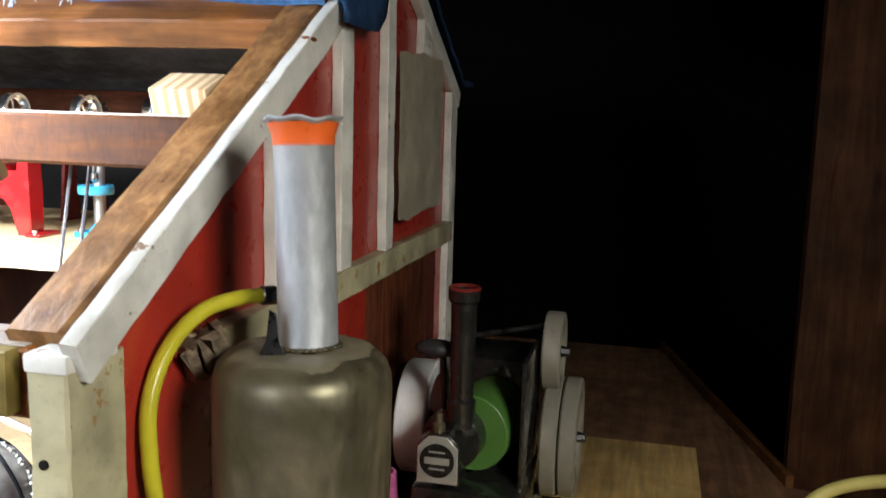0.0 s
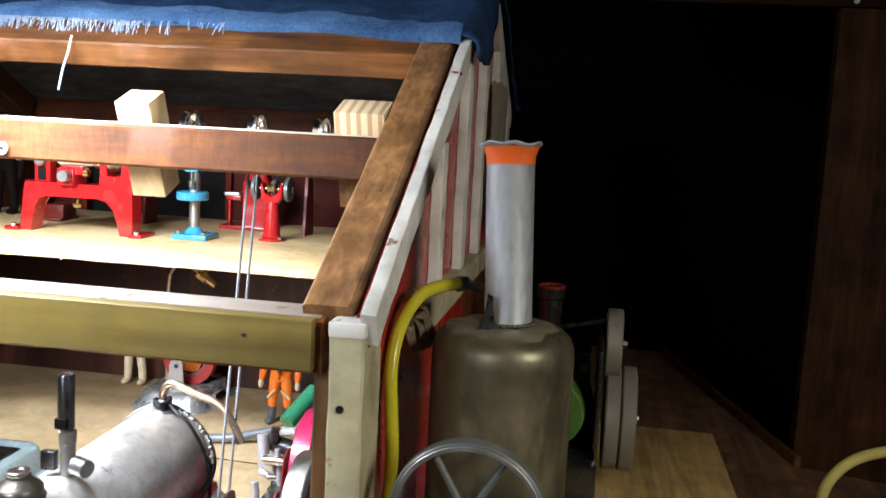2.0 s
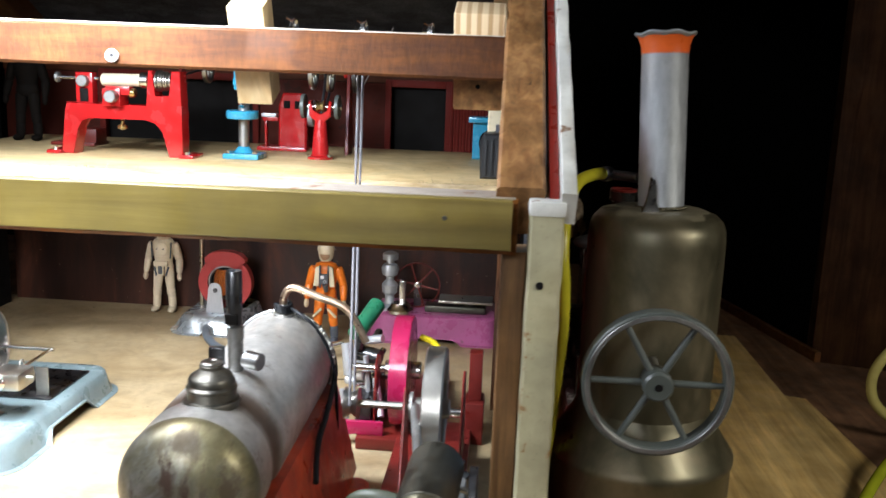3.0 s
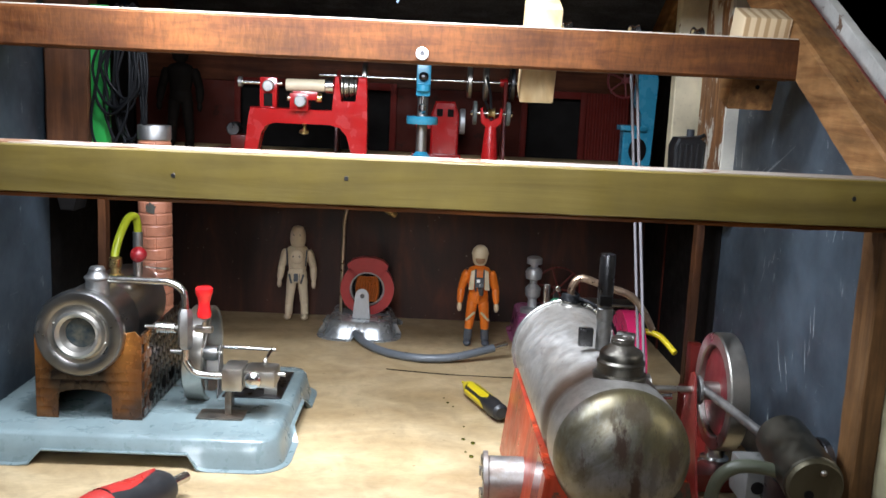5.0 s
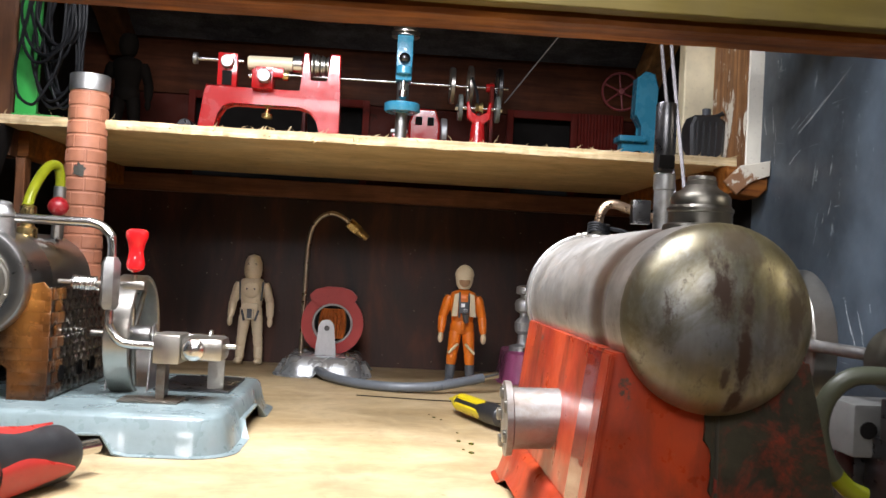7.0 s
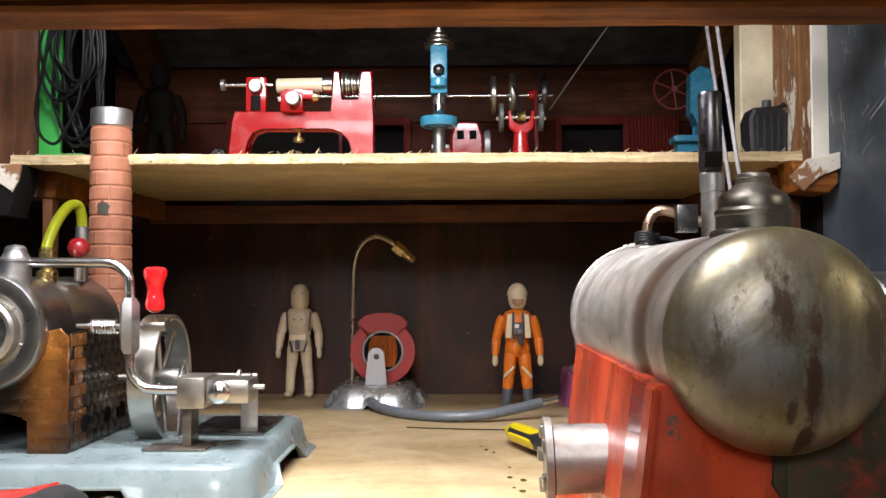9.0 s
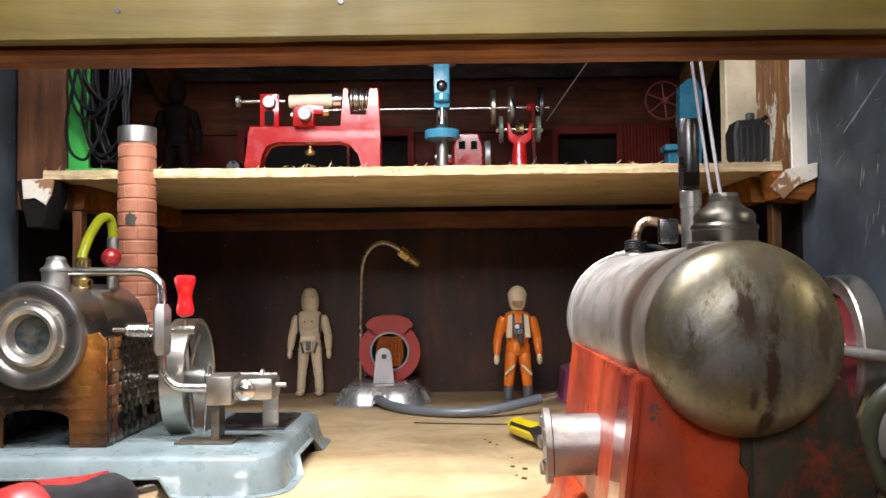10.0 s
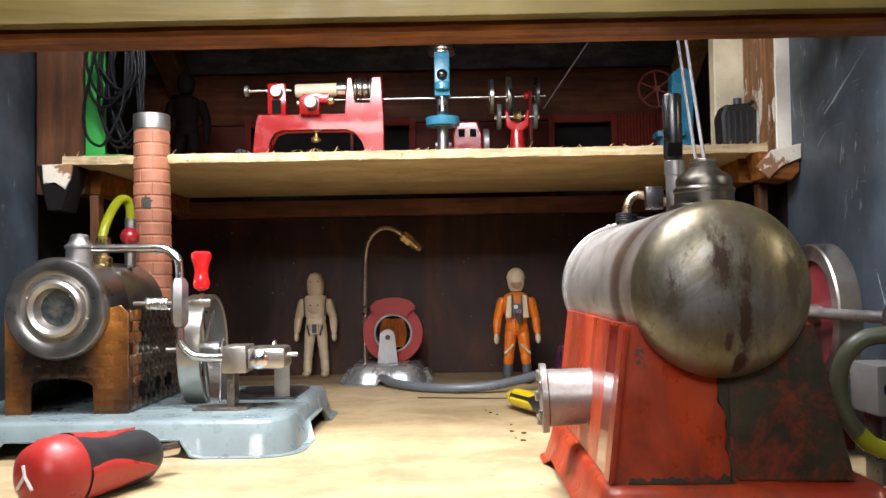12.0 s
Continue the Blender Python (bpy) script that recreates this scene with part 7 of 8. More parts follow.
# line shaft with pulleys and drive bands behind the machines
shaft = thing("line_shaft", (-0.19, 0.455, S), "thin steel line shaft with pulleys on red stands", "line shaft")
SZ = S + 0.0710
part("shaft_rod", rod(BM(), (-0.2900, 0.455, SZ), (-0.1050, 0.455, SZ), 0.0013, None, 10), M_CHROME, shaft)
for x, r in ((-0.2480, 0.0130), (-0.1520, 0.0150), (-0.1370, 0.0170), (-0.1130, 0.0165)):
    m = at(x, 0.455, SZ, X_AXIS)
    w = part("pulley", ring(BM(), m, r, r - 0.0030, -0.0020, 0.0020, 32, 0.0006), M_GUN if x > -0.12 else M_STEEL, shaft)
    for i in range(5):
        a = 2 * math.pi * i / 5
        part("spoke", rod(BM(), m @ Vector((0.002 * math.cos(a), 0.002 * math.sin(a), 0)), m @ Vector(((r - 0.002) * math.cos(a), (r - 0.002) * math.sin(a), 0)), 0.0007, None, 6), M_STEEL, w)
for x in (-0.2720, -0.1190):
    part("stand", prism(BM(), [(0.442, S), (0.450, S + 0.0700), (0.455, S + 0.0760), (0.460, S + 0.0700), (0.468, S)], YZ, x - 0.0015, x + 0.0015, 0.0004), P_REDDARK, shaft, "dull red upright")
part("collar", rod(BM(), (-0.1240, 0.455, SZ), (-0.1170, 0.455, SZ), 0.0036), P_REDTOY, shaft)
part("drive_band", tube(BM(), [(-0.1370, 0.4390, SZ + 0.004), (-0.1345, 0.4200, S + 0.0600), (-0.1340, 0.4072, GZ + 0.001)], 0.0012, 6), P_RUBBER, shaft)
part("drive_band", tube(BM(), [(-0.1370, 0.4550, SZ - 0.0165), (-0.1345, 0.4300, S + 0.0460), (-0.1340, 0.4020, GZ - 0.0048)], 0.0012, 6), P_RUBBER, shaft)
part("drive_band", tube(BM(), [(-0.2480, 0.4420, SZ), (-0.2530, 0.4100, S + 0.0660), (-0.2560, 0.3740, S + 0.0625)], 0.0009, 6), P_RUBBER, shaft)

press = thing("toy_press", (-0.176, 0.470, S), "red toy power press with a pale table", "press")
part("body", prism(BM(), [(-0.0130, 0.0), (0.0130, 0.0), (0.0130, 0.0400), (0.0090, 0.0520), (-0.0090, 0.0520), (-0.0130, 0.0400)], at(-0.1730, 0.464, S) @ XZ, 0, 0.016, 0.0016), P_REDTOY, press)
part("foot", box(BM(), -0.2030, -0.1570, 0.452, 0.484, S, S + 0.0035, 0.0010), P_REDTOY, press)
part("arm", box(BM(), -0.2000, -0.1860, 0.462, 0.472, S + 0.0260, S + 0.0300, 0.0008), P_REDTOY, press)
part("arm_post", box(BM(), -0.1990, -0.1965, 0.464, 0.470, S + 0.0035, S + 0.0260, 0.0006), P_REDTOY, press)
part("table", box(BM(), -0.2010, -0.1870, 0.460, 0.472, S + 0.0300, S + 0.0330, 0.0006), M_TUBE, press)
for s in (-1, 1):
    part("slot", box(BM(), -0.1730 + s * 0.005 - 0.0028, -0.1730 + s * 0.005 + 0.0028, 0.4632, 0.4640, S + 0.0380, S + 0.0450, 0.0006), P_VOID, press)
part("wheel", rod(BM(), (-0.1590, 0.472, S + 0.0340), (-0.1540, 0.472, S + 0.0340), 0.0120, None, 26), M_TUBE, press)
red_box = thing("toy_saw_table", (-0.352, 0.430, S), "small dull red toy machine on the shelf", "toy machine")
part("body", box(BM(), -0.3640, -0.3400, 0.424, 0.446, S, S + 0.0150, 0.0014), P_REDDARK, red_box)
part("drum", rod(BM(), (-0.3620, 0.424, S + 0.0200), (-0.3620, 0.440, S + 0.0200), 0.0060), M_GUN, red_box)
part("foot", box(BM(), -0.3800, -0.3400, 0.420, 0.450, S, S + 0.0030, 0.0008), P_REDDARK, red_box)
curtain = thing("red_panel", (-0.012, 0.50, S), "dull red corrugated panel leaning behind the press", "panel")
bm = BM()
for i in range(14):
    x0 = -0.0300 + 0.0030 * i
    rod(bm, (x0, 0.516 + 0.0008 * (i % 2), S + 0.0002), (x0, 0.520 + 0.0008 * (i % 2), S + 0.0660), 0.0017, None, 8)
part("slats", bm, P_REDFRAME, curtain)

ham = thing("toy_power_hammer", (0.006, 0.462, S), "blue toy power hammer with a dull red spoked wheel", "power hammer")
HX, HY = 0.0060, 0.462
part("body", prism(BM(), [(-0.0130, 0.0), (0.0150, 0.0), (0.0150, 0.0500), (0.0170, 0.0800), (0.0130, 0.0920), (0.0050, 0.0940), (-0.0020, 0.0880), (-0.0030, 0.0560), (0.0040, 0.0480), (0.0040, 0.0360), (-0.0130, 0.0330)], at(HX, HY - 0.008, S) @ XZ, 0, 0.016, 0.0014), P_BLUETOY, ham, "blue cast frame")
part("anvil", box(BM(), HX - 0.0170, HX + 0.0060, HY - 0.0150, HY + 0.009, S + 0.0330, S + 0.0380, 0.0012), P_BLUETOY, ham)
part("opening", ball(BM(), (HX + 0.001, HY - 0.0080, S + 0.0150), 0.0095, 0.9, 0.12, 1.2, 18), P_VOID, ham)
spoked_wheel("flywheel", (HX - 0.0110, HY + 0.012, S + 0.0790), Y_AXIS, 0.0170, 0.0030, 0.0018, 6, 0.0030, 0.0009, ham, P_WEB, P_WEB, 0.4)
box1 = thing("motor_casing", (0.018, 0.335, S), "small black moulded plastic motor casing", "motor")
part("casing", prism(BM(), [(-0.0100, 0.0), (0.0085, 0.0), (0.0095, 0.0250), (0.0040, 0.0290), (-0.0085, 0.0280), (-0.0110, 0.0220)], at(0.0168, 0.312, S) @ Matrix.Scale(1.2, 4) @ XZ, 0, 0.018, 0.0018), P_RUBBER, box1)
part("terminal", rod(BM(), (0.0180, 0.323, S + 0.0330), (0.0180, 0.323, S + 0.0400), 0.0030), P_BLUEGREY, box1)
part("spout", tube(BM(), [(0.0190, 0.320, S + 0.0335), (0.0240, 0.317, S + 0.0345), (0.0270, 0.315, S + 0.0365)], 0.0016, 8), P_RUBBER, box1)
for i in range(4):
    part("rib", box(BM(), 0.0076 + 0.0044 * i, 0.0096 + 0.0044 * i, 0.3106, 0.3124, S + 0.003, S + 0.0290, 0.0004), P_RUBBER, box1)

# green board with the coil of black cable
green = thing("green_board", (-0.437, 0.335, S), "bright green painted board standing on the shelf", "board")
part("upright", box(BM(), -0.4385, -0.4250, 0.2925, 0.2960, S + 0.003, S + 0.112, 0.0006), P_GREEN, green)
part("foot", box(BM(), -0.4385, -0.4090, 0.2880, 0.3120, S, S + 0.003, 0.0006), P_GREEN, green)
part("clip", box(BM(), -0.4080, -0.4040, 0.2900, 0.2925, S + 0.0820, S + 0.0960, 0.0006), P_GREEN, green, "small green clip holding the cable")
part("clip_arm", box(BM(), -0.4250, -0.4040, 0.2926, 0.2945, S + 0.0930, S + 0.0960, 0.0004), P_GREEN, green)
cable = thing("cable_coil", (-0.411, 0.286, S), "tangled hanging coil of thin black cable", "cable")
rng = random.Random(12)
for i in range(15):
    w, top, bot = rng.uniform(0.007, 0.0205), S + rng.uniform(0.084, 0.116), S + rng.choice((rng.uniform(0.006, 0.020), rng.uniform(0.022, 0.046)))
    cx, cy, lean = -0.4115 + rng.uniform(-0.0065, 0.0055), 0.2885 - rng.uniform(0.0, 0.011), rng.uniform(-0.007, 0.007)
    pts = []
    for j in range(13):
        a = 2 * math.pi * j / 12
        pinch = 0.55 + 0.45 * (0.5 - 0.5 * math.cos(a))
        pts.append((cx + lean * math.cos(a) + w * pinch * math.sin(a) + rng.uniform(-0.0018, 0.0018), cy + 0.0016 * math.sin(2 * a), (top + bot) / 2 + (top - bot) / 2 * math.cos(a)))
    part("loop", tube(BM(), pts, 0.0010, 8, 5), P_CABLE, cable)

# ---- blocks, eye screw, cords on the roof timbers ----
bm = box(BM(), -0.1335, -0.1130, 0.1515, 0.1720, 0.2310, 0.2890, 0.0012, )
blk = thing("pine_block", (-0.123, 0.162, 0.231), "cut pine block fixed behind the purlin", "wood block", "pine blocks")
bmesh.ops.transform(bm, matrix=at(-0.123, 0.162, 0.26) @ Matrix.Rotation(radians(22), 4, "X") @ at(0.123, -0.162, -0.26), verts=bm.verts[:])
part("block_body", bm, W_BLOCK, blk)
tilt = at(0.006, 0.162, 0.26) @ Matrix.Rotation(radians(20), 4, "X") @ at(-0.006, -0.162, -0.26)
blk2 = thing("pine_block", (0.006, 0.162, 0.233), "brown block with striped sawn end wedged in the roof corner", "wood block", "pine blocks")
part("block_body", box(BM(), -0.0080, 0.0195, 0.1510, 0.1730, 0.2330, 0.2868, 0.0012, tilt), W_RAFTER, blk2)
k = Nodes("striped_end_grain")
bands = k.tree.nodes.new("ShaderNodeTexWave")
bands.bands_direction = "X"
k.link(k.stretch((1, 0.35, 0.1)), bands.inputs["Vector"])
for key, v in (("Scale", 55.0), ("Distortion", 1.6), ("Detail", 2.0)):
    bands.inputs[key].default_value = v
W_STRIPE = k.put(colour=k.ramp(bands.outputs["Fac"], [(0.30, (0.40, 0.26, 0.13)), (0.50, (0.62, 0.48, 0.30))]), rough=0.65)
part("sawn_end", box(BM(), -0.0082, 0.0197, 0.1508, 0.1732, 0.2700, 0.2890, 0.0010, tilt), W_STRIPE, blk2, "pale end with dark growth stripes")
part("screw_hole", rod(BM(), (0.0060, 0.1500, 0.2445), (0.0060, 0.1512, 0.2445), 0.0013, None, 10), P_VOID, blk2)
eye = thing("eye_screw", (-0.193, 0.129, 0.2541), "white screw eye in the purlin face", "screw eye")
part("eye_ring", ring(BM(), at(-0.1928, 0.1287, 0.2541, Y_AXIS), 0.0036, 0.0014, -0.0013, 0.0006, 20, 0.0005), P_PAPER, eye)
part("eye_core", rod(BM(), (-0.1928, 0.1285, 0.2541), (-0.1928, 0.1302, 0.2541), 0.0014, None, 10), M_GUN, eye)
for x, z in ((-0.2220, 0.1943), (0.0, 0.1950), (-0.2966, 0.1923)):
    nail = thing("nail_head", (x, 0, z), "dark sunk nail head in the front batten", "nail", "front nails")
    part("head", rod(BM(), (x, -0.00025, z), (x, 0.0006, z), 0.0010, None, 10), M_GUN, nail)
over = thing("overhead_shaft", (-0.055, 0.178, 0.262), "thin overhead shaft with three small pulleys between the blocks", "shaft")
part("shaft_rod", rod(BM(), (-0.1300, 0.178, 0.2700), (0.0150, 0.178, 0.2700), 0.0014, None, 10), M_CHROME, over)
for x in (-0.1055, -0.0640, -0.0250):
    m = at(x, 0.178, 0.2700, X_AXIS)
    w = part("pulley", rev(BM(), [(0.0084, -0.0026), (0.0098, -0.0026), (0.0082, 0), (0.0098, 0.0026), (0.0084, 0.0026), (0.0072, 0.0014), (0.0072, -0.0014), (0.0084, -0.0026)], m, 28, False), M_CHROME, over)
    for i in range(5):
        a = 2 * math.pi * i / 5 + x * 40
        part("spoke", rod(BM(), m @ Vector((0.0012 * math.cos(a), 0.0012 * math.sin(a), 0)), m @ Vector((0.0078 * math.cos(a), 0.0078 * math.sin(a), 0)), 0.0006, None, 6), M_CHROME, w)
cord = thing("drive_cord", (-0.060, 0.15, 0.07), "two grey drive cords from engine pulley to overhead shaft", "cord")
part("strand", tube(BM(), [(-0.0560, 0.1105, 0.0680), (-0.0600, 0.1400, 0.1680), (-0.0640, 0.1705, 0.2705)], 0.0009, 6), P_CORD, cord)
part("strand", tube(BM(), [(-0.0560, 0.1255, 0.0680), (-0.0600, 0.1550, 0.1680), (-0.0640, 0.1855, 0.2705)], 0.0009, 6), P_CORD, cord)
cord2 = thing("slant_cord", (-0.10, 0.40, 0.24), "thin grey cord slanting up from the line shaft", "cord")
part("strand", tube(BM(), [(-0.0700, 0.3700, 0.2830), (-0.0890, 0.4150, 0.2580), (-0.1075, 0.4540, 0.2330)], 0.0006, 6), P_CORD, cord2)
lampwire = thing("thin_wire", (-0.30, 0.25, 0.31), "thin blue-grey wire sagging under the towel", "wire")
part("strand", tube(BM(), [(-0.3900, 0.245, 0.3250), (-0.3700, 0.244, 0.3130), (-0.3400, 0.243, 0.3080), (-0.3000, 0.244, 0.3110), (-0.2850, 0.246, 0.3250)], 0.0005, 5), P_BLUEGREY, lampwire)

# ---- outside: vertical boiler engine ----
tank = thing("vertical_boiler", (0.0965, 0.066, 0.0), "olive bronze upright boiler with a silver chimney and spoked wheel", "boiler")
TX, TY = 0.0962, 0.066
bm = rev(BM(), [(0.0322, 0.086), (0.0318, 0.090), (0.0318, 0.1795), (0.0314, 0.1845), (0.0300, 0.1885), (0.0270, 0.1915), (0.0225, 0.1928), (0.0150, 0.1932), (0, 0.1936)], at(TX, TY, 0), 64, False)
shell = part("shell", bm, M_OLIVE, tank, "dull olive bronze shell with a rounded shoulder")
RB = 0.0440
part("base_drum", rev(BM(), [(RB, 0.0002), (RB, 0.0720), (RB + 0.0010, 0.0735), (RB + 0.0010, 0.0760), (RB - 0.0006, 0.0785), (RB - 0.0035, 0.0825), (0.0370, 0.0880), (0.0340, 0.0925), (0.0326, 0.0965), (0.0317, 0.0985)], at(TX, TY, 0), 64), M_OLIVE, tank, "wider lower drum with a rolled lip")
part("black_foot", rev(BM(), [(0.0480, 0.0001), (0.0480, 0.008), (0.0440, 0.011), (0.0401, 0.012)], at(TX, TY, 0), 48), P_RUBBER, tank)
P_FLUX = paint("dried_flux", (0.20, 0.165, 0.105), 0.5, (0.10, 0.085, 0.05), 0.45, 70, 0.5, 0, 0.6)
bm = BM()
TOP = ((0.0, 0.1936), (0.0150, 0.1932), (0.0225, 0.1928), (0.0270, 0.1915), (0.0300, 0.1885), (0.0314, 0.1845), (0.0318, 0.1795))


def top_z(r):
    """Height of the boiler's shoulder at a distance from its axis."""
    for (r0, z0), (r1, z1) in zip(TOP, TOP[1:]):
        if r <= r1:
            return z0 + (z1 - z0) * (r - r0) / (r1 - r0)
    return TOP[-1][1]


rows = []
for f in (0.42, 0.55, 0.68, 0.8, 0.9, 1.0):
    row = []
    for i in range(40):
        a = i * 0.15708
        r = f * min(0.0296, 0.0245 + 0.0100 * noise.noise(Vector((math.cos(a) * 2, math.sin(a) * 2, 1))) + 0.0030 * noise.noise(Vector((math.cos(a) * 7, math.sin(a) * 7, 4))))
        row.append(bm.verts.new((TX + r * math.cos(a), TY + r * math.sin(a), top_z(r) + (0.0006 if f < 1 else 0.0001))))
    rows.append(row)
for a, b in zip(rows, rows[1:]):
    for i in range(40):
        bm.faces.new((a[i], b[i], b[(i + 1) % 40], a[(i + 1) % 40]))
part("flux_stain", bm, P_FLUX, shell, "pale dried solder flux round the chimney foot")
cm, cl = along((0.0975, 0.0680, 0.1935), (0.0937, 0.0715, 0.2735))
chim = part("chimney", rev(BM(), [(0.0106, 0), (0.0106, cl - 0.0092), (0.0108, cl - 0.0088)], cm, 40, False), M_TUBE, tank, "brushed silver chimney tube")
part("orange_band", rev(BM(), [(0.0107, cl - 0.0092), (0.0110, cl - 0.0055), (0.0122, cl - 0.0022), (0.0128, cl - 0.0012)], cm, 40, False), P_ORANGE, chim, "ragged orange-red band")
bm = BM()
rows = []
for r, h in ((0.0127, cl - 0.0013), (0.0140, cl - 0.0002), (0.0136, cl + 0.0006), (0.0112, cl - 0.0010), (0.0098, cl - 0.012), (0.0096, cl - 0.05)):
    rows.append([bm.verts.new(cm @ Vector((r * math.cos(a), r * math.sin(a), h + 0.0003 * math.sin(3 * a) + 0.0005 * math.sin(7 * a + 1)))) for a in (2 * math.pi * i / 40 for i in range(40))])
for a, b in zip(rows, rows[1:]):
    for i in range(40):
        bm.faces.new((a[i], a[(i + 1) % 40], b[(i + 1) % 40], b[i]))
part("flared_lip", bm, M_TUBE, chim, "crudely flared metal lip")
bm = BM()
for i in range(30):
    a = 2 * math.pi * i / 30
    ball(bm, cm @ Vector((0.0107 * math.cos(a), 0.0107 * math.sin(a), 0.0006)), 0.0012, 1.3, 1.3, 0.7, 8)
part("solder_bead", bm, M_OLIVE, chim)
part("weld_fin", prism(BM(), [(-0.0050, 0.0), (0.0050, 0.0), (0.0016, 0.0050), (0.0012, 0.0150), (-0.0012, 0.0165), (-0.0020, 0.0060)], at(0.0905, 0.0530, 0.1930) @ Matrix.Rotation(radians(18), 4, "Z") @ XZ, -0.0008, 0.0008, 0.0003), M_GUN, tank, "bent grey solder lug")
part("tap_arm", rod(BM(), (0.0875, 0.0780, 0.2060), (0.0745, 0.0900, 0.2060), 0.0024), M_GUN, tank)
part("axle", rod(BM(), (0.0912, 0.0000, 0.1285), (0.0945, 0.0420, 0.1285), 0.0024), M_DULL, tank)
wheel = spoked_wheel("flywheel", (0.0912, 0.0060, 0.1285), Y_AXIS, 0.0314, 0.0075, 0.0036, 6, 0.0064, 0.0016, tank, M_GREYWHEEL, M_GREYWHEEL, 0.0, label="grey six-spoke flywheel with a grooved rim")
part("rim_groove", ring(BM(), at(0.0912, 0.0015, 0.1285, Y_AXIS), 0.0302, 0.0283, 0, 0.0010, 48, 0.0002), M_DULL, wheel)
part("axle_hole", rod(BM(), (0.0912, -0.0012, 0.1285), (0.0912, 0.0002, 0.1285), 0.0016, None, 12), P_VOID, wheel)

yh = thing("yellow_hose", (0.055, 0.06, 0.0), "translucent yellow hose curving from boiler to bench", "hose")
part("hose_body", tube(BM(), [(0.0745, 0.0900, 0.2060), (0.0660, 0.0790, 0.2065), (0.0575, 0.0650, 0.2035), (0.0525, 0.0500, 0.1930), (0.0510, 0.0400, 0.1770), (0.0525, 0.0370, 0.1580), (0.0530, 0.0400, 0.1350), (0.0510, 0.0450, 0.1000), (0.0500, 0.0620, 0.0600), (0.0505, 0.1000, 0.0270), (0.0560, 0.1350, 0.0060)], 0.0030, 14), H_YELLOW, yh)
part("ferrule", rod(BM(), (0.0750, 0.0905, 0.2060), (0.0712, 0.0858, 0.2063), 0.0037), M_GUN, yh, "dark metal hose end")
chunk = thing("splintered_wood", (0.058, 0.095, 0.17), "splintered wood end on the gable rail", "wood chip")
bm = timber(BM(), (0.0500, 0.0700, 0.1740), (0.0610, 0.0850, 0.1810), 0.013, 0.016, 14, 0.0085)
part("chip_body", bm, wood("splintered_grey_wood", (0.13, 0.085, 0.05), (0.36, 0.27, 0.18), "x", 30, 0.8, 0.5), chunk)

loop = thing("pale_hose", (0.33, 0.33, 0.0), "pale yellow hose looped on the bench", "hose")
part("hose_body", tube(BM(), [(0.4300, 0.3000, 0.0700), (0.3700, 0.2950, 0.0820), (0.3253, 0.3000, 0.0711), (0.3040, 0.3000, 0.0480), (0.3060, 0.3000, 0.0220), (0.3325, 0.3000, 0.0040), (0.3800, 0.3050, -0.0060), (0.4300, 0.3200, -0.0080)], 0.0038, 14), hose_mat("pale_yellow_tubing", (0.60, 0.52, 0.17)), loop)
loop2 = thing("lime_hose", (0.27, 0.12, 0.0), "lime yellow hose lying over the plywood", "hose")
part("hose_body", tube(BM(), [(0.1450, -0.0400, 0.0036), (0.1900, 0.0500, 0.0036), (0.2350, 0.1400, 0.0040), (0.2900, 0.2150, 0.0180), (0.3600, 0.2700, 0.0200)], 0.0036, 14), H_LIME, loop2)

# ---- outside: black engine with green drum and grey wheels ----
dark = thing("traction_engine", (0.115, 0.34, 0.0), "black toy engine with green drum and grey wheels", "steam engine")
part("base", box(BM(), 0.0760, 0.150, 0.255, 0.440, 0.0002, 0.022, 0.0030), P_BASEGREY, dark, "grey tin base")
part("chassis", box(BM(), 0.0820, 0.1480, 0.275, 0.420, 0.0222, 0.0520, 0.0020), P_COAL, dark)
nose = part("smoke_box", prism(BM(), [(-0.0130, -0.0150), (0.0130, -0.0150), (0.0130, 0.0080), (0.0060, 0.0150), (-0.0060, 0.0150), (-0.0130, 0.0080)], at(0.1000, 0.268, 0.0740) @ XZ, 0, 0.022, 0.0012), P_COAL, dark)
part("nose_plate", prism(BM(), [(-0.0122, -0.0145), (0.0122, -0.0145), (0.0122, 0.0076), (0.0056, 0.0143), (-0.0056, 0.0143), (-0.0122, 0.0076)], at(0.1000, 0.2660, 0.0740) @ XZ, 0, 0.0018, 0.0005), P_BADGE, nose, "worn silver nose plate")
badge = part("badge", rod(BM(), (0.1000, 0.2652, 0.0738), (0.1000, 0.2660, 0.0738), 0.0104, None, 32, 0.03), P_COAL, nose, "round black badge with unreadable silver bars")
for z, w, h in ((0.0792, 0.0100, 0.0012), (0.0738, 0.0150, 0.0042), (0.0688, 0.0096, 0.0012)):
    part("badge_bar", box(BM(), 0.1000 - w / 2, 0.1000 + w / 2, 0.2648, 0.2653, z - h / 2, z + h / 2, 0.0002), P_BADGE, badge)
part("boiler", rod(BM(), (0.1030, 0.288, 0.0790), (0.1100, 0.340, 0.0790), 0.0185, None, 36, 0.03), P_COAL, dark)
part("green_drum", rod(BM(), (0.1130, 0.300, 0.0800), (0.1200, 0.345, 0.0800), 0.0240, None, 44, 0.03), P_LEAF, dark, "dull green drum")
part("steam_chest", box(BM(), 0.0900, 0.1400, 0.345, 0.40, 0.0520, 0.1150, 0.0020), P_COAL, dark)
st = part("stack_pipe", rev(BM(), [(0.0088, 0.0880), (0.0088, 0.1040), (0.0072, 0.1060), (0.0078, 0.1640), (0.0096, 0.1660), (0.0098, 0.1720), (0.0082, 0.1724), (0.0078, 0.1600)], at(0.1085, 0.290, 0), 28, False), P_COAL, dark, "black smoke stack")
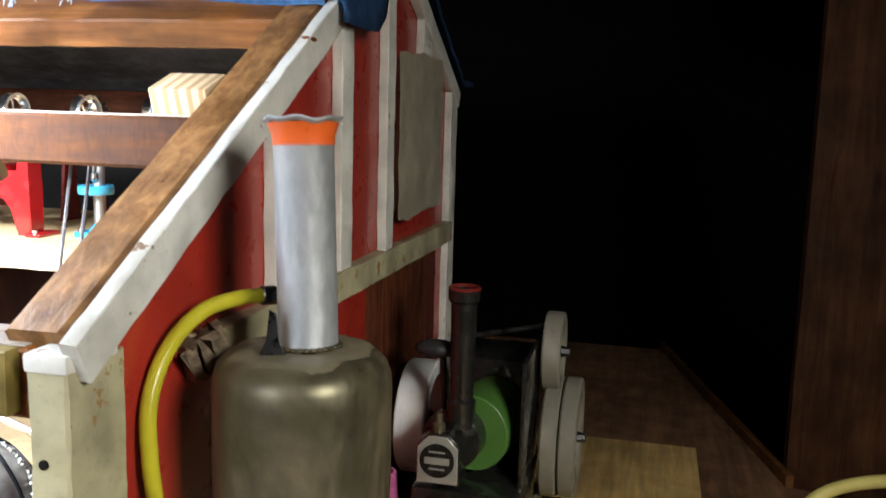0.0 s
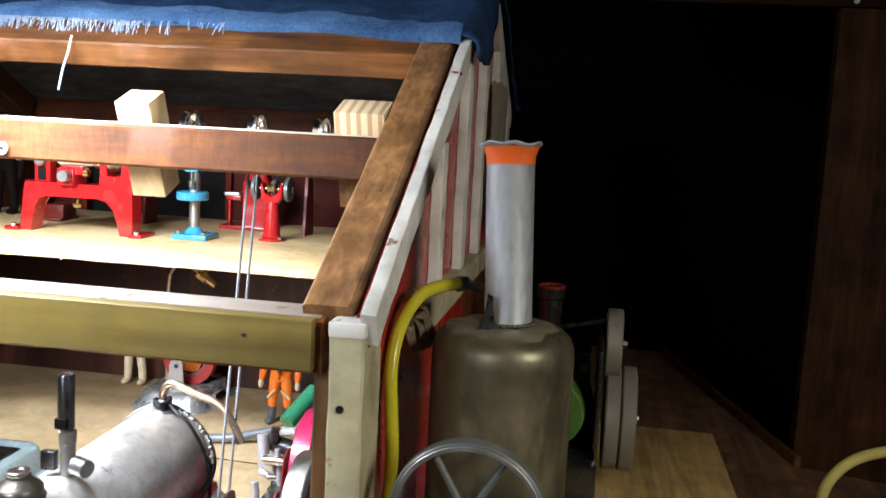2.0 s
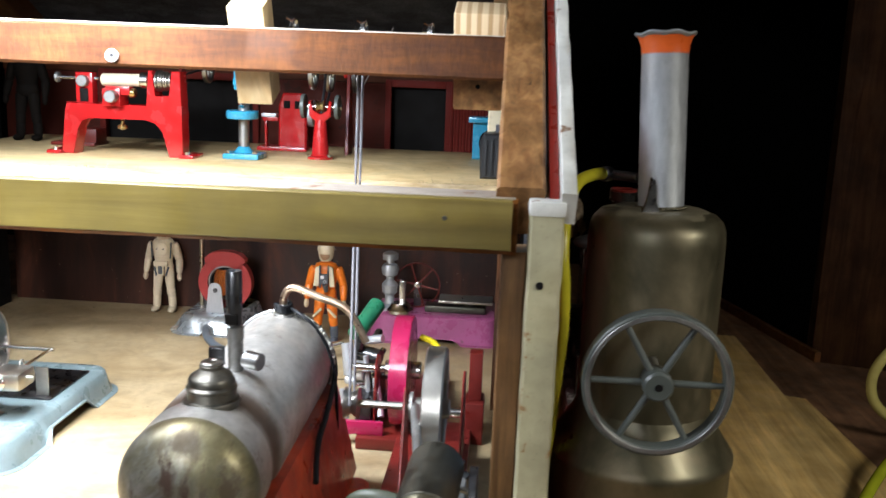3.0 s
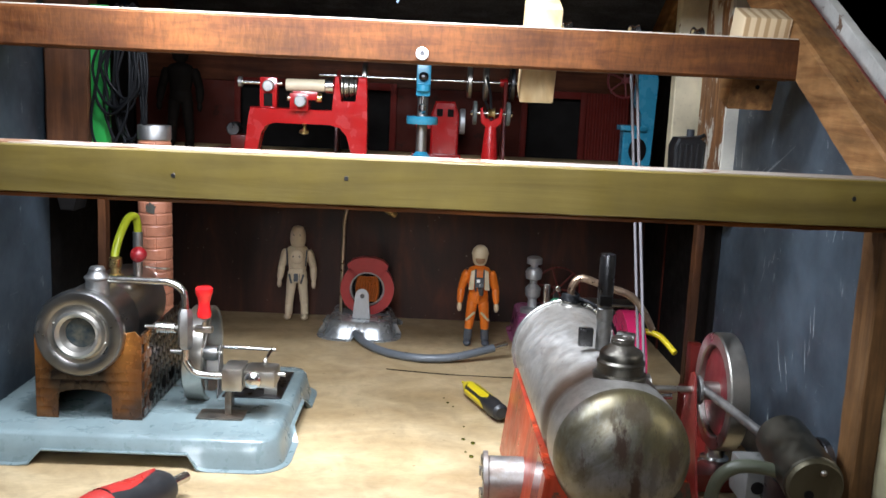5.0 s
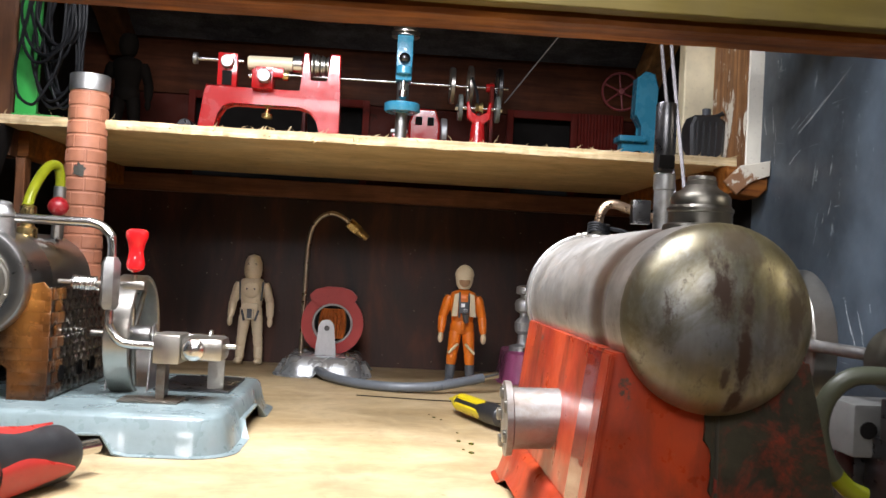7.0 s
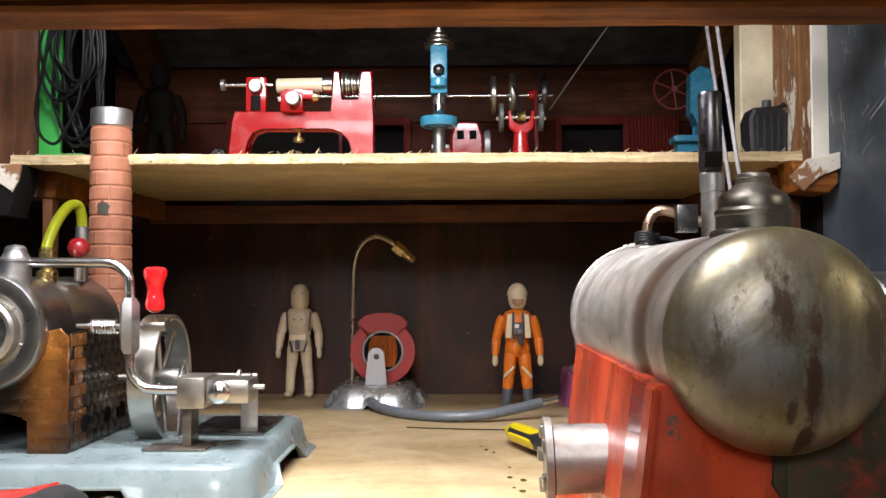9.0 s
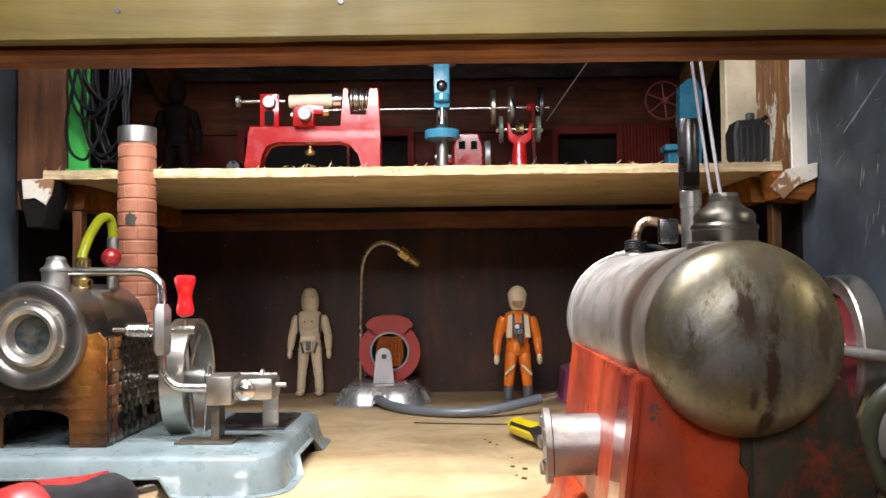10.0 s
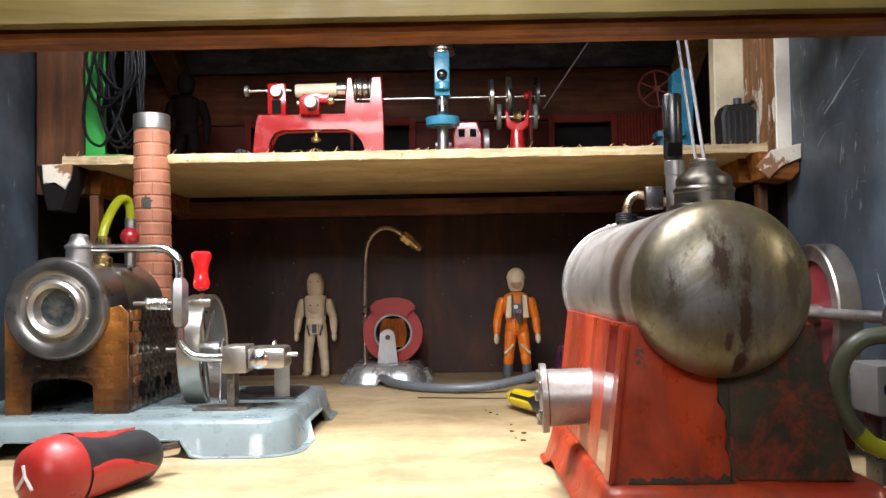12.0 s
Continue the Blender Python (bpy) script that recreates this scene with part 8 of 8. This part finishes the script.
part("stack_rim", ring(BM(), at(0.1085, 0.290, 0.1718), 0.0097, 0.0076, 0, 0.0022, 28, 0.0006), P_REDDARK, st, "dull red rim")
part("valve_knob", rev(BM(), [(0.0040, 0.0890), (0.0040, 0.0930), (0.0022, 0.0945), (0.0022, 0.0990), (0.0012, 0.1000)], at(0.0985, 0.275, 0), 14), M_OLIVE, dark)
part("canopy_rod", rod(BM(), (0.1120, 0.300, 0.1420), (0.1520, 0.360, 0.1380), 0.0016), M_GUN, dark)
part("frame_plate", box(BM(), 0.1445, 0.1475, 0.290, 0.410, 0.0222, 0.1300, 0.0010), P_COAL, dark)
part("lever", ball(BM(), (0.0900, 0.3000, 0.1320), 0.0080, 1.8, 1.0, 0.7, 14), P_RUBBER, dark)
part("lever_stem", rod(BM(), (0.0960, 0.3000, 0.0900), (0.0940, 0.3000, 0.1320), 0.0020), P_COAL, dark)
m = at(0.0650, 0.362, 0.0660, X_AXIS)
lw = part("left_wheel", ring(BM(), m, 0.0390, 0.0290, -0.0090, 0.0120, 52, 0.0012), P_PAPER, dark, "pale grey wheel rim with an orange face")
part("wheel_web", ring(BM(), m, 0.0290, 0.0030, -0.0050, -0.0020, 40, 0.0005), P_ORANGE, lw)
part("wheel_hub", rod(BM(), (0.0480, 0.362, 0.0660), (0.0730, 0.362, 0.0660), 0.0048, None, 18), M_CHROME, lw)
part("wheel_axle", rod(BM(), (0.0730, 0.362, 0.0660), (0.1000, 0.362, 0.0660), 0.0030, None, 12), M_GUN, lw)
part("pink_foot", rod(BM(), (0.0630, 0.285, 0.0220), (0.0630, 0.285, 0.0560), 0.0090, 0.0070, 24), P_PURPLE, dark, "pink turned post")
P_DUSTY = paint("dusty_wheel_paint", (0.20, 0.185, 0.145), 0.5, (0.10, 0.09, 0.07), 0.62, 60, 0.4)
for (x, y, z, r, w) in ((0.1560, 0.362, 0.1200, 0.0265, 0.0120), (0.1580, 0.362, 0.0620, 0.0400, 0.0110), (0.1700, 0.362, 0.0620, 0.0400, 0.0110)):
    m = at(x, y, z, X_AXIS)
    gw = part("grey_wheel", ring(BM(), m, r, r * 0.74, -w / 2, w / 2, 44, 0.0012), P_DUSTY, dark, "dusty grey wheel")
    part("wheel_web", ring(BM(), m, r * 0.74, 0.0030, -0.0020, 0.0020, 32, 0.0005), P_REDDARK, gw)
    part("wheel_nut", rod(BM(), (x, y, z), (x + w * 0.9, y, z), 0.0042, 0.0034, 8), M_GUN, gw)

# oil drops on the floor
bm = BM()
for x, y, n in ((-0.1644, 0.2708, 0.00112), (-0.1604, 0.2629, 0.00084), (-0.155, 0.1973, 0.0014), (-0.1487, 0.191, 0.00168), (-0.1508, 0.1678, 0.00168), (-0.1543, 0.175, 0.00084), (-0.167, 0.2813, 0.0007), (-0.1538, 0.2214, 0.00084)):
    ball(bm, (x, y, 0.0002), n, 1.0, 1.6, 0.3, 10)
tagged(part("oil_drops", bm, paint("olive_oil", (0.075, 0.075, 0.012), 0.15, None, 0.7, 60, 0.2), floor, "olive oil drops"), kind="stuff")
